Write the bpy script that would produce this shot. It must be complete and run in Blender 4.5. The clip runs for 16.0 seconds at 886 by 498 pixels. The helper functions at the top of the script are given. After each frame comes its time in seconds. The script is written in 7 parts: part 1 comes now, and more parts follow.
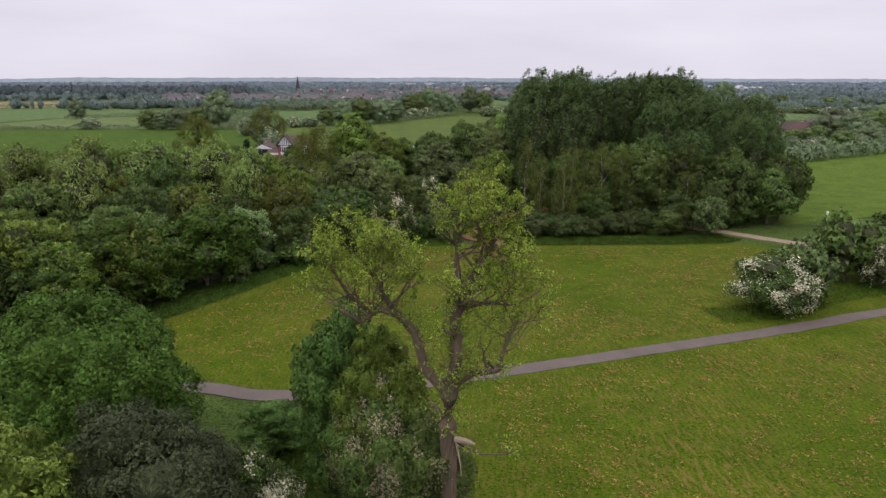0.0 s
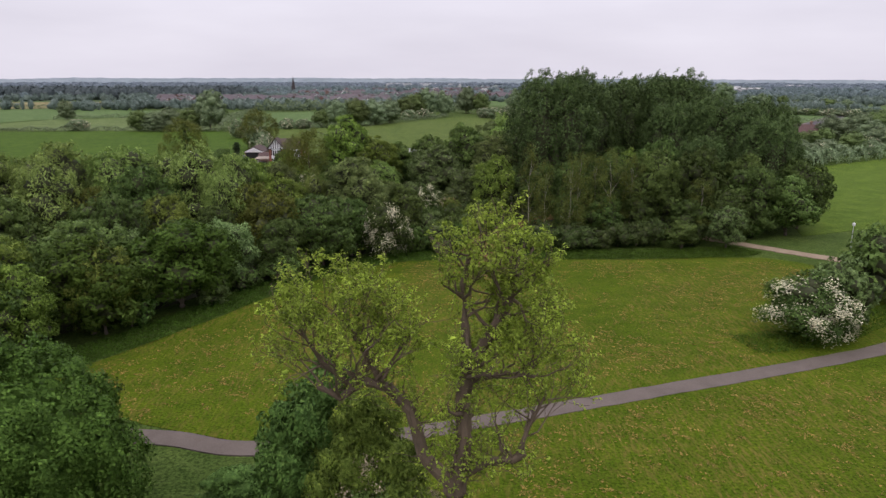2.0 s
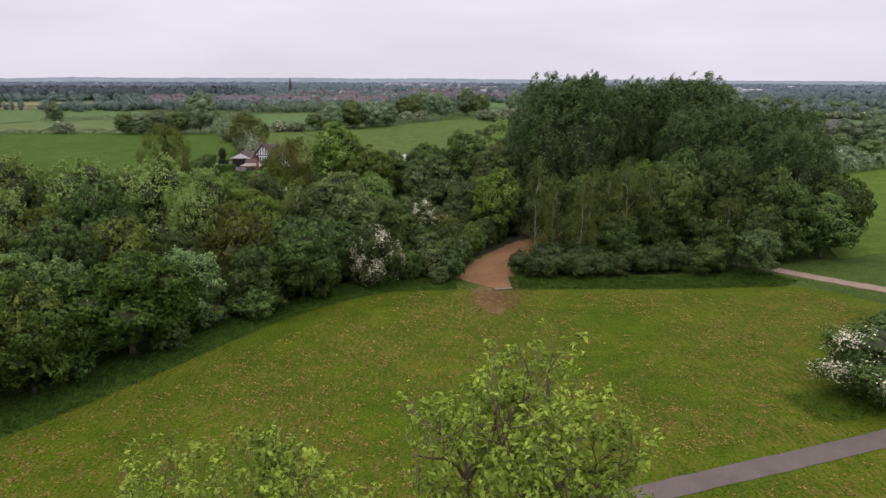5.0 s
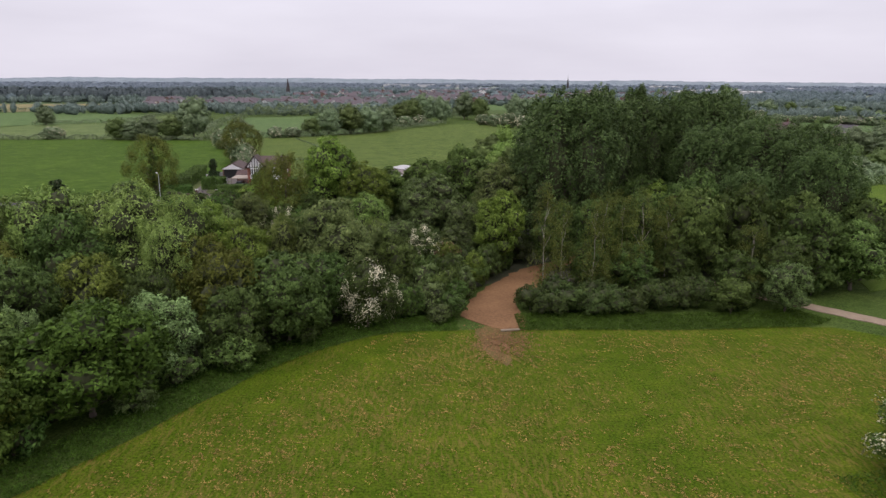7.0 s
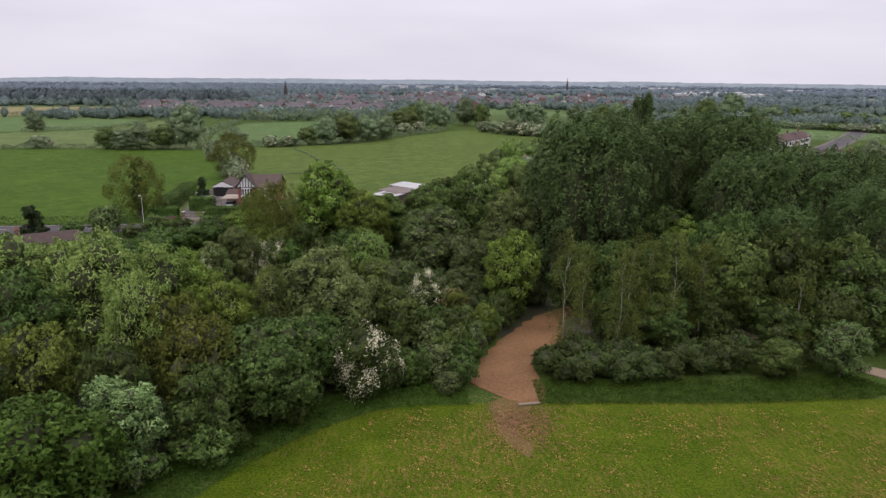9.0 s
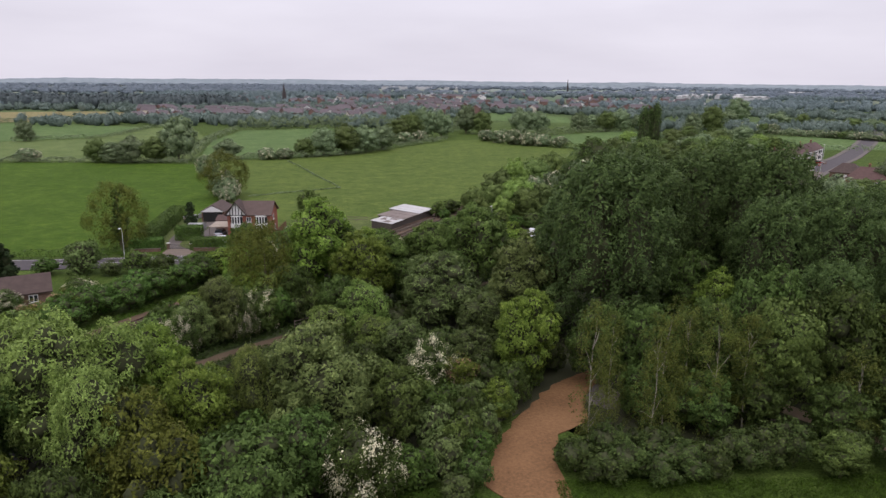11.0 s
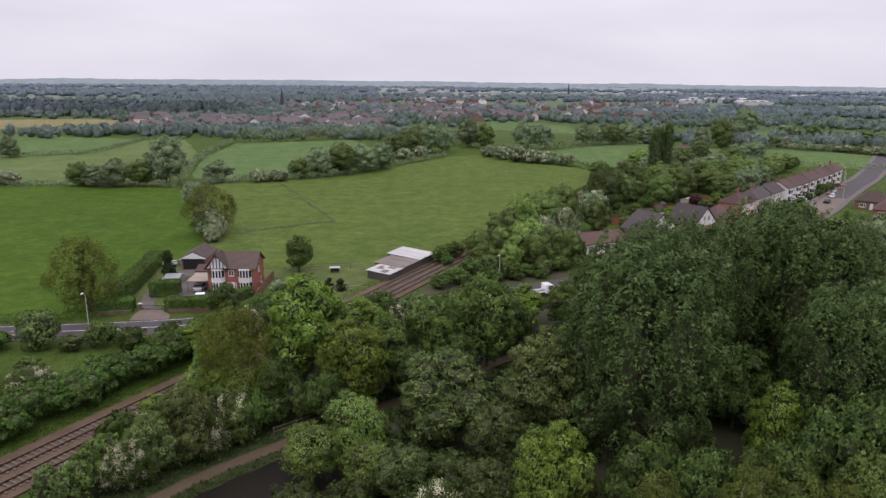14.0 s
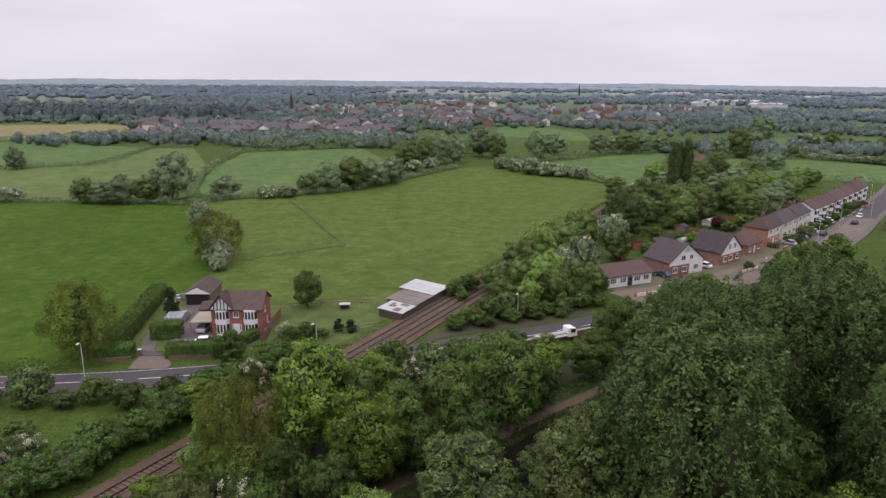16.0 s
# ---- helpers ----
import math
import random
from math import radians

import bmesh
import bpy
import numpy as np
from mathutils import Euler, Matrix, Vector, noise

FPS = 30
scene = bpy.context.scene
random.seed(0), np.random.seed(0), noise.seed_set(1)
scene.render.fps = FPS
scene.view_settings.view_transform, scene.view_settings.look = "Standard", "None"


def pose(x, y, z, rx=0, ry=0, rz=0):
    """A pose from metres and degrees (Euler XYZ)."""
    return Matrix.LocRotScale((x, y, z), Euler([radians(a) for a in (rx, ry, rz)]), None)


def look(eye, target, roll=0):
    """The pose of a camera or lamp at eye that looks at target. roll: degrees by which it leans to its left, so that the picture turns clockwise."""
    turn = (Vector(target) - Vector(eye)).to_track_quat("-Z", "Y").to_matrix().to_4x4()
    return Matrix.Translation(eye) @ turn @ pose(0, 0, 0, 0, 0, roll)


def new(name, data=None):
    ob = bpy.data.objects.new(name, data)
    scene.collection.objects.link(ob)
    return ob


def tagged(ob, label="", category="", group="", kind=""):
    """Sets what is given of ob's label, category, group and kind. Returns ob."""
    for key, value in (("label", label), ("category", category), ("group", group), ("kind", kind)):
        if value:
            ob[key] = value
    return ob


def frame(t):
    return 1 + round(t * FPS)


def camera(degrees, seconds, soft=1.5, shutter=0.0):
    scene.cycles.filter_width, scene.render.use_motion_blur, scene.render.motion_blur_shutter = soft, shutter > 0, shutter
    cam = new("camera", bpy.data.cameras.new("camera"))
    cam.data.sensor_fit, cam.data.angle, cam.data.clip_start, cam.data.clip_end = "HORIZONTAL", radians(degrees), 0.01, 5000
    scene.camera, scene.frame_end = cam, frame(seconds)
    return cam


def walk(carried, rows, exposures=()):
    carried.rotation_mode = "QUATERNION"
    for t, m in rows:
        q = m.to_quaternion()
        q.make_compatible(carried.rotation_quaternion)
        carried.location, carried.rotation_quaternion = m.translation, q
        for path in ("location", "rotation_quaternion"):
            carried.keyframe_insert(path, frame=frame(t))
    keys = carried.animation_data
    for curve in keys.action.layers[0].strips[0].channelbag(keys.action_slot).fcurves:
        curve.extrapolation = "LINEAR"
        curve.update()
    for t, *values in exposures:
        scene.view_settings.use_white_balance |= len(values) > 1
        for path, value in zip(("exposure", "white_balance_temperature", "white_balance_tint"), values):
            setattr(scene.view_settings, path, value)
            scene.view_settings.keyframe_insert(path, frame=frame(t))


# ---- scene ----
cam = camera(66.0, 16.0, 1.45)
METRES, EYE, TILT, LEAN, TURN = 87.0, 22.7, -14.0, 0.0, 0.0
ROWS = [
    (0.0, 0.0000, 0.0000, 0.0000, -0.00, 0.00, 0.00),
    (0.5, -0.0013, 0.0197, 0.0051, 0.18, 0.02, -0.08),
    (1.0, -0.0025, 0.0406, 0.0105, -0.05, 0.02, -0.05),
    (1.5, -0.0033, 0.0601, 0.0158, -0.29, 0.04, 0.02),
    (2.0, -0.0029, 0.0797, 0.0208, -0.29, 0.05, 0.01),
    (2.5, -0.0021, 0.0997, 0.0261, -0.27, 0.06, -0.03),
    (3.0, -0.0010, 0.1202, 0.0315, -0.30, 0.06, -0.05),
    (3.5, 0.0001, 0.1416, 0.0374, -0.33, 0.06, -0.05),
    (4.0, 0.0008, 0.1630, 0.0439, -0.37, 0.05, -0.06),
    (6.5, 0.0001, 0.2531, 0.0882, -0.48, 0.08, -0.16),
    (7.0, -0.0015, 0.2782, 0.1022, -0.54, 0.08, -0.19),
    (7.5, -0.0035, 0.3043, 0.1164, -0.57, 0.10, -0.21),
    (8.0, -0.0060, 0.3310, 0.1322, -0.61, 0.11, -0.24),
    (8.5, -0.0089, 0.3583, 0.1487, -0.66, 0.11, -0.27),
    (9.0, -0.0119, 0.3856, 0.1663, -0.69, 0.10, -0.29),
    (11.5, -0.0202, 0.5230, 0.2633, -0.73, 0.10, -0.28),
    (12.0, -0.0205, 0.5513, 0.2837, -0.75, 0.10, -0.29),
    (12.5, -0.0207, 0.5784, 0.3046, -0.80, 0.10, -0.29),
    (13.0, -0.0218, 0.6047, 0.3255, -0.80, 0.08, -0.32),
    (13.5, -0.0234, 0.6296, 0.3472, -0.75, 0.07, -0.34),
    (14.0, -0.0256, 0.6533, 0.3690, -0.75, 0.07, -0.34),
    (14.5, -0.0287, 0.6750, 0.3918, -0.51, 0.04, -0.40),
    (15.0, -0.0324, 0.6962, 0.4133, -0.27, 0.04, -0.46),
    (15.5, -0.0367, 0.7155, 0.4347, -0.12, 0.00, -0.52),
    (16.0, -0.0402, 0.7336, 0.4550, -0.01, -0.01, -0.52),
]
walk(cam, [(t, pose(0, 0, EYE, TILT, LEAN, TURN) @ pose(METRES * x, METRES * y, METRES * z, 90 + pitch, roll, yaw)) for t, x, y, z, yaw, pitch, roll in ROWS])

# ---- world and light ----
world = bpy.data.worlds.new("overcast_sky")
scene.world = world
world.use_nodes = True
wn, wl = world.node_tree.nodes, world.node_tree.links
wn.clear()
w_out = wn.new("ShaderNodeOutputWorld")
w_bg = wn.new("ShaderNodeBackground")
sky = wn.new("ShaderNodeTexSky")
sky.sky_type = "NISHITA"
sky.sun_disc = False
sky.sun_elevation, sky.sun_rotation = radians(52), radians(200)
sky.dust_density = 3.0
coord = wn.new("ShaderNodeTexCoord")
squash = wn.new("ShaderNodeMapping")
squash.inputs["Scale"].default_value = (1.0, 1.0, 5.0)
cloud = wn.new("ShaderNodeTexNoise")
cloud.inputs["Scale"].default_value = 2.2
cloud.inputs["Detail"].default_value = 5.0
cloud.inputs["Roughness"].default_value = 0.5
ramp = wn.new("ShaderNodeValToRGB")
ramp.color_ramp.elements[0].position, ramp.color_ramp.elements[0].color = 0.33, (7.6, 7.22, 8.3, 1)
ramp.color_ramp.elements[1].position, ramp.color_ramp.elements[1].color = 0.66, (8.8, 8.4, 9.5, 1)
veil = wn.new("ShaderNodeMixRGB")
veil.inputs[0].default_value = 0.93
wl.new(coord.outputs["Generated"], squash.inputs["Vector"])
wl.new(squash.outputs[0], cloud.inputs["Vector"])
wl.new(cloud.outputs[0], ramp.inputs[0])
wl.new(sky.outputs[0], veil.inputs[1])
wl.new(ramp.outputs[0], veil.inputs[2])
up_part = wn.new("ShaderNodeSeparateXYZ")
wl.new(coord.outputs["Generated"], up_part.inputs[0])
rise = wn.new("ShaderNodeMapRange")
rise.inputs["From Min"].default_value, rise.inputs["From Max"].default_value = 0.08, 1.0
rise.inputs["To Min"].default_value, rise.inputs["To Max"].default_value = 1.0, 2.35
wl.new(up_part.outputs["Z"], rise.inputs["Value"])
bright_top = wn.new("ShaderNodeMixRGB")
bright_top.blend_type, bright_top.inputs[0].default_value = "MULTIPLY", 1.0
wl.new(veil.outputs[0], bright_top.inputs[1])
wl.new(rise.outputs[0], bright_top.inputs[2])
wl.new(bright_top.outputs[0], w_bg.inputs["Color"])
w_bg.inputs["Strength"].default_value = 0.1
wl.new(w_bg.outputs[0], w_out.inputs["Surface"])

sun_data = bpy.data.lights.new("sun", "SUN")
sun_data.energy, sun_data.angle, sun_data.color = 0.6, radians(25), (1.0, 0.96, 0.9)
sun = new("sun", sun_data)
sun.matrix_world = look((-20, -40, 90), (0, 20, 0))


# ---- materials ----
def mat(name, rough=0.8, metal=0.0, spec=0.3):
    m = bpy.data.materials.new(name)
    m.use_nodes = True
    b = m.node_tree.nodes["Principled BSDF"]
    b.inputs["Roughness"].default_value, b.inputs["Metallic"].default_value = rough, metal
    b.inputs["Specular IOR Level"].default_value = spec
    return m, m.node_tree.nodes, m.node_tree.links, b


def rgb(c):
    return (c[0], c[1], c[2], 1.0)


def noise_node(n, l, vec, scale, detail=4.0, rough=0.55):
    t = n.new("ShaderNodeTexNoise")
    t.inputs["Scale"].default_value, t.inputs["Detail"].default_value, t.inputs["Roughness"].default_value = scale, detail, rough
    l.new(vec, t.inputs["Vector"])
    return t.outputs[0]


def ramp_node(n, l, fac, stops):
    r = n.new("ShaderNodeValToRGB")
    while len(r.color_ramp.elements) < len(stops):
        r.color_ramp.elements.new(0.5)
    for e, (p, c) in zip(r.color_ramp.elements, stops):
        e.position, e.color = p, rgb(c)
    l.new(fac, r.inputs[0])
    return r.outputs[0]


def mix_node(n, l, fac, a, b, mode="MIX"):
    m = n.new("ShaderNodeMixRGB")
    m.blend_type = mode
    for socket, v in zip(m.inputs, (fac, a, b)):
        if isinstance(v, (int, float)):
            socket.default_value = v
        elif isinstance(v, tuple):
            socket.default_value = rgb(v)
        else:
            l.new(v, socket)
    return m.outputs[0]


def bump_node(n, l, b, height, strength, dist):
    k = n.new("ShaderNodeBump")
    k.inputs["Strength"].default_value, k.inputs["Distance"].default_value = strength, dist
    l.new(height, k.inputs["Height"])
    l.new(k.outputs[0], b.inputs["Normal"])


def place_vec(n):
    return n.new("ShaderNodeNewGeometry").outputs["Position"]


def object_vec(n):
    return n.new("ShaderNodeTexCoord").outputs["Object"]


def leaf_mat(name, dark, light, translucent=0.25, hue=0.03, spec=0.06, leaflet=7.0):
    """Foliage: each spray of leaves and each tree has a slightly different green."""
    m, n, l, b = mat(name, 0.55, 0, spec)
    geo = n.new("ShaderNodeNewGeometry")
    info = n.new("ShaderNodeObjectInfo")
    base = ramp_node(n, l, geo.outputs["Random Per Island"], [(0.0, tuple(0.75 * a + 0.25 * c for a, c in zip(dark, light))), (0.85, tuple(0.35 * a + 0.65 * c for a, c in zip(dark, light))), (1.0, tuple(0.05 * a + 0.95 * c for a, c in zip(dark, light)))])
    patch = noise_node(n, l, geo.outputs["Position"], 0.75, 2.0)
    patchy = ramp_node(n, l, patch, [(0.3, (0.7, 0.7, 0.66)), (0.7, (1.3, 1.28, 1.22))])
    col = mix_node(n, l, 1.0, base, patchy, "MULTIPLY")
    leaves = n.new("ShaderNodeTexVoronoi")
    leaves.inputs["Scale"].default_value = leaflet
    l.new(geo.outputs["Position"], leaves.inputs["Vector"])
    single = ramp_node(n, l, leaves.outputs["Color"], [(0.1, (0.62, 0.64, 0.62)), (0.9, (1.36, 1.32, 1.3))])
    col = mix_node(n, l, 1.0, col, single, "MULTIPLY")
    bump_node(n, l, b, leaves.outputs["Distance"], 0.4, 0.05)
    hs = n.new("ShaderNodeHueSaturation")
    mh = n.new("ShaderNodeMapRange")
    mh.inputs["To Min"].default_value, mh.inputs["To Max"].default_value = 0.5 - hue * 0.45, 0.5 + hue * 0.3
    mv = n.new("ShaderNodeMapRange")
    mv.inputs["To Min"].default_value, mv.inputs["To Max"].default_value = 0.8, 1.25
    l.new(info.outputs["Random"], mh.inputs["Value"])
    l.new(info.outputs["Random"], mv.inputs["Value"])
    l.new(mh.outputs[0], hs.inputs["Hue"])
    l.new(mv.outputs[0], hs.inputs["Value"])
    l.new(col, hs.inputs["Color"])
    l.new(hs.outputs[0], b.inputs["Base Color"])
    tr = n.new("ShaderNodeBsdfTranslucent")
    l.new(hs.outputs[0], tr.inputs["Color"])
    mx = n.new("ShaderNodeMixShader")
    mx.inputs[0].default_value = translucent
    l.new(b.outputs[0], mx.inputs[1])
    l.new(tr.outputs[0], mx.inputs[2])
    l.new(mx.outputs[0], n["Material Output"].inputs["Surface"])
    return m


LEAF = {
    "sycamore": leaf_mat("leaf_sycamore", (0.056, 0.096, 0.028), (0.167, 0.240, 0.066)),
    "fresh": leaf_mat("leaf_fresh", (0.07632, 0.1145, 0.03816), (0.2078, 0.2608, 0.09328)),
    "dark": leaf_mat("leaf_dark", (0.039, 0.069, 0.019), (0.114, 0.171, 0.048)),
    "bright": leaf_mat("leaf_bright", (0.08206, 0.1396, 0.02538), (0.2234, 0.3071, 0.0626), 0.3),
    "lime": leaf_mat("leaf_lime", (0.09024, 0.172, 0.02726), (0.2566, 0.3798, 0.08084), 0.3),
    "willow": leaf_mat("leaf_willow", (0.09345, 0.1522, 0.03885), (0.2583, 0.3622, 0.09975), 0.25),
    "pale": leaf_mat("leaf_pale", (0.1206, 0.1809, 0.04973), (0.2804, 0.366, 0.1047), 0.25),
    "grey": leaf_mat("leaf_grey", (0.06422, 0.09975, 0.0326), (0.1601, 0.2183, 0.08003), 0.2),
    "poplar": leaf_mat("leaf_poplar", (0.03755, 0.07199, 0.02399), (0.1221, 0.1753, 0.05947), 0.2, 0.02),
    "birch": leaf_mat("leaf_birch", (0.06182, 0.08456, 0.02138), (0.154, 0.1808, 0.04374), 0.25),
    "silver": leaf_mat("leaf_silver", (0.075, 0.126, 0.040), (0.255, 0.357, 0.143), 0.2),
    "bronze": leaf_mat("leaf_bronze", (0.06809, 0.09064, 0.01848), (0.1632, 0.1936, 0.04048), 0.2),
    "conifer": leaf_mat("leaf_conifer", (0.016, 0.035, 0.015), (0.047, 0.074, 0.030), 0.05),
    "spring": leaf_mat("leaf_spring", (0.1329, 0.1995, 0.03087), (0.368, 0.4749, 0.07836), 0.35),
    "purple": leaf_mat("leaf_purple", (0.041, 0.016, 0.019), (0.095, 0.041, 0.041), 0.1),
    "blossom": leaf_mat("blossom_white", (0.360, 0.353, 0.252), (0.680, 0.657, 0.504), 0.15, 0.01),
    "pink": leaf_mat("blossom_dead", (0.2, 0.12, 0.08), (0.42, 0.28, 0.2), 0.1, 0.01),
    "grass": leaf_mat("grass_blades", (0.039, 0.0819, 0.0117), (0.0689, 0.1261, 0.0182), 0.25),
    "elder": leaf_mat("leaf_elder", (0.034, 0.049, 0.024), (0.100, 0.128, 0.062), 0.15),
    "maple": leaf_mat("leaf_maple", (0.03384, 0.0702, 0.0126), (0.1083, 0.1845, 0.0342), 0.25),
    # Grass blades of the canal bank, darkened for the shade of its bushes.
    "bank": leaf_mat("bank_grass_shaded", (0.028, 0.048, 0.013), (0.06, 0.092, 0.024), 0.2),
    # Hedgerow green made greyer and lighter: middle-distance haze painted into the leaves.
    "mid": leaf_mat("leaf_hedgerow_hazed", (0.0998, 0.1453, 0.08389), (0.2243, 0.2896, 0.1597), 0.15),
    "lineside": leaf_mat("leaf_lineside", (0.073, 0.116, 0.036), (0.186, 0.255, 0.084), 0.2),
    "cream": leaf_mat("blossom_cream", (0.22, 0.185, 0.12), (0.42, 0.37, 0.27), 0.15, 0.01),
    "bramble": leaf_mat("leaf_bramble", (0.02975, 0.05355, 0.01615), (0.0867, 0.1148, 0.03485), 0.15),
    "hedge": leaf_mat("leaf_hedge", (0.039, 0.086, 0.020), (0.111, 0.180, 0.044), 0.15),
    # Paler and bluer with each step away: haze painted into the leaf colours.
    "far": leaf_mat("leaf_far_hazed", (0.06782, 0.1032, 0.09002), (0.2149, 0.2737, 0.252), 0.3, 0.03),
    "farther": leaf_mat("leaf_farther_hazed", (0.09369, 0.1322, 0.1439), (0.2129, 0.271, 0.2928), 0.3, 0.02),
    "distant": leaf_mat("leaf_distant_hazed", (0.1686, 0.21, 0.2625), (0.2107, 0.255, 0.315), 0.3, 0.005),
    # Dark conifer green with the blue of haze mixed into it.
    "plantation": leaf_mat("leaf_plantation_hazed", (0.047, 0.063, 0.070), (0.089, 0.110, 0.117), 0.05),
}


def bark_mat(name, dark, light, scale=6.0):
    m, n, l, b = mat(name, 0.9)
    v = object_vec(n)
    mp = n.new("ShaderNodeMapping")
    mp.inputs["Scale"].default_value = (1, 1, 0.25)
    l.new(v, mp.inputs["Vector"])
    f1 = noise_node(n, l, mp.outputs[0], scale, 6.0, 0.65)
    f2 = noise_node(n, l, v, 0.8, 3.0)
    c = mix_node(n, l, 0.35, ramp_node(n, l, f1, [(0.3, dark), (0.7, light)]), ramp_node(n, l, f2, [(0.3, dark), (0.7, light)]))
    l.new(c, b.inputs["Base Color"])
    bump_node(n, l, b, f1, 0.6, 0.04)
    return m


BARK = bark_mat("bark", (0.055, 0.045, 0.035), (0.16, 0.13, 0.1))
BARK_PALE = bark_mat("bark_birch", (0.12, 0.105, 0.085), (0.36, 0.33, 0.28), 3.0)
# Inner twigs and leaves, coloured dark to stand in for shade inside crowns.
TWIG_SHADE = bark_mat("inner_twig_shade", (0.028, 0.034, 0.014), (0.062, 0.068, 0.028), 3.0)
BARK_HERO = bark_mat("bark_weathered", (0.056, 0.041, 0.029), (0.165, 0.122, 0.086))


def grass_mat(name, a, b_, c, straw=0.0, scale=1.0, stripe=None, gain=0.8, fleck=1.0):
    """Grass sheet: tufts, wide patches and straw-coloured clippings at real size."""
    m, n, l, b = mat(name, 0.9, 0, 0.04)
    a, b_, c = (tuple(u * gain for u in q) for q in (a, b_, c))
    v = place_vec(n)
    wide = noise_node(n, l, v, 0.045 * scale, 4.0)
    mid = noise_node(n, l, v, 0.6 * scale, 5.0, 0.6)
    fine = noise_node(n, l, v, 5.0 * scale, 4.0, 0.7)
    col = mix_node(n, l, 0.5, ramp_node(n, l, wide, [(0.3, a), (0.7, b_)]), ramp_node(n, l, mid, [(0.3, a), (0.5, b_), (0.72, c)]))
    fr = ramp_node(n, l, fine, [(0.36, (1 - 0.55 * fleck, 1 - 0.5 * fleck, 1 - 0.55 * fleck)), (0.64, (1 + 0.5 * fleck, 1 + 0.44 * fleck, 1 + 0.38 * fleck))])
    col = mix_node(n, l, 1.0, col, fr, "MULTIPLY")
    tuss = noise_node(n, l, v, 0.22 * scale, 6.0, 0.72)
    col = mix_node(n, l, 1.0, col, ramp_node(n, l, tuss, [(0.3, (0.72, 0.78, 0.7)), (0.5, (1.0, 1.0, 1.0)), (0.7, (1.32, 1.24, 1.2))]), "MULTIPLY")
    if straw > 0:
        sep = n.new("ShaderNodeMapping")
        sep.inputs["Rotation"].default_value = (0, 0, radians(stripe if stripe else 12))
        sep.inputs["Scale"].default_value = (2.2, 0.55, 1)
        l.new(v, sep.inputs["Vector"])
        rows = noise_node(n, l, sep.outputs[0], 1.5, 4.0, 0.75)
        area = noise_node(n, l, v, 0.09, 3.0)
        mul = n.new("ShaderNodeMath")
        mul.operation = "MULTIPLY"
        l.new(ramp_node(n, l, rows, [(0.47, (0, 0, 0)), (0.6, (1, 1, 1))]), mul.inputs[0])
        l.new(ramp_node(n, l, area, [(0.36, (0.1, 0.1, 0.1)), (0.66, (straw, straw, straw))]), mul.inputs[1])
        col = mix_node(n, l, mul.outputs[0], col, (0.168, 0.116, 0.033))
    l.new(col, b.inputs["Base Color"])
    bump_node(n, l, b, fine, 0.8, 0.08)
    return m


GROUND = grass_mat("rough_grass", (0.045, 0.075, 0.017), (0.075, 0.115, 0.026), (0.1, 0.135, 0.04))


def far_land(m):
    """Patchwork of fields kilometres off; haze is painted in as paling with distance."""
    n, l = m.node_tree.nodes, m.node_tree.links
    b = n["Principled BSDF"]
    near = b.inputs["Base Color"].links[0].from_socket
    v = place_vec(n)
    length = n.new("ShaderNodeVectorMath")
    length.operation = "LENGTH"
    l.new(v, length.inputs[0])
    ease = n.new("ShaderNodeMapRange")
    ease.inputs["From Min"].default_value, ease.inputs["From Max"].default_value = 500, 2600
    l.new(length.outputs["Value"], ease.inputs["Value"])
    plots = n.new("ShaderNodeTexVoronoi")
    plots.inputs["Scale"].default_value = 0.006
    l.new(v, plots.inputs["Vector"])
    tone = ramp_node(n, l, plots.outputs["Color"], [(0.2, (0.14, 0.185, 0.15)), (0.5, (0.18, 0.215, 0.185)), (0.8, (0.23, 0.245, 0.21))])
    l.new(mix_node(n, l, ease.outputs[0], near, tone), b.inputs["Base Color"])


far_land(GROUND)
MOWN = grass_mat("mown_grass", (0.05, 0.09, 0.005), (0.074, 0.113, 0.007), (0.11, 0.138, 0.012), 0.68, 1.0, 28)
LAWN = grass_mat("short_lawn", (0.08, 0.135, 0.018), (0.1, 0.155, 0.023), (0.125, 0.172, 0.03))
PASTURE = grass_mat("pasture_green", (0.0407, 0.08219, 0.01083), (0.06513, 0.1154, 0.01624), (0.1201, 0.1643, 0.03069), 0, 0.8, None, 0.84, 0.9)
PASTURE_Y = grass_mat("pasture_yellow", (0.061, 0.0968, 0.0225), (0.0915, 0.1277, 0.032), (0.1415, 0.1689, 0.049), 0, 0.8, None, 0.92, 0.9)
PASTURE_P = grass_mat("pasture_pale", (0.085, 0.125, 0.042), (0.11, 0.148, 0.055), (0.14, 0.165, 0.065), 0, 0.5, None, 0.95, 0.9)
# Grass of the far fields, its colour greyed and paled to carry haze.
PASTURE_F = grass_mat("pasture_far_hazed", (0.068, 0.118, 0.04), (0.093, 0.142, 0.053), (0.125, 0.165, 0.07), 0, 0.5, None, 0.98, 0.9)
PADDOCK = grass_mat("paddock_grass", (0.08, 0.11, 0.036), (0.105, 0.132, 0.047), (0.13, 0.15, 0.06), 0, 1.0, None, 0.9, 0.8)
FALLOW = grass_mat("fallow_tan", (0.2, 0.19, 0.09), (0.25, 0.22, 0.115), (0.28, 0.24, 0.14), 0, 0.4)
# Hill colour drawn towards the sky's blue-grey, so haze is part of it.
DISTANCE = grass_mat("distant_land_hazed", (0.165, 0.2, 0.225), (0.2, 0.235, 0.26), (0.25, 0.28, 0.3), 0, 0.08, None, 1.0, 0.5)


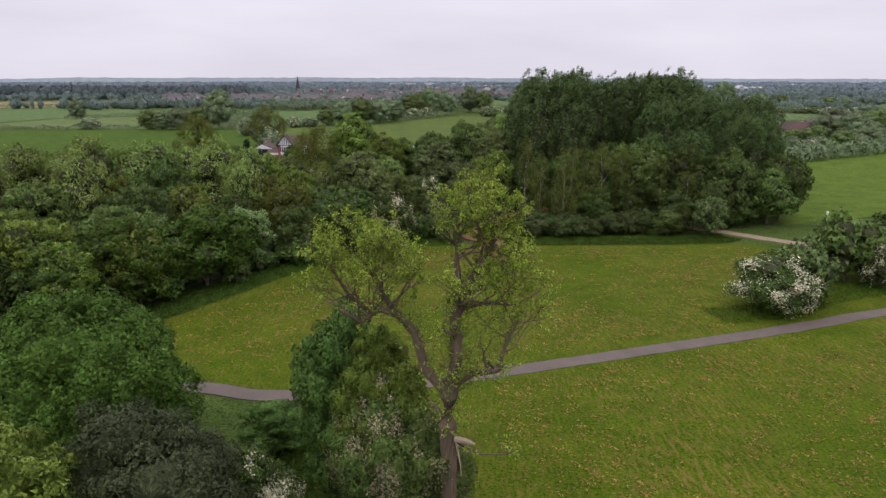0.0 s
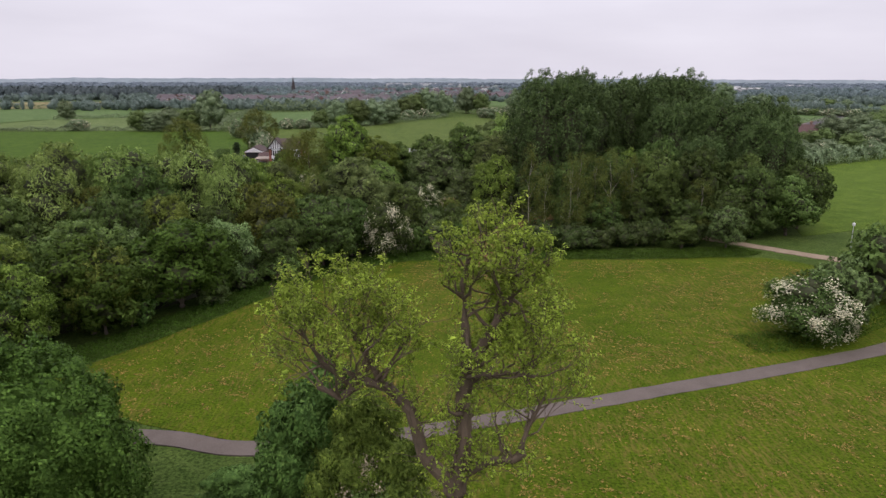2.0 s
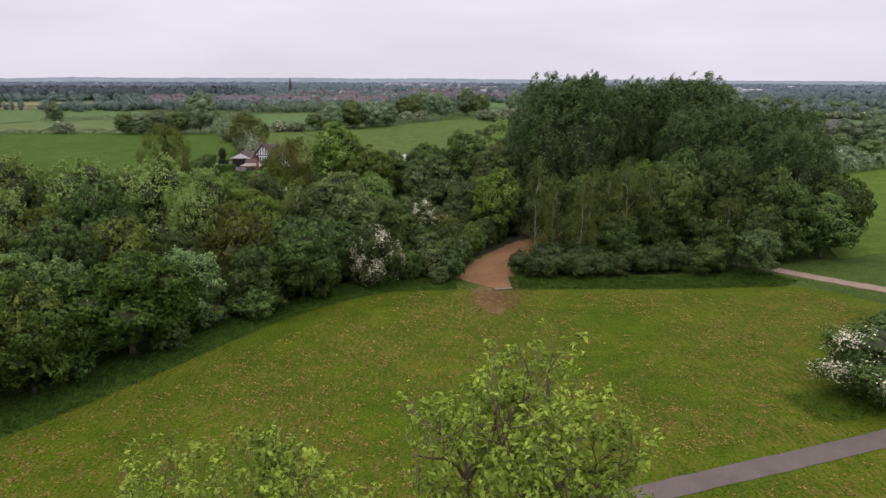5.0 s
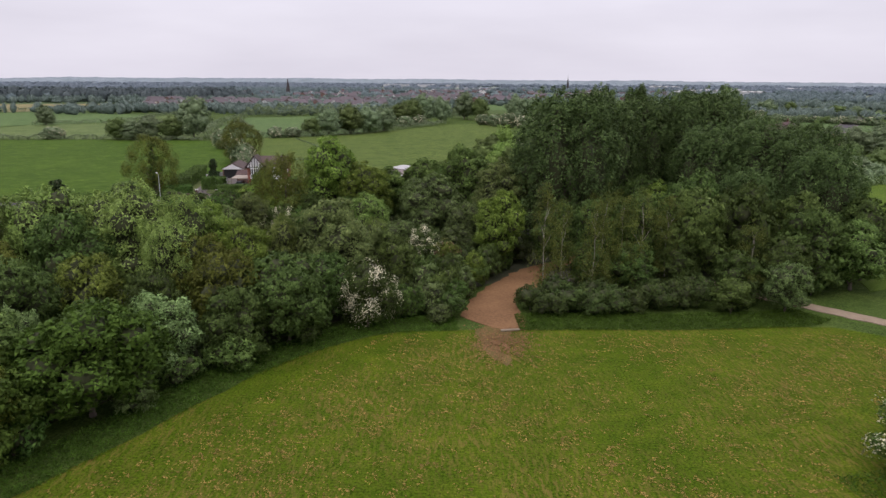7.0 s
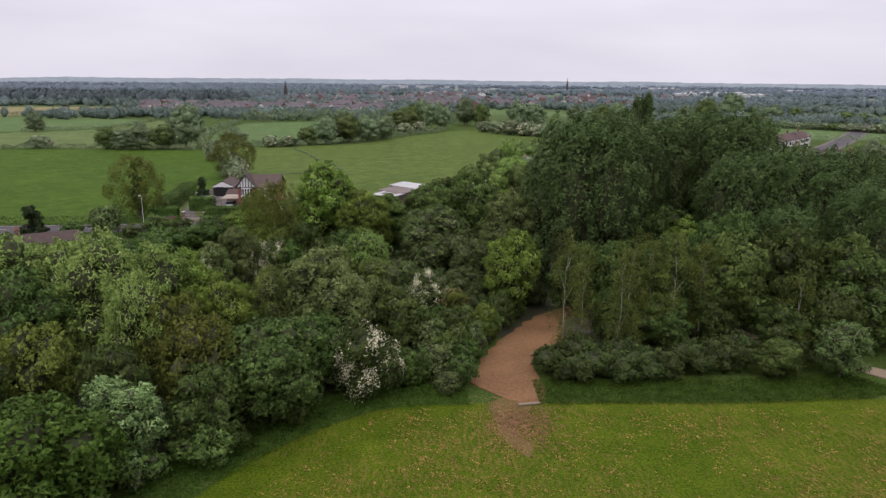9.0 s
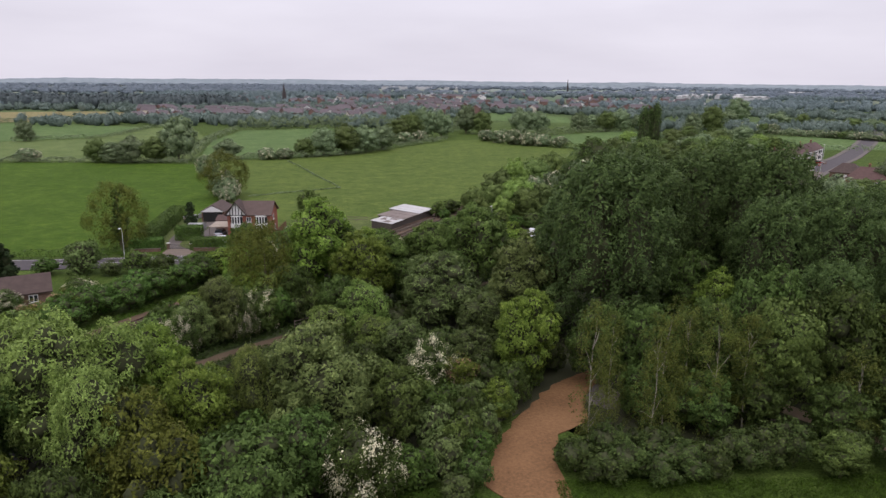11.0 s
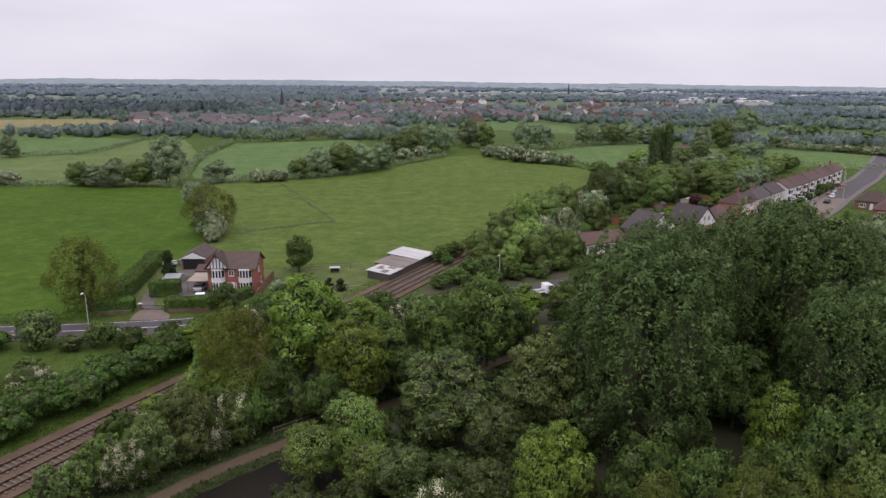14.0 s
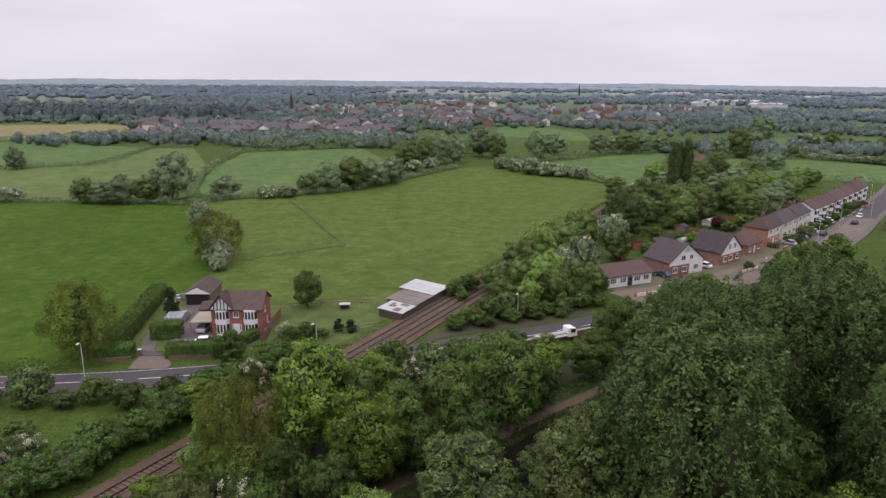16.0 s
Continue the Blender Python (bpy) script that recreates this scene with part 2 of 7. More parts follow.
def speckled(name, a, b_, rough=0.9, scale=8.0, spec=0.3, bump=0.02):
    m, n, l, b = mat(name, rough, 0, spec)
    a, b_ = (tuple(u * 0.83 for u in q) for q in (a, b_))
    v = place_vec(n)
    f1 = noise_node(n, l, v, scale, 5.0, 0.7)
    f2 = noise_node(n, l, v, scale * 0.06, 3.0)
    c = mix_node(n, l, 0.45, ramp_node(n, l, f1, [(0.3, a), (0.7, b_)]), ramp_node(n, l, f2, [(0.3, a), (0.7, b_)]))
    l.new(c, b.inputs["Base Color"])
    bump_node(n, l, b, f1, 0.5, bump)
    return m


ASPHALT = speckled("asphalt_path", (0.1, 0.08, 0.066), (0.165, 0.134, 0.113), 0.9, 10)
ROADTOP = speckled("asphalt_road", (0.052, 0.045, 0.047), (0.088, 0.076, 0.08), 0.85, 8)
EARTH = speckled("woodchip_earth", (0.12, 0.064, 0.031), (0.32, 0.18, 0.088), 0.95, 3.0, 0.1, 0.05)
GRAVEL = speckled("gravel", (0.21, 0.155, 0.1), (0.37, 0.285, 0.2), 0.95, 12)
TOWPATH = speckled("towpath_earth", (0.075, 0.052, 0.032), (0.135, 0.097, 0.06), 0.95, 4)
BALLAST = speckled("ballast", (0.07, 0.046, 0.03), (0.17, 0.116, 0.078), 0.95, 6, 0.2, 0.08)
SLEEPER = speckled("sleeper_concrete", (0.1, 0.08, 0.063), (0.165, 0.135, 0.108), 0.9, 4)
PAVING = speckled("paving", (0.095, 0.08, 0.073), (0.175, 0.15, 0.135), 0.9, 6)
TIMBER = speckled("weathered_timber", (0.11, 0.085, 0.07), (0.23, 0.185, 0.155), 0.9, 5)
FENCE = speckled("fence_timber", (0.14, 0.075, 0.045), (0.25, 0.14, 0.085), 0.9, 5)
RAIL = speckled("rusty_rail", (0.05, 0.03, 0.024), (0.12, 0.07, 0.05), 0.5, 5)
CONCRETE = speckled("concrete", (0.3, 0.27, 0.24), (0.48, 0.44, 0.4), 0.9, 6)
WHITE = speckled("white_paint", (0.68, 0.67, 0.66), (0.8, 0.79, 0.78), 0.6, 3, 0.4, 0.004)
CREAM = speckled("cream_render", (0.55, 0.5, 0.42), (0.7, 0.65, 0.56), 0.8, 3, 0.3, 0.01)
BLACK = speckled("black_paint", (0.012, 0.012, 0.012), (0.03, 0.03, 0.03), 0.5, 3)
STEEL = speckled("galvanised_steel", (0.42, 0.43, 0.44), (0.58, 0.59, 0.6), 0.45, 6, 0.5, 0.002)
SHEET = speckled("white_sheet_roof", (0.36, 0.35, 0.34), (0.62, 0.615, 0.60), 0.6, 1.2, 0.3, 0.02)
RUSTY = speckled("old_sheet_roof", (0.11, 0.085, 0.075), (0.27, 0.225, 0.2), 0.8, 2.0, 0.3, 0.02)
WATER_M, _n, _l, _b = mat("canal_water", 0.3, 0, 0.06)
_b.inputs["Base Color"].default_value = (0.014, 0.012, 0.009, 1)
bump_node(_n, _l, _b, noise_node(_n, _l, place_vec(_n), 1.5, 3.0), 0.12, 0.03)
GLASS, _n, _l, _b = mat("window_glass", 0.06, 0, 0.6)
_b.inputs["Base Color"].default_value = (0.025, 0.03, 0.035, 1)


def brick_mat(name, a, b_, mortar):
    m, n, l, b = mat(name, 0.9)
    v = object_vec(n)
    mp = n.new("ShaderNodeMapping")
    mp.inputs["Rotation"].default_value = (radians(90), 0, 0)
    l.new(v, mp.inputs["Vector"])
    t = n.new("ShaderNodeTexBrick")
    t.inputs["Color1"].default_value, t.inputs["Color2"].default_value, t.inputs["Mortar"].default_value = rgb(a), rgb(b_), rgb(mortar)
    t.inputs["Scale"].default_value, t.inputs["Mortar Size"].default_value = 1.0, 0.008
    t.inputs["Brick Width"].default_value, t.inputs["Row Height"].default_value = 0.225, 0.075
    l.new(mp.outputs[0], t.inputs["Vector"])
    f2 = noise_node(n, l, v, 1.3, 4.0)
    l.new(mix_node(n, l, 1.0, t.outputs[0], ramp_node(n, l, f2, [(0.3, (0.75, 0.75, 0.75)), (0.7, (1.2, 1.15, 1.1))]), "MULTIPLY"), b.inputs["Base Color"])
    return m


BRICK = brick_mat("red_brick", (0.23, 0.066, 0.043), (0.3, 0.092, 0.06), (0.22, 0.17, 0.145))
BRICK_O = brick_mat("orange_brick", (0.32, 0.098, 0.048), (0.38, 0.13, 0.066), (0.26, 0.2, 0.16))
BRICK_B = brick_mat("brown_brick", (0.13, 0.075, 0.055), (0.19, 0.11, 0.08), (0.17, 0.14, 0.12))


def tile_mat(name, a, b_):
    m, n, l, b = mat(name, 0.85)
    info = n.new("ShaderNodeObjectInfo")
    a, b_ = (tuple(u * 0.83 for u in q) for q in (a, b_))
    v = object_vec(n)
    f1 = noise_node(n, l, v, 1.1, 4.0)
    f2 = noise_node(n, l, v, 9.0, 3.0, 0.7)
    c = mix_node(n, l, 0.5, ramp_node(n, l, f1, [(0.3, a), (0.7, b_)]), ramp_node(n, l, f2, [(0.3, a), (0.7, b_)]))
    wave = n.new("ShaderNodeTexWave")
    wave.bands_direction, wave.wave_profile = "Z", "SAW"
    wave.inputs["Scale"].default_value = 0.8
    l.new(v, wave.inputs["Vector"])
    bump_node(n, l, b, wave.outputs["Fac"], 0.6, 0.03)
    mv = n.new("ShaderNodeMapRange")
    mv.inputs["To Min"].default_value, mv.inputs["To Max"].default_value = 0.8, 1.2
    l.new(info.outputs["Random"], mv.inputs["Value"])
    hs = n.new("ShaderNodeHueSaturation")
    l.new(mv.outputs[0], hs.inputs["Value"])
    l.new(c, hs.inputs["Color"])
    l.new(hs.outputs[0], b.inputs["Base Color"])
    return m


TILE = tile_mat("brown_tiles", (0.062, 0.043, 0.037), (0.115, 0.08, 0.069))
TILE_R = tile_mat("red_tiles", (0.066, 0.039, 0.035), (0.116, 0.068, 0.06))
TILE_G = tile_mat("grey_tiles", (0.05, 0.041, 0.041), (0.09, 0.074, 0.075))


# ---- mesh tools ----
def part(name, bm, material, parent=None, label=""):
    me = bpy.data.meshes.new(name)
    bm.to_mesh(me)
    bm.free()
    me.materials.append(material)
    ob = new(name, me)
    ob.parent = parent
    if label:
        ob["label"] = label
    return ob


def thing(name, m, label, category, group="", kind=""):
    ob = new(name)
    ob.matrix_basis = m
    return tagged(ob, label, category, group, kind)


def box(bm, x0, x1, y0, y1, z0, z1, m=None):
    g = bmesh.ops.create_cube(bm, size=1.0)["verts"]
    bmesh.ops.scale(bm, vec=(x1 - x0, y1 - y0, z1 - z0), verts=g)
    bmesh.ops.translate(bm, vec=((x0 + x1) / 2, (y0 + y1) / 2, (z0 + z1) / 2), verts=g)
    if m is not None:
        bmesh.ops.transform(bm, matrix=m, verts=g)
    return g


def boxpart(name, x0, x1, y0, y1, z0, z1, material, parent, label="", bevel=0.0):
    bm = bmesh.new()
    box(bm, x0, x1, y0, y1, z0, z1)
    if bevel:
        bmesh.ops.bevel(bm, geom=bm.edges[:], offset=bevel, segments=2, affect="EDGES")
    return part(name, bm, material, parent, label)


def solid(bm, ring_a, ring_b):
    """A closed solid between two rings of the same count."""
    a = [bm.verts.new(p) for p in ring_a]
    b = [bm.verts.new(p) for p in ring_b]
    k = len(a)
    bm.faces.new(a[::-1])
    bm.faces.new(b)
    for i in range(k):
        bm.faces.new((a[i], a[(i + 1) % k], b[(i + 1) % k], b[i]))


def tube(bm, pts, radii, sides=7):
    rings = []
    for i, (p, r) in enumerate(zip(pts, radii)):
        p = Vector(p)
        d = Vector(pts[min(i + 1, len(pts) - 1)]) - Vector(pts[max(i - 1, 0)])
        q = d.to_track_quat("Z", "Y")
        rings.append([bm.verts.new(p + q @ Vector((r * math.cos(2 * math.pi * k / sides), r * math.sin(2 * math.pi * k / sides), 0))) for k in range(sides)])
    for a, b in zip(rings, rings[1:]):
        for k in range(sides):
            bm.faces.new((a[k], a[(k + 1) % sides], b[(k + 1) % sides], b[k]))
    bm.faces.new(rings[0][::-1])
    bm.faces.new(rings[-1])


def smooth_line(pts, step):
    """A polyline through the points, rounded and cut into steps."""
    out = []
    P = [Vector((p[0], p[1], 0)) for p in pts]
    P = [P[0] * 2 - P[1]] + P + [P[-1] * 2 - P[-2]]
    for i in range(1, len(P) - 2):
        n = max(1, int((P[i + 1] - P[i]).length / step))
        for k in range(n):
            t = k / n
            a, b, c, d = P[i - 1], P[i], P[i + 1], P[i + 2]
            out.append(0.5 * ((2 * b) + (c - a) * t + (2 * a - 5 * b + 4 * c - d) * t * t + (3 * b - a - 3 * c + d) * t ** 3))
    out.append(P[-2])
    return out


def offset_line(line, off):
    out = []
    for i, p in enumerate(line):
        d = (line[min(i + 1, len(line) - 1)] - line[max(i - 1, 0)]).normalized()
        out.append(p + Vector((d.y, -d.x, 0)) * off)
    return out


def ribbon(name, line, left, right, z0, z1, material, wobble=0.0, label="", category="", kind="structure", parent=None):
    """A strip with depth along a line; left and right are its offsets to the line's right."""
    rng = random.Random(len(line))
    bm = bmesh.new()
    A, B = offset_line(line, left), offset_line(line, right)
    rows = []
    for a, b in zip(A, B):
        a = a + Vector((rng.uniform(-1, 1), rng.uniform(-1, 1), 0)) * wobble
        b = b + Vector((rng.uniform(-1, 1), rng.uniform(-1, 1), 0)) * wobble
        rows.append([bm.verts.new((p.x, p.y, z)) for p, z in ((a, z0), (a, z1), (b, z1), (b, z0))])
    for r, s in zip(rows, rows[1:]):
        for k in range(3):
            bm.faces.new((r[k], r[k + 1], s[k + 1], s[k]))
    bmesh.ops.recalc_face_normals(bm, faces=bm.faces)
    ob = part(name, bm, material, parent)
    return tagged(ob, label, category, "", kind)


def sheet(name, pts, z, material, label, category, step=6.0, wobble=0.5, z0=-0.05):
    """A piece of ground with an uneven rim."""
    rng = random.Random(name + str(pts[0]))
    if step < 4:
        line = smooth_line(list(pts) + [pts[0]], step)[:-1]
    else:
        line = []
        for a, b in zip(pts, list(pts[1:]) + [pts[0]]):
            a, b = Vector((*a, 0)), Vector((*b, 0))
            n = max(1, int((b - a).length / step))
            line += [a.lerp(b, k / n) for k in range(n)]
    bm = bmesh.new()
    vs = [(p.x + rng.uniform(-wobble, wobble), p.y + rng.uniform(-wobble, wobble)) for p in line]
    top = [bm.verts.new((x, y, z)) for x, y in vs]
    low = [bm.verts.new((x, y, z0)) for x, y in vs]
    f = bm.faces.new(top)
    if f.normal.z < 0:
        f.normal_flip()
    for i in range(len(top)):
        bm.faces.new((top[i], top[(i + 1) % len(top)], low[(i + 1) % len(top)], low[i]))
    bmesh.ops.triangulate(bm, faces=[f])
    bmesh.ops.recalc_face_normals(bm, faces=bm.faces)
    return tagged(part(name, bm, material), label, category, "", "structure")


# ---- foliage ----
def unit(v):
    return v / np.maximum(np.linalg.norm(v, axis=-1, keepdims=True), 1e-6)


def domes(lobes, scale, rng, around=7, up=4, rough=(0.86, 1.1)):
    """Bumpy rounded masses of foliage: corners, triangles and outward directions for all the lobes together."""
    L = np.array(lobes, float)
    a = np.arange(around) * 2 * math.pi / around
    e = -0.35 * math.pi + np.arange(up + 1) * 0.85 * math.pi / up
    d = np.stack([np.outer(np.cos(e), np.cos(a)), np.outer(np.cos(e), np.sin(a)), np.repeat(np.sin(e)[:, None], around, 1)], -1).reshape(-1, 3)
    k = rng.uniform(rough[0], rough[1], (len(L), len(d), 1))
    V = (L[:, None, :3] + d[None] * L[:, None, 3:6] * scale * k).reshape(-1, 3)
    N = unit(np.broadcast_to(d[None], (len(L), *d.shape)) / L[:, None, 3:6]).reshape(-1, 3)
    V[:, 2] = np.maximum(V[:, 2], 0.05)
    i, j = np.meshgrid(np.arange(up), np.arange(around), indexing="ij")
    p, q = i * around + j, i * around + (j + 1) % around
    F = np.concatenate([np.stack([p, q, q + around], -1).reshape(-1, 3), np.stack([p, q + around, p + around], -1).reshape(-1, 3)])
    F = (np.arange(len(L))[:, None, None] * len(d) + F[None]).reshape(-1, 3)
    return V, F, N


def sprays(name, c, nrm, size, rng, aspect=0.62, fold=0.25, near=False, core=None, rise=0.0, shade=None, inner=False):
    """Leaf sprays as one mesh: each is a small blade, folded along its middle where it is seen from near.
    shade: the way in which the bough that a spray belongs to faces, which rounds its shading."""
    n = len(c)
    t = rng.normal(size=(n, 3)) + np.array([0, 0, rise])
    nrm = unit(nrm)
    t = unit(t - nrm * (t * nrm).sum(1, keepdims=True))
    s = np.cross(nrm, t)
    size = size[:, None]
    k = 4 if near else 3
    v = np.empty((n, k, 3))
    mid = c + nrm * size * fold * 0.3
    v[:, 0] = c + t * size * 0.5 - nrm * size * fold * 0.5
    v[:, 1] = mid - s * size * aspect * 0.5 - t * size * (0.0 if near else 0.4)
    v[:, k - 1] = mid + s * size * aspect * 0.5 - t * size * (0.0 if near else 0.4)
    if near:
        v[:, 2] = c - t * size * 0.5
    corner = np.array([[0, 2, 1, 0, 3, 2]]) if near else np.array([[0, 2, 1]])
    f = corner.shape[1] // 3
    v = v.reshape(-1, 3)
    tri = (np.arange(n)[:, None] * k + corner).reshape(-1, 3)
    if core is not None:
        tri = np.concatenate([tri, core[1] + len(v)])
        v = np.concatenate([v, core[0]])
    me = bpy.data.meshes.new(name)
    me.vertices.add(len(v))
    me.vertices.foreach_set("co", v.reshape(-1).astype(np.float32))
    me.loops.add(len(tri) * 3)
    me.loops.foreach_set("vertex_index", tri.reshape(-1).astype(np.int32))
    me.polygons.add(len(tri))
    me.polygons.foreach_set("loop_start", (np.arange(len(tri)) * 3).astype(np.int32))
    me.polygons.foreach_set("use_smooth", (np.arange(len(tri)) >= n * f) | (shade is not None))
    # Core faces take the second slot, the dark colour painted as inner shade.
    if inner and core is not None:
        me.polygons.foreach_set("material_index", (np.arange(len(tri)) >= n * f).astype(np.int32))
    me.update(calc_edges=True)
    if shade is not None:
        vn = np.repeat(unit(shade), k, 0)
        if core is not None:
            vn = np.concatenate([vn, core[2]])
        me.normals_split_custom_set_from_vertices(vn)
    return me


def lobe_cloud(lobes, count, rng, shell=(0.72, 1.06), low=0.25):
    """Points and outward directions on the skin of overlapping lobes (x, y, z, rx, ry, rz)."""
    L = np.array(lobes, float)
    area = L[:, 3] * L[:, 5]
    pick = rng.choice(len(L), size=int(count * 4), p=area / area.sum())
    d = unit(rng.normal(size=(len(pick), 3)))
    keep = (d[:, 2] > -0.35) | (rng.random(len(d)) < low)
    d, pick = d[keep], pick[keep]
    k = rng.uniform(shell[0], shell[1], len(d))
    p = L[pick, :3] + d * L[pick, 3:6] * k[:, None]
    inside = np.zeros(len(p), bool)
    for j in range(len(L)):
        q = (((p - L[j, :3]) / L[j, 3:6]) ** 2).sum(1) < 0.7
        inside |= q & (pick != j)
    p, d, pick = p[~inside], d[~inside], pick[~inside]
    n = unit(d / L[pick, 3:6])
    return p[:count], n[:count]


def clump_cloud(lobes, clumps, count, q, rng, tall=0.85, loose=0.25, tip=0.0, lean=0.0, fill=0.0):
    """Leaves gathered in tufts that sit on the skin of the lobes: places, facings and the facings of the tufts."""
    C, N = lobe_cloud(lobes, clumps, rng, (0.84, 1.05), 0.4)
    qk = q * rng.uniform(0.6, 1.4, len(C))
    k = rng.choice(len(C), count, p=qk ** 2 / (qk ** 2).sum())
    d = unit(unit(rng.normal(size=(count, 3))) + N[k] * 0.75 + np.array([0, 0, 0.35]))
    reach = qk[k][:, None] * rng.uniform(0.66, 1.0 + 0.6 * loose, count)[:, None]
    off = d * reach * np.array([1, 1, tall])
    off[:, :2] *= (1 - tip * np.clip(d[:, 2:], 0, 1))
    off[:, 0] += lean * np.maximum(off[:, 2], 0)
    p, n, sh = C[k] + off, unit(d + N[k] * 0.5), unit(d * 0.95 + N[k] * 0.25 - np.array([0, 0, 0.12]))
    C, N = lobe_cloud(lobes, int(count * fill), rng, (0.74, 1.0), 0.3)
    return np.concatenate([p, C]), np.concatenate([n, N]), np.concatenate([sh, N])


def crown_lobes(rng, h, r, base, kind, n):
    out = []
    zc, hz = (base + h) / 2, (h - base) / 2
    if kind == "spire":
        for i in range(n):
            a, f = rng.uniform(0, 6.28), rng.random()
            z = base + (h - base) * (0.08 + 0.8 * f)
            rad = r * (1 - 0.75 * max(0, f - 0.35) / 0.65) * math.sqrt(rng.random()) * 0.75
            q = r * rng.uniform(0.28, 0.42) * (1.15 - 0.5 * f)
            out.append((rad * math.cos(a), rad * math.sin(a), z, q, q, q * rng.uniform(1.5, 2.3)))
        out.append((0, 0, h - r * 0.55, r * 0.24, r * 0.24, r * 0.55))
        return out
    if kind == "poplar":
        for i in range(7):
            a = 6.283 * (i / 7 + rng.uniform(-0.05, 0.05))
            q, top = r * rng.uniform(0.4, 0.5), h * rng.uniform(0.86, 0.97)
            low = base + h * rng.uniform(0.0, 0.08)
            out.append(((r - q) * math.cos(a), (r - q) * math.sin(a), (top + low) / 2, q, q, (top - low) / 2))
        for i in range(n):
            a, f = 6.283 * i * 0.618, 0.1 + 0.75 * (i + 0.5) / n
            q = r * rng.uniform(0.2, 0.3)
            rad = (r * (0.92 - 0.35 * max(0.0, f - 0.6) / 0.25) - q) * rng.uniform(0.95, 1.12)
            out.append((rad * math.cos(a), rad * math.sin(a), base + (h - base) * f, q, q, q * rng.uniform(1.4, 2.2)))
        out.append((rng.uniform(-0.1, 0.1) * r, rng.uniform(-0.1, 0.1) * r, h * 0.6, r * 0.46, r * 0.46, h * 0.39))
        return out
    for i in range(n):
        a = 6.283 * (i * 0.618 + rng.uniform(-0.12, 0.12))
        u = -0.78 + 1.7 * (i + 0.5) / n + rng.uniform(-0.08, 0.08)
        ring = math.sqrt(max(0.0, 1 - min(1, abs(u)) ** 2.2))
        q = r * rng.uniform(0.32, 0.54)
        rad = max(0.0, (r * 1.0 * (0.35 + 0.65 * ring) - q) * rng.uniform(0.75, 1.08))
        out.append((rad * math.cos(a), rad * math.sin(a), zc + u * hz * 0.72, q, q, q * rng.uniform(0.65, 0.95)))
    out.append((0, 0, zc, r * 0.62, r * 0.62, hz * 0.66))
    out.append((rng.uniform(-0.2, 0.2) * r, rng.uniform(-0.2, 0.2) * r, h - r * 0.3, r * 0.34, r * 0.34, r * 0.32))
    return out


def wood_mesh(rng, h, r, base, lobes, bark, sides=7, girth=None, limbs=9):
    bm = bmesh.new()
    g = girth or max(0.09, h * 0.022)
    top = h * 0.72
    lean = rng.uniform(-0.03, 0.03) * h
    pts = [(0, 0, -0.3), (0, 0, 0.15), (lean * 0.3, 0, base * 0.6 + 0.3), (lean, lean * 0.5, (base + top) / 2 + 0.2), (lean, 0, top)]
    tube(bm, pts, [g * 1.5, g * 1.15, g * 0.9, g * 0.6, g * 0.15], sides)
    for lo in lobes[:limbs]:
        z = min(top * 0.95, max(base * 0.7 + 0.3, lo[2] - abs(lo[0]) - 0.3 * r))
        s = Vector((lean * 0.7, lean * 0.2, z))
        e = Vector(lo[:3])
        m = (s + e) / 2 + Vector((rng.uniform(-0.1, 0.1) * r, rng.uniform(-0.1, 0.1) * r, 0.1 * r))
        tube(bm, [s, m, e], [g * 0.45, g * 0.3, g * 0.08], 5)
    me = bpy.data.meshes.new("trunk")
    bm.to_mesh(me)
    bm.free()
    me.materials.append(bark)
    return me


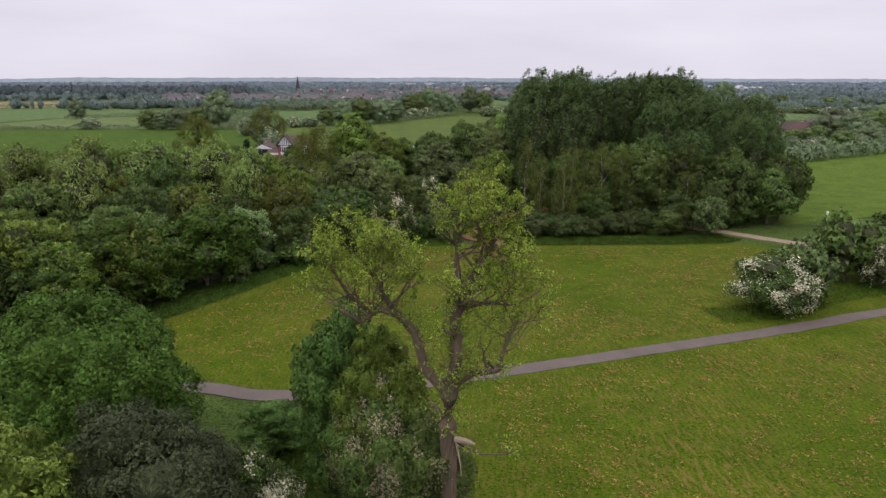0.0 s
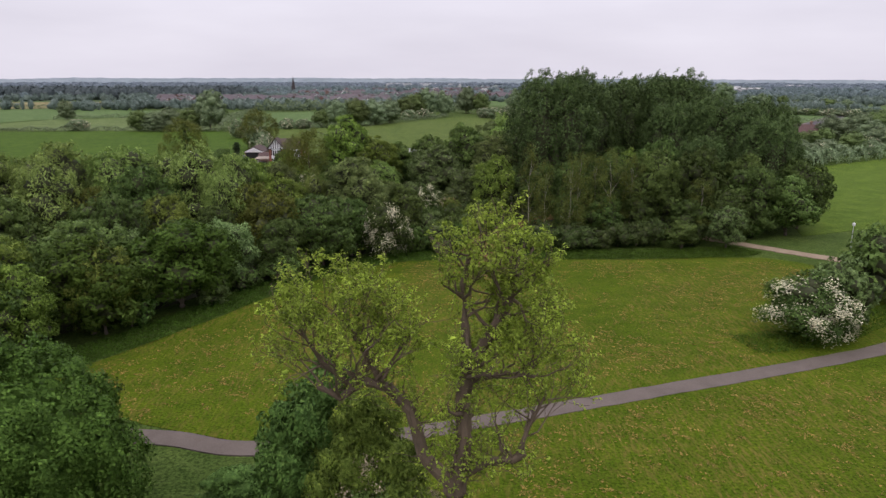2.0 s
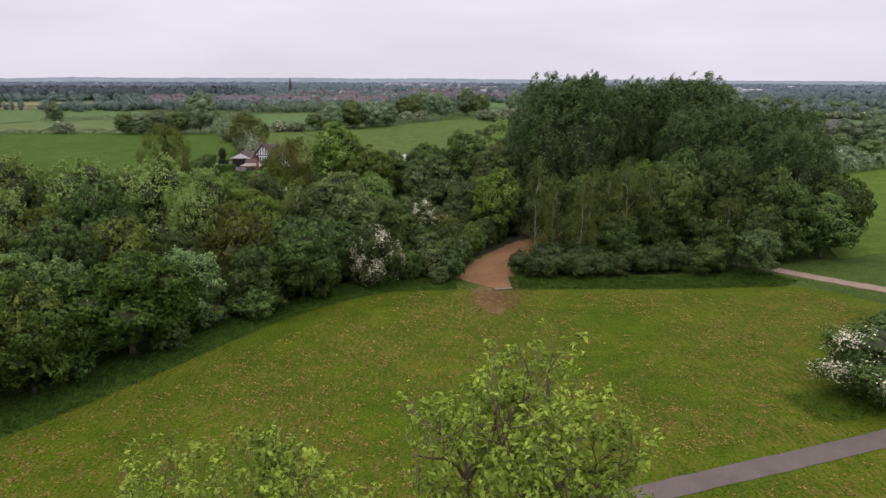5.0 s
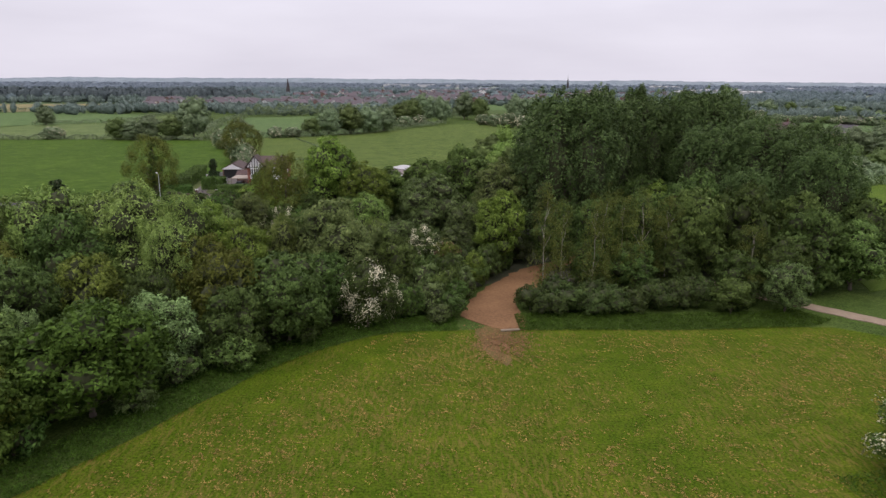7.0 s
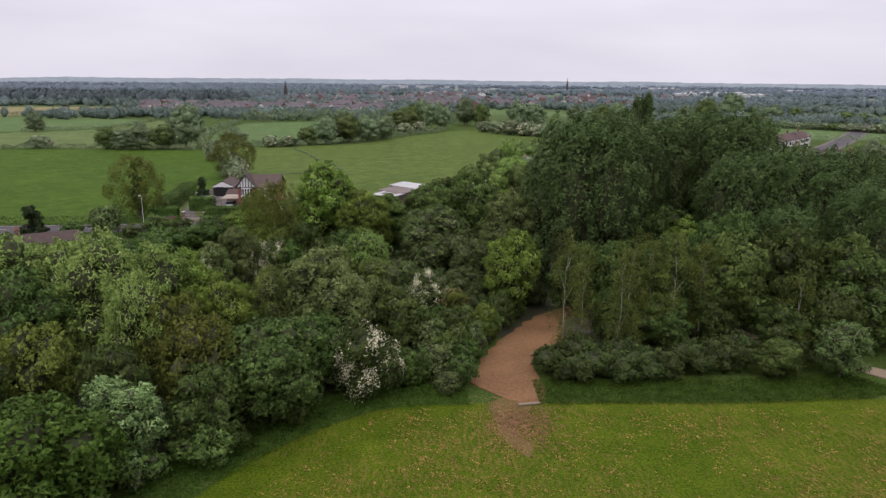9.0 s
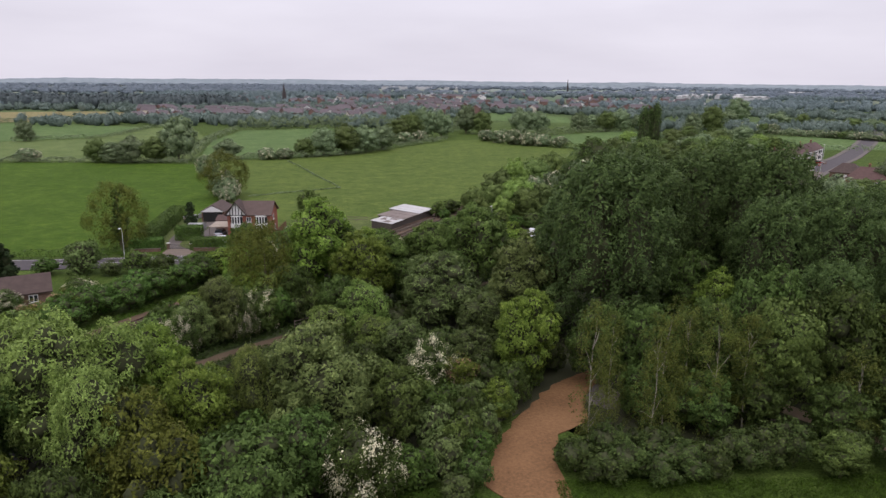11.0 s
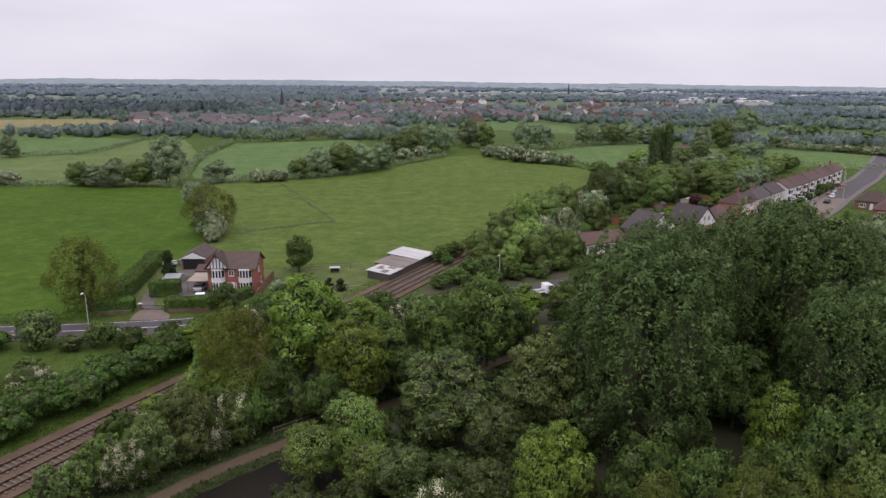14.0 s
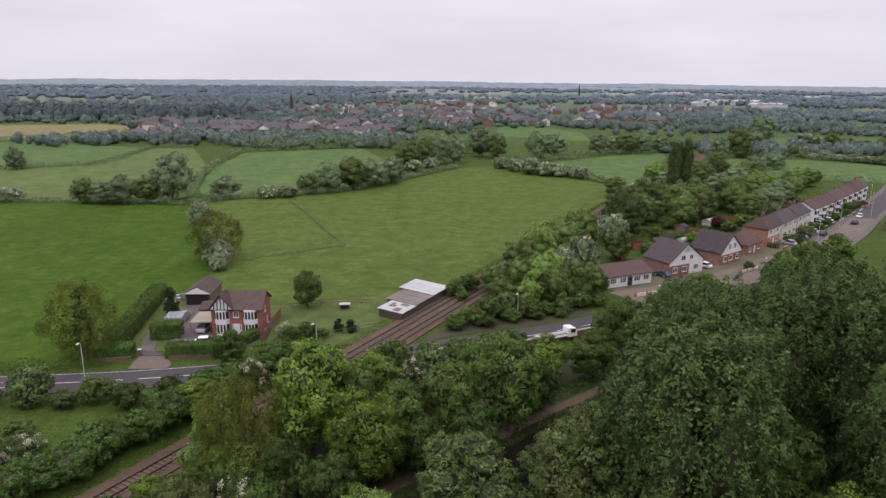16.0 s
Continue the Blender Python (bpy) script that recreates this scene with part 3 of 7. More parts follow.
def proto(seed, h, r, base, shape, lobes, count, size, leaf, bark=BARK, up=0.1, jitter=0.5, blossom=0.0, blossom_leaf="blossom", clump=0.6, loose=0.25, droop=0.0, aspect=0.62, tall=0.85, clumps=0, core=0.0, rise=0.0, tip=0.0, lean=0.0, fill=0.34, shade_core=True):
    """Meshes of one tree: its trunk with limbs, its crown and, where it flowers, its blossom."""
    rr, rng = random.Random(seed), np.random.default_rng(seed)
    lo = crown_lobes(rr, h, r, base, shape, lobes)
    wood = wood_mesh(rr, h, r, base, lo, bark, girth=0.095 if bark is BARK_PALE else None)
    clumps = clumps or max(60, int(count / 48))
    p, n, sh = clump_cloud(lo, clumps, int(count * 0.62), clump, rng, tall, loose, tip, lean, fill)
    inner = np.arange(len(p)) >= int(count * 0.62)
    if droop:
        k = rng.random(len(p)) < 0.6
        p[k, 2] -= rng.random(k.sum()) ** 1.5 * droop
    p[:, 2] = np.abs(p[:, 2] - 0.12) + 0.12
    nn = n + rng.normal(size=n.shape) * jitter + np.array([0, 0, up])
    crown = sprays("crown", p, nn, size * rng.uniform(0.7, 1.45, len(p)) * np.where(inner, 1.45, 1.0), rng, aspect, core=domes(lo, core, rng, 8, 5, (0.74, 1.06)) if core else None, rise=rise, shade=sh + rng.normal(size=sh.shape) * 0.28, inner=shade_core)
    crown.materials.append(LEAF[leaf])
    crown.materials.append(TWIG_SHADE)
    flower = None
    if blossom:
        k = int(count * blossom)
        p2, n2, s2 = clump_cloud(lo, clumps, k * 3, clump * 1.12, rng, tall, 0.3, tip)
        f = np.sin(p2[:, 0] * 1.6 + seed) * np.sin(p2[:, 1] * 1.9) * np.sin(p2[:, 2] * 2.2 + 1) + rng.normal(size=len(p2)) * 0.35
        o = np.argsort(-f)[:k]
        p2, n2, s2 = p2[o], n2[o], s2[o]
        p2[:, 2] = np.maximum(p2[:, 2] - (rng.random(k) ** 2 * droop if droop else 0), 0.2)
        flower = sprays("blossom", p2, n2 + rng.normal(size=n2.shape) * 0.5, size * 0.8 * rng.uniform(0.6, 1.3, len(p2)), rng, 0.75, shade=s2)
        flower.materials.append(LEAF[blossom_leaf])
    return {"h": h, "r": r, "wood": wood, "crown": crown, "flower": flower}


def plant(name, pr, x, y, h, r, label, category="tree", group="", turn=None, z=0.0):
    rr = random.Random(int(x * 13 + y * 7))
    turn = rr.uniform(0, 360) if turn is None else turn
    root = thing(name, pose(x, y, z, 0, 0, turn) @ Matrix.Diagonal((r / pr["r"], r / pr["r"], h / pr["h"], 1)), label, category, group)
    for key, nm in (("wood", "trunk"), ("crown", "crown"), ("flower", "blossom")):
        if pr[key]:
            new(nm, pr[key]).parent = root
    return root


# ---- land ----
bm = bmesh.new()
rings = [0, 60, 150, 300, 600, 1200, 2400, 4900]
prev = None
for R_ in rings[1:]:
    ring = [bm.verts.new((R_ * math.cos(a * math.pi / 24), R_ * math.sin(a * math.pi / 24), -0.05)) for a in range(48)]
    if prev is None:
        bm.faces.new(ring)
    else:
        for k in range(48):
            bm.faces.new((prev[k], prev[(k + 1) % 48], ring[(k + 1) % 48], ring[k]))
    prev = ring
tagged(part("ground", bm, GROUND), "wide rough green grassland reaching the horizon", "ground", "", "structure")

sheet("meadow", [(-31, 57.4), (-27.3, 62.3), (-24, 67.8), (-19.9, 75.4), (-15.8, 82.2), (-11.5, 87.4), (-6.4, 91.7), (0.3, 93), (9.3, 93.2), (25.5, 93.4), (38, 94.4),
                 (46, 92), (52, 82), (60, 72), (90, 66), (90, 20), (45, -25), (3, -12), (2.5, 22), (-1, 38), (-11, 46), (-21, 49.5)], 0.0, MOWN,
      "mown meadow with yellow-brown grass clippings", "meadow", 3.0, 0.3)
sheet("sports_field", [(54, 107), (75, 114), (100, 118), (180, 150), (230, 230), (160, 232), (141, 216), (95, 187), (72, 150)], 0.0, LAWN, "short green sports field beside the wood", "field", 8, 0.6)
sheet("field_left", [(-49, 176), (-54, 200), (-56, 231), (-70, 262), (-97, 316), (-120, 320), (-166, 318), (-260, 300), (-260, 168), (-110, 170), (-72, 172)], 0.0, PASTURE,
      "lush green pasture behind the road", "field", 10, 0.8)
sheet("field_middle", [(-60, 236), (-58, 202), (-34, 196), (-20, 190), (-8, 207), (20, 258), (58, 330), (78, 372), (60, 396), (32, 446), (4, 430), (-25, 379), (-58, 340), (-83, 331), (-96, 317), (-70, 262)],
      0.004, PASTURE_Y, "green pasture beside the railway", "field", 10, 0.8)
sheet("paddock", [(-60, 177), (-34, 184), (-19, 184), (-7, 207), (-14, 213), (-27, 208.5), (-36, 205), (-46, 206), (-58, 207.5), (-63.5, 211)], 0.02, PADDOCK, "rough grass round the house and the sheds", "paddock", 4, 0.3)
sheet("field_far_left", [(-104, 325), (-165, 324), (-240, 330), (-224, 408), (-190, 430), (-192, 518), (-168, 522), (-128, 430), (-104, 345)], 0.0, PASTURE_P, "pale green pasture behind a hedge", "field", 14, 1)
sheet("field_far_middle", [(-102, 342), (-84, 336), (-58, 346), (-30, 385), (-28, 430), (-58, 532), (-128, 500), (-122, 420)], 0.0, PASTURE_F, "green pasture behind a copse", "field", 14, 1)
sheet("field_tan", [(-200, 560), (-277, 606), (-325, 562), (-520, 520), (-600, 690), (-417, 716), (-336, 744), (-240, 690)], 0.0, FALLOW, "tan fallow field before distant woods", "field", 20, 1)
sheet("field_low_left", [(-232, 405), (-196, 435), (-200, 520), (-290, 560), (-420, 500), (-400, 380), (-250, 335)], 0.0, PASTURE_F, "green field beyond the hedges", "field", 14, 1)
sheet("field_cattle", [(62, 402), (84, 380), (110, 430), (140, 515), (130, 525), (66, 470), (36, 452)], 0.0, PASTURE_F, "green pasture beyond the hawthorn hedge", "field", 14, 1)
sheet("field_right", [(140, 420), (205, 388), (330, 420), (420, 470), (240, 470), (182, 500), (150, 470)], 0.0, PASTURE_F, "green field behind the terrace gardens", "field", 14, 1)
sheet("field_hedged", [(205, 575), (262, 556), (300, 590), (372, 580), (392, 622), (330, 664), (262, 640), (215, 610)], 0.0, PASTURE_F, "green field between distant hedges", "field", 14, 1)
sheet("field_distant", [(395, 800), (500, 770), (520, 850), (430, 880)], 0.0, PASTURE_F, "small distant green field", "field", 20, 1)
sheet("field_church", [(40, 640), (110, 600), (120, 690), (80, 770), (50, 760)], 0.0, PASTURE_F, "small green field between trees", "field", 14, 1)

# Leaf litter darkened well down, so the trees' shade is in the floor's colour.
LITTER_SHADE = speckled("leaf_litter_shaded", (0.022, 0.028, 0.01), (0.055, 0.054, 0.026), 0.95, 4)
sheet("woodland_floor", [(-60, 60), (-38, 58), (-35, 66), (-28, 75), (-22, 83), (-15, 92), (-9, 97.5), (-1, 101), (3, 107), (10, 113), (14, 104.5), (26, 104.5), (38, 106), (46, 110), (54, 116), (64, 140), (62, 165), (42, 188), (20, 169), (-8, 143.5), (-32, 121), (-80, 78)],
      -0.012, LITTER_SHADE, "leaf-strewn ground under the wood, shade in its dark colour", "ground", 4, 0.4)
sheet("lineside_floor", [(-32, 121), (-8, 144), (18, 167), (27, 181), (14, 185), (0, 180.5), (-22, 172), (-32, 160), (-43, 138), (-45, 126)], -0.014, LITTER_SHADE, "scrubby ground between the railway and the canal, shade in its dark colour", "ground", 4, 0.4)

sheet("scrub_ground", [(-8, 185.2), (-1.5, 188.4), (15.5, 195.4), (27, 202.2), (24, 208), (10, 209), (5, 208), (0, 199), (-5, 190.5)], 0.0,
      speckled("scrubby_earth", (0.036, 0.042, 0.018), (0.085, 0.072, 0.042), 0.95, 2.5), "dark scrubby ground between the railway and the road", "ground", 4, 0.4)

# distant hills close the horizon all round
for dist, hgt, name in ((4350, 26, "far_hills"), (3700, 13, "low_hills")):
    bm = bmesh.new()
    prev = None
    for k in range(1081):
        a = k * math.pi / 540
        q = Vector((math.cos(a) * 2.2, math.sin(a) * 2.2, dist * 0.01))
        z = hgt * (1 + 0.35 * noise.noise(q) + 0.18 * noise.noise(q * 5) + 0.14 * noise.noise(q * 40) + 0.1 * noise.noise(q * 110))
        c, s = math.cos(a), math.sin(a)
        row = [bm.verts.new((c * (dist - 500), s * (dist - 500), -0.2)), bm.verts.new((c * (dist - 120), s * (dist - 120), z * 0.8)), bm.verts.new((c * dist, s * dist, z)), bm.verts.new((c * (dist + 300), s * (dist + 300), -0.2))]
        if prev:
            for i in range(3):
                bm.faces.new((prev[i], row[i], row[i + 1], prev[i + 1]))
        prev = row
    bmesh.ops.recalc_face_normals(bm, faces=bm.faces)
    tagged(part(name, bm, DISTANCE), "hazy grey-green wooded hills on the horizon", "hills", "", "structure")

# ---- paths, road, canal ----
PATH = smooth_line([(-70, 40), (-40, 46), (-21, 48), (-12.7, 46.4), (-4, 47.8), (3, 50.0), (10, 52.4), (20, 55.9), (28, 58.7), (36, 61.7), (44.7, 65.1), (70, 72), (110, 80)], 1.2)
ribbon("footpath", PATH, -0.72, 1.02, -0.1, 0.035, ASPHALT, 0.05, "worn grey tarmac footpath across the meadow", "footpath")
GRAVEL_LINE = smooth_line([(30, 118), (38, 107), (43.8, 100.8), (47.5, 97), (52, 93), (64, 84), (80, 80)], 1.0)
ribbon("gravel_path", GRAVEL_LINE, -1.15, 1.15, -0.1, 0.03, GRAVEL, 0.12, "pale beige gravel path into the wood", "path")
sheet("woodchip_track", [(5.6, 93.9), (2.8, 97.6), (3.6, 102.2), (5.6, 107.2), (8.6, 112.4), (11.6, 116.8), (17, 121.6), (23, 127.8), (27, 131), (26, 126.5), (20.4, 121.6), (15.8, 116.4), (14.2, 112.4), (13.8, 108.6), (10.2, 105.6), (9.2, 100), (9.4, 94.4), (7.6, 92.6)], 0.03, EARTH,
      "orange-brown woodchip track into the trees", "track", 1.2, 0.3)
sheet("worn_ground", [(5.4, 94.2), (4.1, 92.6), (4.1, 90.2), (4.8, 87), (5.7, 84.8), (6.4, 83.8), (6.8, 85.4), (6.2, 88.2), (7.2, 91.2), (8.3, 93.2)], 0.018, speckled("worn_turf", (0.085, 0.085, 0.024), (0.2, 0.13, 0.05), 0.95, 1.1, 0.1), "worn brown patch of turf at the track's mouth", "ground", 0.8, 0.35)
sheet("dirt_patch", [(14.5, 112), (17, 111), (18.6, 114), (17, 117), (15, 115)], 0.04, speckled("grey_dirt", (0.1, 0.085, 0.085), (0.17, 0.14, 0.14)), "grey trodden dirt beside the track", "ground", 0.8, 0.2)

TOW = smooth_line([(-80, 75), (-56, 98), (-32.3, 119), (-26.6, 125.5), (-20, 131.7), (-8, 142), (3.9, 152.6), (10.7, 158.8), (18.3, 165.1), (30, 176), (42, 189)], 1.5)
ribbon("canal", TOW, 2.6, 10.6, -0.3, 0.012, WATER_M, 0.25, "still dark brown canal water under the trees", "canal")
# Earth and grass of the bank; overhanging shade is painted into the colour.
ribbon("canal_bank", TOW, -7.0, 2.5, -0.1, 0.02, speckled("shaded_bank", (0.03, 0.042, 0.014), (0.06, 0.075, 0.026), 0.95, 3), 0.3, "grassy canal bank with the trees' shade in its dark colour", "bank")
ribbon("towpath", TOW, -0.9, 1.0, -0.1, 0.06, TOWPATH, 0.12, "narrow brown earth towpath along the canal", "path")

ROAD = smooth_line([(-330, 130), (-160, 155), (-100, 163.3), (-70, 166.6), (-47, 170), (-20, 177), (0, 184.3), (17, 191.3), (30, 198.6), (55, 215), (90, 245), (122, 279), (142, 304), (165, 332), (190, 362), (240, 430), (330, 560)], 4.0)
ribbon("road", ROAD, -3.6, 3.6, -0.1, 0.05, ROADTOP, 0.0, "grey tarmac road with white markings", "road")
ribbon("pavement", ROAD[98:], -5.6, -3.6, -0.1, 0.17, PAVING, 0.0, "grey pavement with a raised kerb", "pavement")
ribbon("pavement_near", ROAD[104:], 3.6, 5.4, -0.1, 0.17, PAVING, 0.0, "grey pavement with a raised kerb", "pavement")


def dashes(line, off, on, gap, width, start, stop):
    """White dashes along a line, each a thin plate of paint."""
    out, run, seg, bm = [], 0.0, [], None
    P = offset_line(line, off)
    for a, b in zip(P, P[1:]):
        d = (b - a).length
        n = max(1, int(d / 0.5))
        for k in range(n):
            s = run + d * k / n
            if start <= s <= stop and (s % (on + gap)) < on:
                seg.append(a.lerp(b, k / n))
            elif seg:
                out.append(seg)
                seg = []
        run += d
    for s in out:
        if len(s) > 2:
            ribbon("road_marking", s, -width / 2, width / 2, 0.03, 0.056, WHITE, 0, "", "", "", bpy.data.objects["road"])


dashes(ROAD, 0.0, 4.0, 2.0, 0.14, 235, 470)
dashes(ROAD, -3.2, 300.0, 0.1, 0.08, 240, 300)
dashes(ROAD, -0.9, 12.0, 30.0, 0.12, 262, 300)
dashes(ROAD, 0.9, 12.0, 30.0, 0.12, 262, 300)

# ---- railway ----
RU = Vector((0.4772, 0.8788, 0))
RN = Vector((RU.y, -RU.x, 0))
R0 = Vector((-47.1, 128.6, 0))


def rail_at(s, off=0.0, z=0.0):
    p = R0 + RU * s + RN * off
    return (p.x, p.y, z)


railway = thing("railway", pose(0, 0, 0), "double-track railway line on brown ballast", "railway", "", "structure")
RL = [Vector(rail_at(s)) for s in range(-80, 481, 8)]
ribbon("ballast_bed", RL, -2.0, 6.4, -0.1, 0.16, BALLAST, 0.18, "", "", "", railway)
for track in (0.75, 4.15):
    for side in (-0.75, 0.75):
        ribbon("rail", RL, track + side - 0.05, track + side + 0.05, 0.18, 0.42, RAIL, 0, "", "", "", railway)
bm = bmesh.new()
box(bm, -1.25, 1.25, -0.13, 0.13, 0.1, 0.26)
sleeper_me = bpy.data.meshes.new("sleeper")
bm.to_mesh(sleeper_me)
bm.free()
sleeper_me.materials.append(SLEEPER)
ra = math.degrees(math.atan2(RU.y, RU.x)) - 90
for track, s0, s1 in ((0.75, -8, 92), (4.15, -8, 92)):
    s = s0
    while s < s1:
        ob = new("sleeper", sleeper_me)
        ob.parent = railway
        ob.matrix_basis = pose(*rail_at(s, track), 0, 0, ra)
        s += 0.72
bm = bmesh.new()
for track in (0.75, 4.15):
    s = 92.0
    while s < 400:
        box(bm, -1.25, 1.25, -0.13, 0.13, 0.1, 0.26, pose(*rail_at(s, track), 0, 0, ra))
        s += 1.44
tagged(part("far_sleepers", bm, SLEEPER, railway), kind="stuff")

# ---- trees ----
P_ = {}
P_["syc"] = [proto(s, 12, 5, 0.6, "round", 12, 10500, 0.36, "sycamore", clump=0.74, clumps=136, core=0.67) for s in (1, 2, 3)]
P_["fresh"] = [proto(s, 12, 5, 0.6, "round", 13, 17500, 0.26, "fresh", clump=0.66, clumps=150, core=0.66) for s in (36, 49)]
P_["dark"] = [proto(s, 9, 4.6, 0.1, "round", 12, 10000, 0.31, "dark", clump=0.58, clumps=158, core=0.69) for s in (4, 5, 6)]
P_["edge"] = [proto(s, 9, 4.6, 0.1, "round", 14, 12000, 0.3, "maple", clump=0.6, clumps=150, core=0.68, tall=1.0) for s in (55, 57)]
P_["bright"] = [proto(s, 9, 3.6, 0.6, "round", 13, 14500, 0.22, "bright", clump=0.48, clumps=150, core=0.67) for s in (7, 8)]
P_["lime"] = [proto(s, 12, 4.6, 0.8, "round", 12, 9500, 0.32, "lime", clump=0.58, clumps=136, core=0.8, loose=0.5) for s in (9, 10)]
P_["willow"] = [proto(s, 11, 5, 0.6, "round", 12, 11000, 0.34, "willow", droop=0.5, aspect=0.36, clump=0.56, clumps=187, core=0.69, loose=0.5) for s in (11, 12)]
P_["pale"] = [proto(s, 11, 4.5, 0.6, "round", 15, 15500, 0.25, "pale", aspect=0.42, clump=0.47, clumps=187, core=0.65, loose=0.6, tall=1.6, tip=0.5, rise=0.8) for s in (13, 14)]
P_["grey"] = [proto(s, 10, 4.6, 0.3, "round", 12, 10000, 0.3, "grey", aspect=0.45, clump=0.47, clumps=201, core=0.71) for s in (15, 16)]
P_["poplar"] = [proto(s, 25, 6.0, 0.8, "poplar", 20, 38000, 0.29, "poplar", up=0.0, clump=0.6, clumps=430, tall=2.1, tip=0.62, lean=0.22, loose=0.3, core=0.5, rise=1.9, aspect=0.5, fill=0.42) for s in (17, 18, 19, 44)]
P_["birch"] = [proto(s, 13, 3.0, 0.9, "spire", 18, 7500, 0.19, "birch", BARK_PALE, droop=1.1, aspect=0.4, clump=0.47, clumps=79, loose=0.8, fill=0.12) for s in (20, 21, 22)]
P_["silver"] = [proto(s, 7.5, 3.0, 0.1, "round", 13, 8500, 0.24, "silver", aspect=0.45, clump=0.45, clumps=136, core=0.67, tall=1.5, tip=0.5, rise=0.8) for s in (23,)]
P_["bronze"] = [proto(s, 9, 4.2, 0.3, "round", 14, 9000, 0.28, "bronze", clump=0.62, clumps=129, core=0.65) for s in (24,)]
P_["haw"] = [proto(s, 6.5, 3.2, 0.1, "round", 14, 8000, 0.2, "dark", blossom=0.5, clump=0.49, clumps=122, core=0.67, droop=0.8) for s in (25, 26)]
P_["bush"] = [proto(s, 4, 2.6, 0.0, "round", 10, 2600, 0.28, k, clump=0.45, clumps=54, core=0.69) for s, k in ((27, "dark"), (28, "hedge"), (29, "grey"), (30, "sycamore"))]
P_["bramble"] = [proto(s, 3, 2.4, 0.0, "round", 10, 2600, 0.22, "bramble", clump=0.38, clumps=61, core=0.73, tall=1.0) for s in (40, 41)]
P_["thicket"] = [proto(s, 4.6, 3.2, 0.0, "round", 11, 4200, 0.24, "hedge", clump=0.42, clumps=90, core=0.78) for s in (42, 43)]
P_["conifer"] = [proto(s, 8, 2.0, 0.2, "spire", 18, 4500, 0.3, "conifer", up=-0.2, clump=0.45, clumps=79, core=0.8) for s in (31,)]
P_["cypress"] = [proto(s, 30, 3.0, 0.3, "poplar", 14, 6500, 0.5, "poplar", clump=0.6, clumps=200, tall=2.4, tip=0.7, core=0.8, rise=1.5) for s in (32,)]
P_["field"] = [proto(s, 12, 6, 0.05, "round", 15, 3600, 0.52, k, clump=0.95, clumps=93, core=0.81, jitter=0.4, shade_core=False) for s, k in ((33, "mid"), (34, "grey"), (35, "mid"))]
P_["fieldhaw"] = [proto(s, 5, 4, 0.0, "round", 11, 2300, 0.44, "mid", blossom=0.32, clump=0.62, clumps=57, core=0.82, shade_core=False) for s in (37,)]
P_["rail"] = [proto(s, 12, 6, 0.05, "round", 15, 5500, 0.45, k, clump=0.84, clumps=108, core=0.86, shade_core=False) for s, k in ((45, "lineside"), (46, "willow"), (47, "lineside"), (48, "grey"))]
P_["field_dark"] = [proto(s, 12, 6, 0.05, "round", 15, 6500, 0.42, "dark", clump=0.78, clumps=122, core=0.9) for s in (51,)]
P_["feather"] = [proto(s, 13, 6, 0.1, "round", 18, 17000, 0.27, "bronze", aspect=0.42, clump=0.62, clumps=170, loose=0.9, tall=1.1, tip=0.3, rise=0.6, droop=1.2, fill=0.25) for s in (52, 53)]
P_["ivy"] = [proto(s, 11, 1.5, 0.0, "spire", 14, 4200, 0.24, "dark", clump=0.4, clumps=90, core=0.75) for s in (54,)]
P_["purple"] = [proto(s, 6, 2.6, 0.3, "round", 10, 2400, 0.35, "purple", core=0.67) for s in (38,)]
P_["dead"] = [proto(s, 5.5, 2.0, 0.2, "round", 11, 2500, 0.2, "bronze", blossom=0.5, blossom_leaf="pink", clump=0.45, clumps=43, loose=0.5) for s in (39,)]

LABEL = {
    "syc": ("sycamore_tree", "broad green sycamore in full spring leaf"), "dark": ("hawthorn_tree", "dense dark green tree at the wood's edge"),
    "edge": ("maple_tree", "dense mid-green maple at the wood's edge"), "bright": ("young_lime_tree", "fresh bright green young tree"), "lime": ("ash_tree", "yellow-green ash tree coming into leaf"),
    "willow": ("willow_tree", "soft grey-green willow with drooping sprays"), "pale": ("sallow_tree", "pale yellow-green sallow with feathery crown"),
    "grey": ("goat_willow", "dull grey-green rounded willow"), "poplar": ("poplar_tree", "tall dark green poplar with ragged top"),
    "birch": ("birch_tree", "slender silver birch with pale trunk"), "silver": ("whitebeam_tree", "whitebeam with silvery white young leaves"),
    "bronze": ("bronze_tree", "brownish green tree in young leaf"), "haw": ("flowering_hawthorn", "hawthorn covered in white may blossom"),
    "fresh": ("maple_tree", "broad light green maple in fresh leaf"), "thicket": ("hawthorn_thicket", "dense dark green thicket beside the railway"), "bramble": ("bramble_bush", "low dark green bramble scrub with brown stems"), "bush": ("shrub", "dense rounded green shrub"), "conifer": ("conifer_tree", "small dark green conifer"), "cypress": ("lombardy_poplar", "very tall narrow dark poplar"),
    "field": ("hedgerow_tree", "rounded tree in a field hedge"), "fieldhaw": ("hedge_hawthorn", "hedge hawthorn with white blossom"),
    "feather": ("bronze_ash_tree", "airy olive-brown ash coming into leaf"), "ivy": ("ivy_column", "dark ivy wrapped round a tall trunk"),
    "field_dark": ("lineside_tree", "large dark green tree among lighter ones"),
    "rail": ("lineside_tree", "rounded green tree beside the railway"), "purple": ("plum_tree", "dark purple-leaved plum tree"), "dead": ("withered_tree", "half-dead tree with pinkish brown leaves"),
}
_count = {}


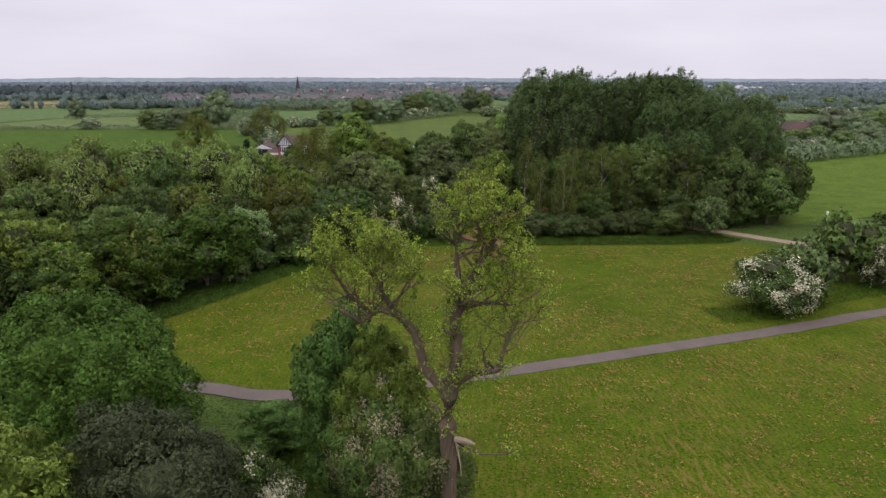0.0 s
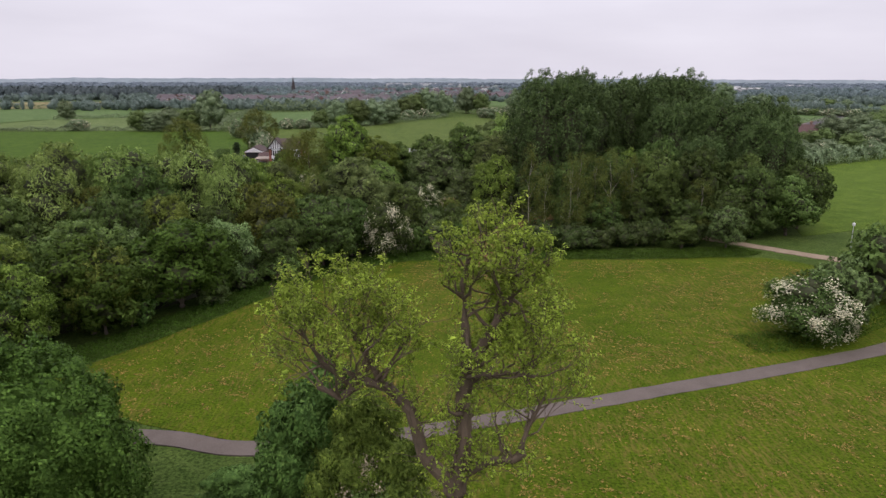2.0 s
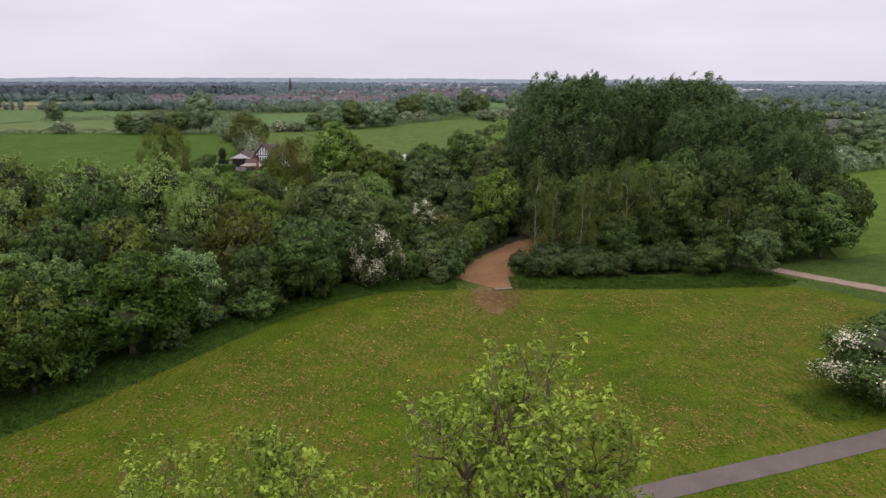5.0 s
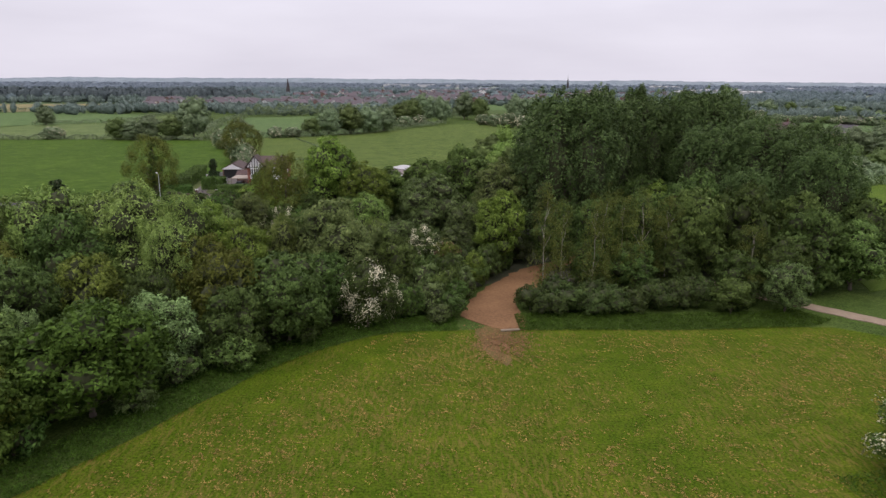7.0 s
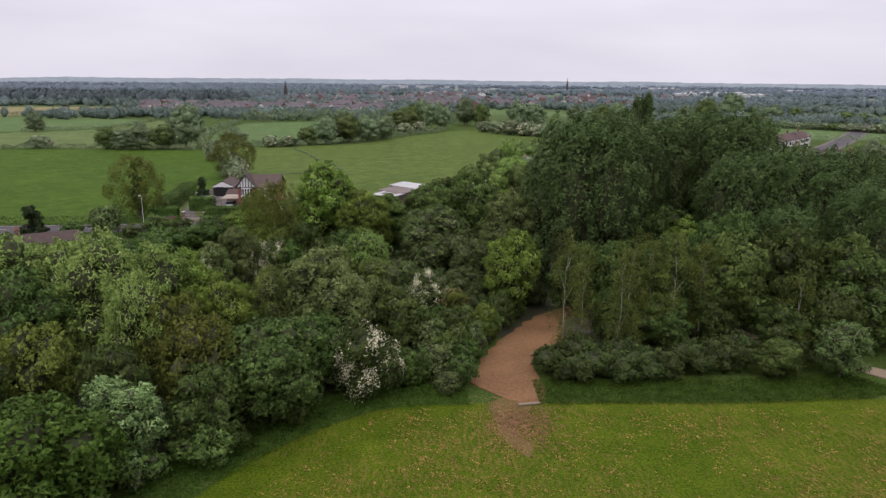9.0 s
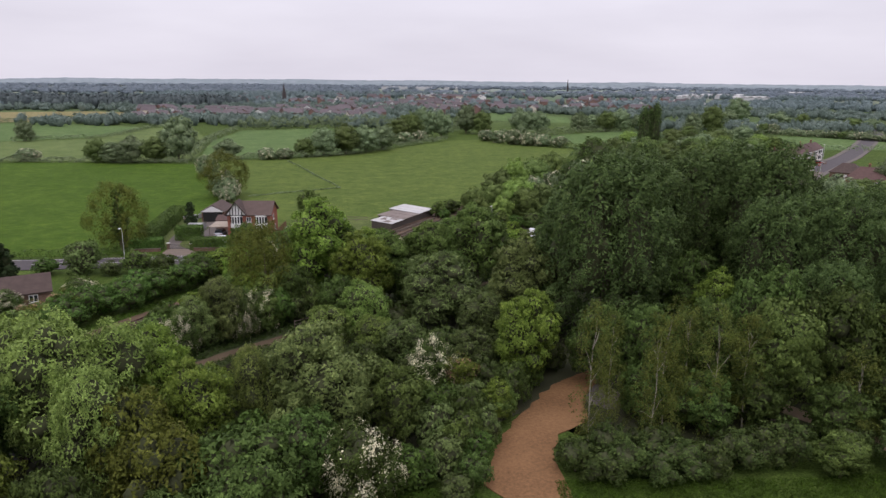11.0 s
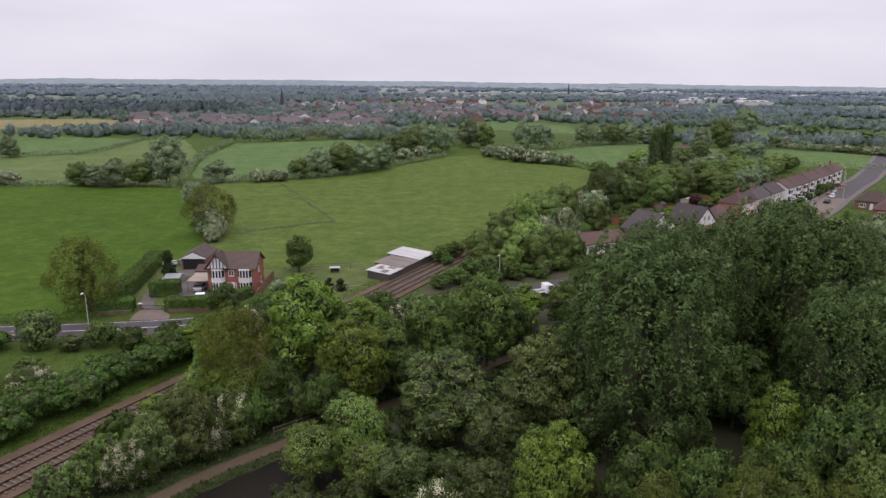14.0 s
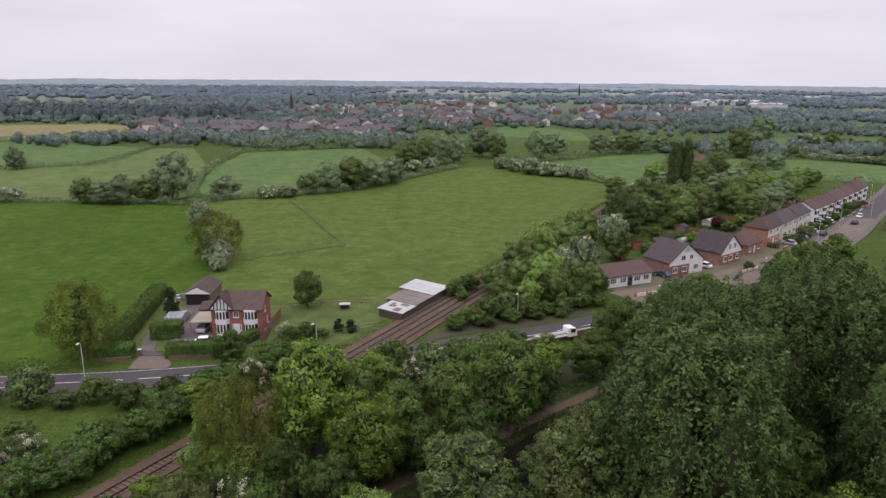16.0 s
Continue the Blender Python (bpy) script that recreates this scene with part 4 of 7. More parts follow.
def grow(kind, *spots, group=""):
    nm, lab = LABEL[kind]
    for x, y, h, r in spots:
        i = _count.get(kind, 0)
        _count[kind] = i + 1
        plant(nm, P_[kind][i % len(P_[kind])], x, y, h, r, lab, "shrub" if kind in ("bush", "bramble", "thicket") else "tree", group, (i * 37) % 60 - 30 if kind == "poplar" else None)


# wood on the left of the meadow
grow("syc", (-35.5, 72.5, 9, 5), (-5.4, 104, 7.8, 3.2), (-46, 76, 11, 5), (-53, 70, 10.5, 5.2), group="wood trees")
grow("fresh", (-12.1, 102.6, 12.2, 5.3), (10.4, 133.2, 13.2, 5.2))
grow("silver", (-23.8, 81.2, 7.2, 3.7), (-33, 76.5, 7.6, 2.2))
grow("edge", (-26.8, 74.2, 8.8, 5.9), (-32.2, 66.6, 8.4, 5.2))
grow("dark", (-26.2, 86, 8.4, 3.0), (-14.8, 89.6, 9.0, 4.9), (-37, 61, 8.5, 4.5), (-12, 95.5, 7.4, 3.6), (-19.0, 85.4, 7.0, 3.7), (-39, 96, 11.8, 4.6), (-46, 69, 9.4, 4.6), (-53, 63, 10, 5), (-42, 58, 8, 4.4), (-37.5, 82, 10.2, 4.4), group="wood edge trees")
grow("bright", (-21.8, 99.4, 10, 3.5), (-27.4, 104.5, 11.4, 4.2), (-39, 62, 10.4, 4.6), (4.5, 108, 4.6, 1.8))
grow("bronze", (-20.8, 89.6, 9.4, 3.6), (-24.9, 95, 9.8, 3.5), (-33.4, 88, 9.4, 3.7), (-31, 66.5, 8.4, 3.4), (-45, 63, 9, 4.5), (-44, 90, 10, 4))
grow("pale", (-27.6, 94.4, 11.4, 3.4), (-33.5, 99, 13.8, 5.2), (-17.6, 103, 9.8, 2.6), (-47, 88, 13.2, 4.8), (-56, 84, 12.5, 5))
grow("willow", (-37.6, 101, 13, 5.2), (-29.6, 101.5, 12.6, 4.4), (-43, 100, 13.8, 5.6), (-52, 98, 14.4, 6), (-61, 98, 13.6, 5))
grow("haw", (-7.4, 94.2, 7.2, 3.2), (-2.0, 114.4, 6.2, 2.7))
grow("dead", (1.3, 113, 5.0, 2.0))
grow("bush", (-36, 57, 3.4, 2.4), (-29.5, 68.5, 3.4, 2.4), (-24, 75, 3.2, 2.2), (-18.5, 83, 3.2, 2.4), (-13.2, 90, 3.0, 2.2), (-3.5, 97, 3.6, 2.2), (-1.5, 103, 4.2, 2.2), (-22, 80, 2.6, 1.8), (-9, 99, 4, 2.6), (-1, 107, 4.4, 2.4), (2, 108.6, 3.8, 2), (-4.6, 109, 5, 2.8), (-8.6, 108, 5.4, 3), (-13, 109, 5, 3), (-18.5, 108, 4.6, 3), (-24, 110, 4.6, 3), (-30, 109, 5, 3.2), (-16.5, 98, 6, 3))

# between the track, the canal and the railway
grow("bramble", (-11, 116, 3.6, 2.8), (-6, 114.6, 3.2, 2.6), (-3.4, 118, 3.4, 2.8), (0.6, 116.6, 3.6, 2.4), (4.2, 115.2, 3.2, 2.2), (5.4, 120, 3.4, 2.6), (-0.6, 124, 3.6, 3), (-5, 126.4, 3.6, 3), (-15, 119, 3.2, 2.8), (4.4, 123.4, 3.4, 2.6), (8.6, 129, 4, 3), (5.8, 133.4, 4, 3),
     (-6.4, 131.4, 4, 3), (11.4, 121.4, 4, 2.6), (-19.4, 113.4, 3.4, 2.8), (-9.6, 120, 3.6, 2.8), (9.6, 137.6, 4, 3), (2.6, 139.6, 3.4, 3), group="undergrowth")
grow("bright", (8.5, 116.6, 10.6, 3.7), (32, 124.5, 11, 3.2), (-12.2, 140.6, 11.6, 4.6), (12, 168, 6.2, 3.2))
grow("grey", (-1.2, 133, 10.8, 6.0), (4.2, 127.5, 7.6, 3.6), (14.5, 140, 11.4, 4.2), (-5.4, 121.6, 6, 3.2), (2.6, 119.6, 5.6, 2.8), (8.6, 124.6, 6.4, 3), (8.6, 142, 5.6, 3))
grow("willow", (-10.1, 127.2, 8.8, 3.2), (-14.5, 125.2, 6.2, 3.2), (-8.4, 122.6, 6.0, 2.8))
grow("lime", (-34.5, 60, 8, 3), (-19.2, 146.4, 15.2, 5.6), (-21.6, 148.5, 12.2, 3.6), (-31.5, 148.0, 7.6, 3.2), (-32, 154, 5.4, 3.0), group="railway trees")
grow("syc", (5.3, 154.4, 13, 5.0), (-2.6, 150, 11.2, 4.2), (-8.6, 146.6, 10.2, 3.8), (-15.4, 151.6, 10.2, 3.8), group="railway trees")
grow("dark", (-22, 139.6, 7.6, 3.4), (-15, 137.4, 6.6, 3.0), (-5.4, 143.6, 7.4, 3.2), (0.4, 146, 8, 3.4), (-21, 157, 6.4, 3.2), (9.4, 160, 8, 3.4), (33.5, 136.5, 10.5, 4.2))

# poplar stand and the trees round it
grow("poplar", (19.8, 131, 24.6, 8.4), (27.5, 143.5, 24.6, 7.6), (37.5, 150, 23.6, 7.4), (47.2, 146, 24.2, 8.4), (46.5, 158, 24.0, 7.6), (50, 130, 20.6, 7.2), (53, 118.5, 17.6, 5.6),
     (60.5, 137, 19.4, 6.4), (29, 157, 20.4, 6.2), (42.5, 131, 19.4, 6.3), (43, 119, 14.4, 4.8), group="poplar stand")
grow("birch", (12.7, 104.2, 13.8, 2.5), (18.4, 104.4, 12.8, 2.6), (20.6, 107, 13.4, 2.8), (24.6, 105.6, 13, 2.8), (28.2, 106.6, 12.4, 2.8), (37.6, 104.6, 9.6, 2.8), (15.8, 109.4, 11, 2.4), (23, 109.6, 12.4, 2.8), group="birches at the wood's edge")
grow("dark", (26, 112.6, 11.4, 4.2), (21, 113.6, 10.4, 3.8), (46.5, 108.5, 10.2, 5.2), (40, 113, 12.6, 4.6), (16.6, 117, 9.4, 3.6), (56, 112, 11, 4.6), (35, 117, 13.6, 4.6), (30, 108, 7.6, 3.6), (42, 104.5, 7.4, 3.6), (36, 104.5, 6, 3.0), (24, 106.5, 6, 3.2), (19.4, 108.6, 6, 3.0))
grow("syc", (32.2, 108.6, 12.2, 4.4), (52, 107.5, 8.6, 4.6), (47.6, 113.6, 11, 4.4))
grow("grey", (39.3, 98.6, 6.0, 3.1),)
grow("bramble", (10.6, 99.6, 2.6, 2.2), (12.6, 98.2, 2.4, 2.2), (14.8, 99.0, 2.8, 2.4), (17.2, 98.2, 2.5, 2.3), (19.6, 99.0, 2.8, 2.5), (22.2, 99.4, 2.6, 2.3), (24.8, 100.4, 3.0, 2.4), (27.6, 101.0, 3.2, 2.5), (13.6, 101.2, 3.2, 2.2), (18.2, 101.4, 3.0, 2.4), (30.2, 101.4, 3.4, 2.4), (35.6, 101.2, 3.0, 2.2), group="bramble scrub along the wood")
grow("bush", (-1, 99, 3.2, 2.4), (1.0, 101.5, 4.2, 2), (1.3, 104.5, 5.0, 2), (46, 105.5, 2.4, 1.8), group="scrub along the wood")
grow("syc", (33.2, 98.6, 3.9, 2.4))

# bushes between the towpath and the railway
grow("fresh", (-28.8, 129.4, 8.6, 3.3), (-31.2, 126.6, 7.0, 2.8))
grow("haw", (-26.2, 129.6, 6.0, 2.0), (-33.4, 123.6, 4.6, 2.0))

# shrubs in the meadow's corner
grow("haw", (33.3, 65.6, 5.7, 4.3), (49.6, 73.6, 5, 3.4))
grow("bush", (37.6, 68, 6.2, 3.2), (46.5, 76, 7.4, 4.4), (52, 78, 6.8, 4))

# beside the railway and the road
grow("bush", (-30, 133, 5.6, 3), (-32.5, 129, 4.4, 2.4), (-36, 126, 4.6, 2.6), (-27, 137.5, 5.2, 2.6), (-36.5, 131, 4.4, 2.6))
grow("bright", (-34, 135.4, 4.4, 2.8))
grow("willow", (-31.2, 141.6, 5.2, 2.8))
for i in range(15):
    s = 2 + i * 3.4
    p = rail_at(s, -5.6 - (i % 3) * 0.8)
    grow("thicket", (p[0], p[1], 4.4 + 0.6 * math.sin(i * 2.1), 3.3), group="railway hedge")
grow("haw", (-55, 146, 3.2, 2.8), (-31.7, 166, 4.8, 2.4), (-63, 139, 3.5, 3), (-8, 166, 5, 2.2), (10, 172, 5, 2))
grow("bush", (-62, 160.6, 5.4, 3.4), (-53, 161.4, 3.8, 2.6), (-48, 160, 3.4, 2.4), (-68, 160, 2.6, 2.4), (-57, 160, 2.2, 2), (-72, 146, 3.4, 3), (-66, 143, 3.2, 2.6), (-70, 137, 4, 3), (-64, 133, 4, 3),
     (-58, 151, 2.4, 1.8), (-43, 163, 3.2, 2.2), (-38, 163, 4.2, 2.6), (-5, 172, 4.6, 3), (0, 174, 4.8, 3), (5, 176, 4.2, 2.4))
grow("lime", (-37, 158.5, 5.0, 3.2), (-24, 165, 5.6, 2.6))
grow("feather", (-25.8, 140.5, 13.4, 4.6), (-28.6, 143.4, 12.4, 3.8), (-63, 177.5, 13.4, 6.0), (-61.4, 241, 13.0, 7.2))
grow("ivy", (-62.7, 177.2, 11.8, 2.1),)
grow("bush", (-30, 184.6, 2.8, 2.0), (-28, 186, 3.2, 2.2), (-25.6, 186.6, 2.2, 1.7), group="roadside bushes")
grow("fieldhaw", (-32, 187.6, 2.6, 1.6),)
grow("syc", (-31, 203.9, 7.6, 3.2),)
grow("rail", (9, 207, 6, 3), (14, 204, 6.6, 3.2), (20, 207, 8, 4), (25, 211, 8.6, 4.2), (27.5, 210.5, 8, 3.6), (17, 211, 9, 4), (8, 212, 7, 3.4), group="trees beside the railway")
grow("fieldhaw", (-80, 283, 6.5, 4), (24, 222, 8, 3.4), (31, 233, 8, 4), (-59.5, 236, 6, 3.6), (-58, 231, 4, 2.6), (-63, 243, 6.5, 4))
grow("field_dark", (50.5, 269, 14.5, 6.6), (75.5, 287, 8.4, 4.0), (99, 321, 9.5, 5), (170, 389, 5.4, 3.2), (134, 408, 7.5, 4.2))
grow("rail", (60, 290, 10, 5.4), (78, 304, 12, 6.4), (20, 232, 12, 5), (27, 240, 11, 5.5), (15, 225, 10, 4.6), (33, 250, 12, 5), (20, 217, 9, 4.6), (13, 213, 8, 4), group="trees beside the railway")
grow("cypress", (90.6, 338, 25.0, 2.9), (86.4, 337, 23.6, 2.7))
grow("conifer", (-71.6, 153.5, 7.0, 2.4), (-56.5, 198, 6, 1.6))

grow("bush", (-12.5, 168, 4.4, 2.6), (-11, 171.5, 5.5, 3.2), (-13, 166, 6, 3), (2.5, 170, 7, 3.2), (8, 173.5, 6.6, 3), (21, 180, 3, 2.2), (26, 186, 6, 3), (31, 190, 7, 3.4), (-1, 180.5, 2.4, 2), (-6, 178.5, 2.4, 2), (-19, 166, 3, 2.2), group="roadside bushes")
grow("lime", (-13, 160, 8.2, 4.0), (13, 171, 7, 3.4))
grow("syc", (20, 171, 7.4, 3.8), (27, 179, 10, 4), (36, 184, 11, 4.4), (45, 192, 11, 4.6), (52, 180, 12, 5), (62, 190, 12, 5), (66, 204, 12, 5), (76, 215, 12, 5), (86, 222, 12, 5))

grow("rail", (66, 296, 8, 5), (56, 300, 9, 5), (90, 316, 9, 5.5), (122, 345, 9, 6), (146, 362, 8, 6), (160, 378, 8, 6), (130, 360, 9, 6), (108, 335, 9, 5.5), (76, 312, 10, 5.5), (66, 345, 8, 5), (94, 385, 9, 6), (118, 395, 9, 6.5), group="garden trees")

# hedges and copses of the fields
grow("field", (-106, 327, 17.5, 8), (-114, 322, 9.5, 6), (-122, 320, 10, 6.5), (-129, 319, 8, 5), (-136, 320, 9, 5), (-88, 334, 8, 6.4), (-51, 350, 12, 7), (-42, 358, 13, 7.5), (-34, 366, 12, 7), (-27, 376, 11.5, 6.5), (-58, 345, 8, 5), (-216, 410, 10.7, 5), (-8, 450, 17, 8), (-16, 440, 14, 8), (2, 455, 15, 7), group="field trees")
grow("field", (18, 486, 17.5, 8), (28, 480, 14, 7), (52, 483, 16, 8), (64, 485, 14, 8), (-22, 425, 12, 7), (174, 438, 9, 6), (160, 430, 8, 6), (100, 300, 9, 5), (112, 310, 10, 6), (125, 330, 9, 6), (95, 340, 9, 6), (110, 350, 9, 7), (125, 370, 9, 7), (140, 390, 10, 7), (105, 375, 9, 7), group="field trees")
grow("field", (92, 360, 9, 6), (70, 320, 11, 6), group="field trees")
grow("field", (94, 507, 12.5, 6.4), (105, 515, 10.5, 6.4), (113, 511, 13.0, 7.4), (125, 517, 14.2, 7.4), (138, 522, 10.9, 7), (148, 526, 8, 6), group="belt behind the pasture")
grow("rail", (126.5, 235, 7.4, 4.8), (119.4, 239, 5.4, 3.2), group="trees behind the sports field")
grow("field", (256, 564, 11.9, 9), (268, 566, 6.1, 6), (275, 566, 10.3, 6), (284, 562, 7.4, 7), (290, 551, 7, 7), (300, 544, 8.4, 8), (312, 540, 8, 8), (154, 462, 14.5, 6.5), (178, 494, 17.8, 9), (207, 539, 13.3, 8), (247, 614, 20, 11), (143, 440, 8.8, 5), (182, 464, 5.3, 3.4), group="field trees")
grow("rail", (152, 372, 8.8, 6), (104, 326, 10.6, 5.8), (109, 366, 11.2, 6), (131, 381, 8.5, 7), (88, 312, 8.4, 4.9), group="garden trees")
for i in range(19):
    f = i / 18
    x, y = 202 + 62 * f ** 0.8, 516 - 78 * f
    grow("fieldhaw" if i % 3 else "field", (x, y, (6.0 if f < 0.25 else 3.8) + 0.9 * math.sin(i * 2.3), 4.6), group="hedge between far fields")
grow("field", (92, 196, 5, 4), (104, 203, 6, 5), (116, 212, 5.6, 4.6), (128, 220, 7, 5), (143, 230, 8, 5.5), (160, 240, 8.5, 6), (178, 244, 8, 6), (100, 216, 10, 6), (112, 234, 6, 5), (127, 249, 5, 4.4), (146, 264, 10, 6.5), (165, 277, 10, 6.5), (184, 296, 10, 6.5), (150, 246, 9, 6), (196, 260, 9, 6), group="trees behind the sports field")
grow("field", (215, 262, 9, 6.5), (205, 300, 10, 7), (72, 172, 8, 5), (80, 184, 7, 4.6), (66, 160, 9, 5), group="trees behind the sports field")
grow("fieldhaw", (134, 222, 5, 4), (150, 230, 5.5, 4.5), (110, 206, 4.6, 4), (-165, 323, 4.6, 5), (-72, 334, 4.5, 4), (-65, 337, 4, 4), (40, 410, 7, 5.5), (47, 405, 6, 5), (54, 402, 5.5, 5), (33, 420, 6, 5), (27, 432, 5.5, 5), (62, 396, 5, 5), (45, 262, 8, 4.6), (38, 270, 7, 4.6), (52, 290, 7, 4))
grow("fieldhaw", (62, 318, 6, 4), (70, 335, 6, 5), (80, 352, 6, 5), (-10, 432, 5, 5), (-18, 418, 5, 5))

# trees between the railway and the towpath
grow("bright", (-27.5, 139, 6.6, 3.2), group="railway trees")
grow("willow", (-25, 138.2, 6.6, 3.2), group="railway trees")
grow("syc", (-29.5, 142, 6.4, 3.0), (-24, 133.5, 4.6, 2.4), (-41, 108, 11, 4.6), group="wood trees")
grow("bush", (2, 195.5, 3.4, 2.6), (5.5, 198, 4.4, 2.8), (-1, 192.5, 2.6, 2.4), (9, 200.5, 4.6, 3), (13, 200, 3.6, 2.4), (5, 194, 2.2, 2), (10, 197, 2.4, 2.2), group="roadside bushes")
grow("dead", (-51.5, 136.5, 4.6, 2.6), (-54, 133, 4.2, 2.4))
for i in range(13):
    q = TOW[40 + 2 * i]
    grow("bush", (q.x - 3.0 - 0.5 * math.sin(i * 1.7), q.y + 3.4 + 0.6 * math.cos(i * 2.3), 4.2 + 0.9 * math.sin(i * 2.9), 2.3 + 0.3 * math.cos(i)), group="towpath bushes")
grow("haw", (-32, 124.5, 5, 2.2), (-24.5, 134.2, 5.6, 2.4))
grow("bush", (8, 203, 2.8, 2.4), (12, 204.5, 3, 2.6), (17, 201.5, 2.6, 2.2), (21, 203, 3, 2.4), (25, 206, 3.4, 2.4), (15, 198.5, 1.8, 1.8), (20, 200, 1.6, 1.8), (6, 201.5, 3.4, 2.4), (29, 207, 2.6, 2.0), group="roadside bushes")
grow("bush", (1.6, 97, 2.8, 1.7), (2.0, 100.5, 3.2, 1.8), (3.0, 104, 3.6, 1.9), (4.8, 108.4, 4, 1.9), (6.6, 112.6, 4.2, 2), (8.6, 116.2, 3.8, 1.9), (0.2, 95.4, 2, 1.6), group="scrub along the track")
grow("dark", (-38, 174.4, 6.2, 2.9), (29.5, 212, 6.4, 2.8), group="roadside trees")
grow("conifer", (-22.6, 190.6, 2.6, 1.0), (-20.4, 190.4, 2.4, 1.2))
grow("bush", (-0.8, 212.5, 3.6, 2.2), (2.6, 216.5, 3.4, 2.4), (0.8, 209.5, 2.4, 1.6))

# ---- the old tree over the meadow ----
HERO = thing("old_ash_tree", pose(0.3, 28.5, 0), "old half-bare ash with two forked limbs and yellow-green young leaves", "tree")
hero_rng = random.Random(77)
hero_bm = bmesh.new()
tips = []


# the masses that the crown has grown into: middle, half widths, fullness of leaf
MASSES = np.array([(-4.1, 0, 14.9, 2.3, 2.2, 2.6, 0.75), (-5.2, -0.2, 13.5, 1.6, 1.7, 1.6, 0.6), (-2.3, 0.1, 14.6, 1.3, 1.6, 2.0, 0.7), (1.1, 0.2, 17.0, 2.1, 2.1, 1.9, 0.85), (0.5, 0.1, 14.4, 1.8, 1.8, 1.8, 0.75),
                   (2.9, -0.1, 12.9, 1.8, 2.0, 2.5, 0.7), (2.4, -0.1, 15.2, 1.4, 1.8, 1.5, 0.75)])


def held(p):
    """How far out p lies in the nearest mass (1 at its skin), and which one it is."""
    q = np.sqrt((((np.array(p) - MASSES[:, :3]) / MASSES[:, 3:6]) ** 2).sum(1))
    i = int(q.argmin())
    return q[i], i


def limb(p, d, length, r, depth, free=False):
    """A branch that wanders, splits and ends in leafy twigs."""
    pts, rad = [p.copy()], [r]
    n = 4 if depth < 3 else 3
    for i in range(n):
        far, k = held(p)
        home = (Vector(MASSES[k, :3]) - p).normalized() * (0.0 if free or far < 0.75 else min(0.5, 0.7 * (far - 0.75)))
        d = (d + home + Vector((hero_rng.gauss(0, 0.24), hero_rng.gauss(0, 0.24), hero_rng.gauss(0.09, 0.18)))).normalized()
        p = p + d * length / n
        far, k = held(p)
        if depth >= 2 and not free and far > 1.1 + hero_rng.gauss(0, 0.17):
            break
        pts.append(p.copy())
        rad.append(max(0.008, r * (1 - 0.78 * (i + 1) / n)))
        if depth >= 3 or (depth == 2 and i == n - 1):
            tips.append((p.copy(), d.copy(), 0.6 if free else MASSES[k, 6]))
        if depth < 4 and i >= 1:
            for _ in range(hero_rng.choice((1, 2)) if depth < 3 else hero_rng.choice((0, 0, 1))):
                a = Vector((hero_rng.gauss(0, 1), hero_rng.gauss(0, 1), hero_rng.gauss(0.3, 0.7))).normalized()
                limb(p, (d * 0.8 + a * 0.7).normalized(), length * hero_rng.uniform(0.45, 0.68), rad[-1] * 0.72, depth + 1, free)
    if len(pts) > 1:
        tube(hero_bm, pts, rad, 6 if depth < 2 else (4 if depth < 3 else 3))


def main_limb(pts, radii, sprouts, length, pull=(0, 0, 0.3), start=0.28):
    tube(hero_bm, pts, radii, 9)
    V = [Vector(q) for q in pts]
    for k in range(sprouts):
        f = start + (1 - start) * (k + hero_rng.random()) / sprouts
        x = f * (len(V) - 1)
        i = min(int(x), len(V) - 2)
        p = V[i].lerp(V[i + 1], x - i)
        side = (Vector((hero_rng.gauss(0, 1), hero_rng.gauss(0, 0.8), hero_rng.gauss(0.2, 0.5))).normalized() + Vector(pull)).normalized()
        limb(p, side, length * hero_rng.uniform(0.7, 1.15), max(0.03, radii[i] * 0.4), 1)


tube(hero_bm, [(0, 0, -0.4), (0, 0, 0.3), (-0.05, 0, 2.5), (0.0, 0, 5.0), (-0.1, 0.05, 7.2), (-0.02, 0, 8.7), (0.05, 0, 9.5)], [0.7, 0.54, 0.43, 0.39, 0.42, 0.42, 0.38], 12)
main_limb([(-0.15, 0, 9.0), (-1.1, 0, 10.0), (-1.4, 0.1, 11.2), (-1.6, 0.1, 11.9)], [0.29, 0.24, 0.21, 0.2], 1, 1.4)
main_limb([(-1.6, 0.1, 11.8), (-2.3, 0.1, 12.6), (-3.1, -0.1, 12.9), (-3.9, -0.3, 12.4), (-4.7, -0.3, 12.9)], [0.2, 0.19, 0.16, 0.12, 0.07], 13, 2.6, (-0.15, 0, 0.8))
main_limb([(-2.5, 0.1, 12.7), (-3.0, 0.2, 13.7), (-3.6, 0.3, 14.7), (-3.9, 0.2, 15.9)], [0.13, 0.11, 0.08, 0.04], 9, 2.0, (-0.1, 0, 0.4))
main_limb([(-3.4, -0.2, 12.7), (-4.4, -0.4, 13.7), (-5.1, -0.4, 14.9)], [0.1, 0.08, 0.04], 7, 1.9, (-0.2, 0, 0.3))
main_limb([(0.15, 0, 9.2), (0.3, 0, 10.8), (0.25, 0.1, 12.2), (0.45, 0.1, 13.5)], [0.34, 0.29, 0.27, 0.26], 4, 1.7, (0.2, 0, 0.1), 0.5)
main_limb([(0.45, 0.1, 13.4), (1.1, 0.2, 14.4), (1.7, 0.3, 15.4), (2.0, 0.4, 16.5), (1.9, 0.4, 17.4)], [0.22, 0.19, 0.15, 0.1, 0.05], 13, 2.1, (0.1, 0, 0.3))
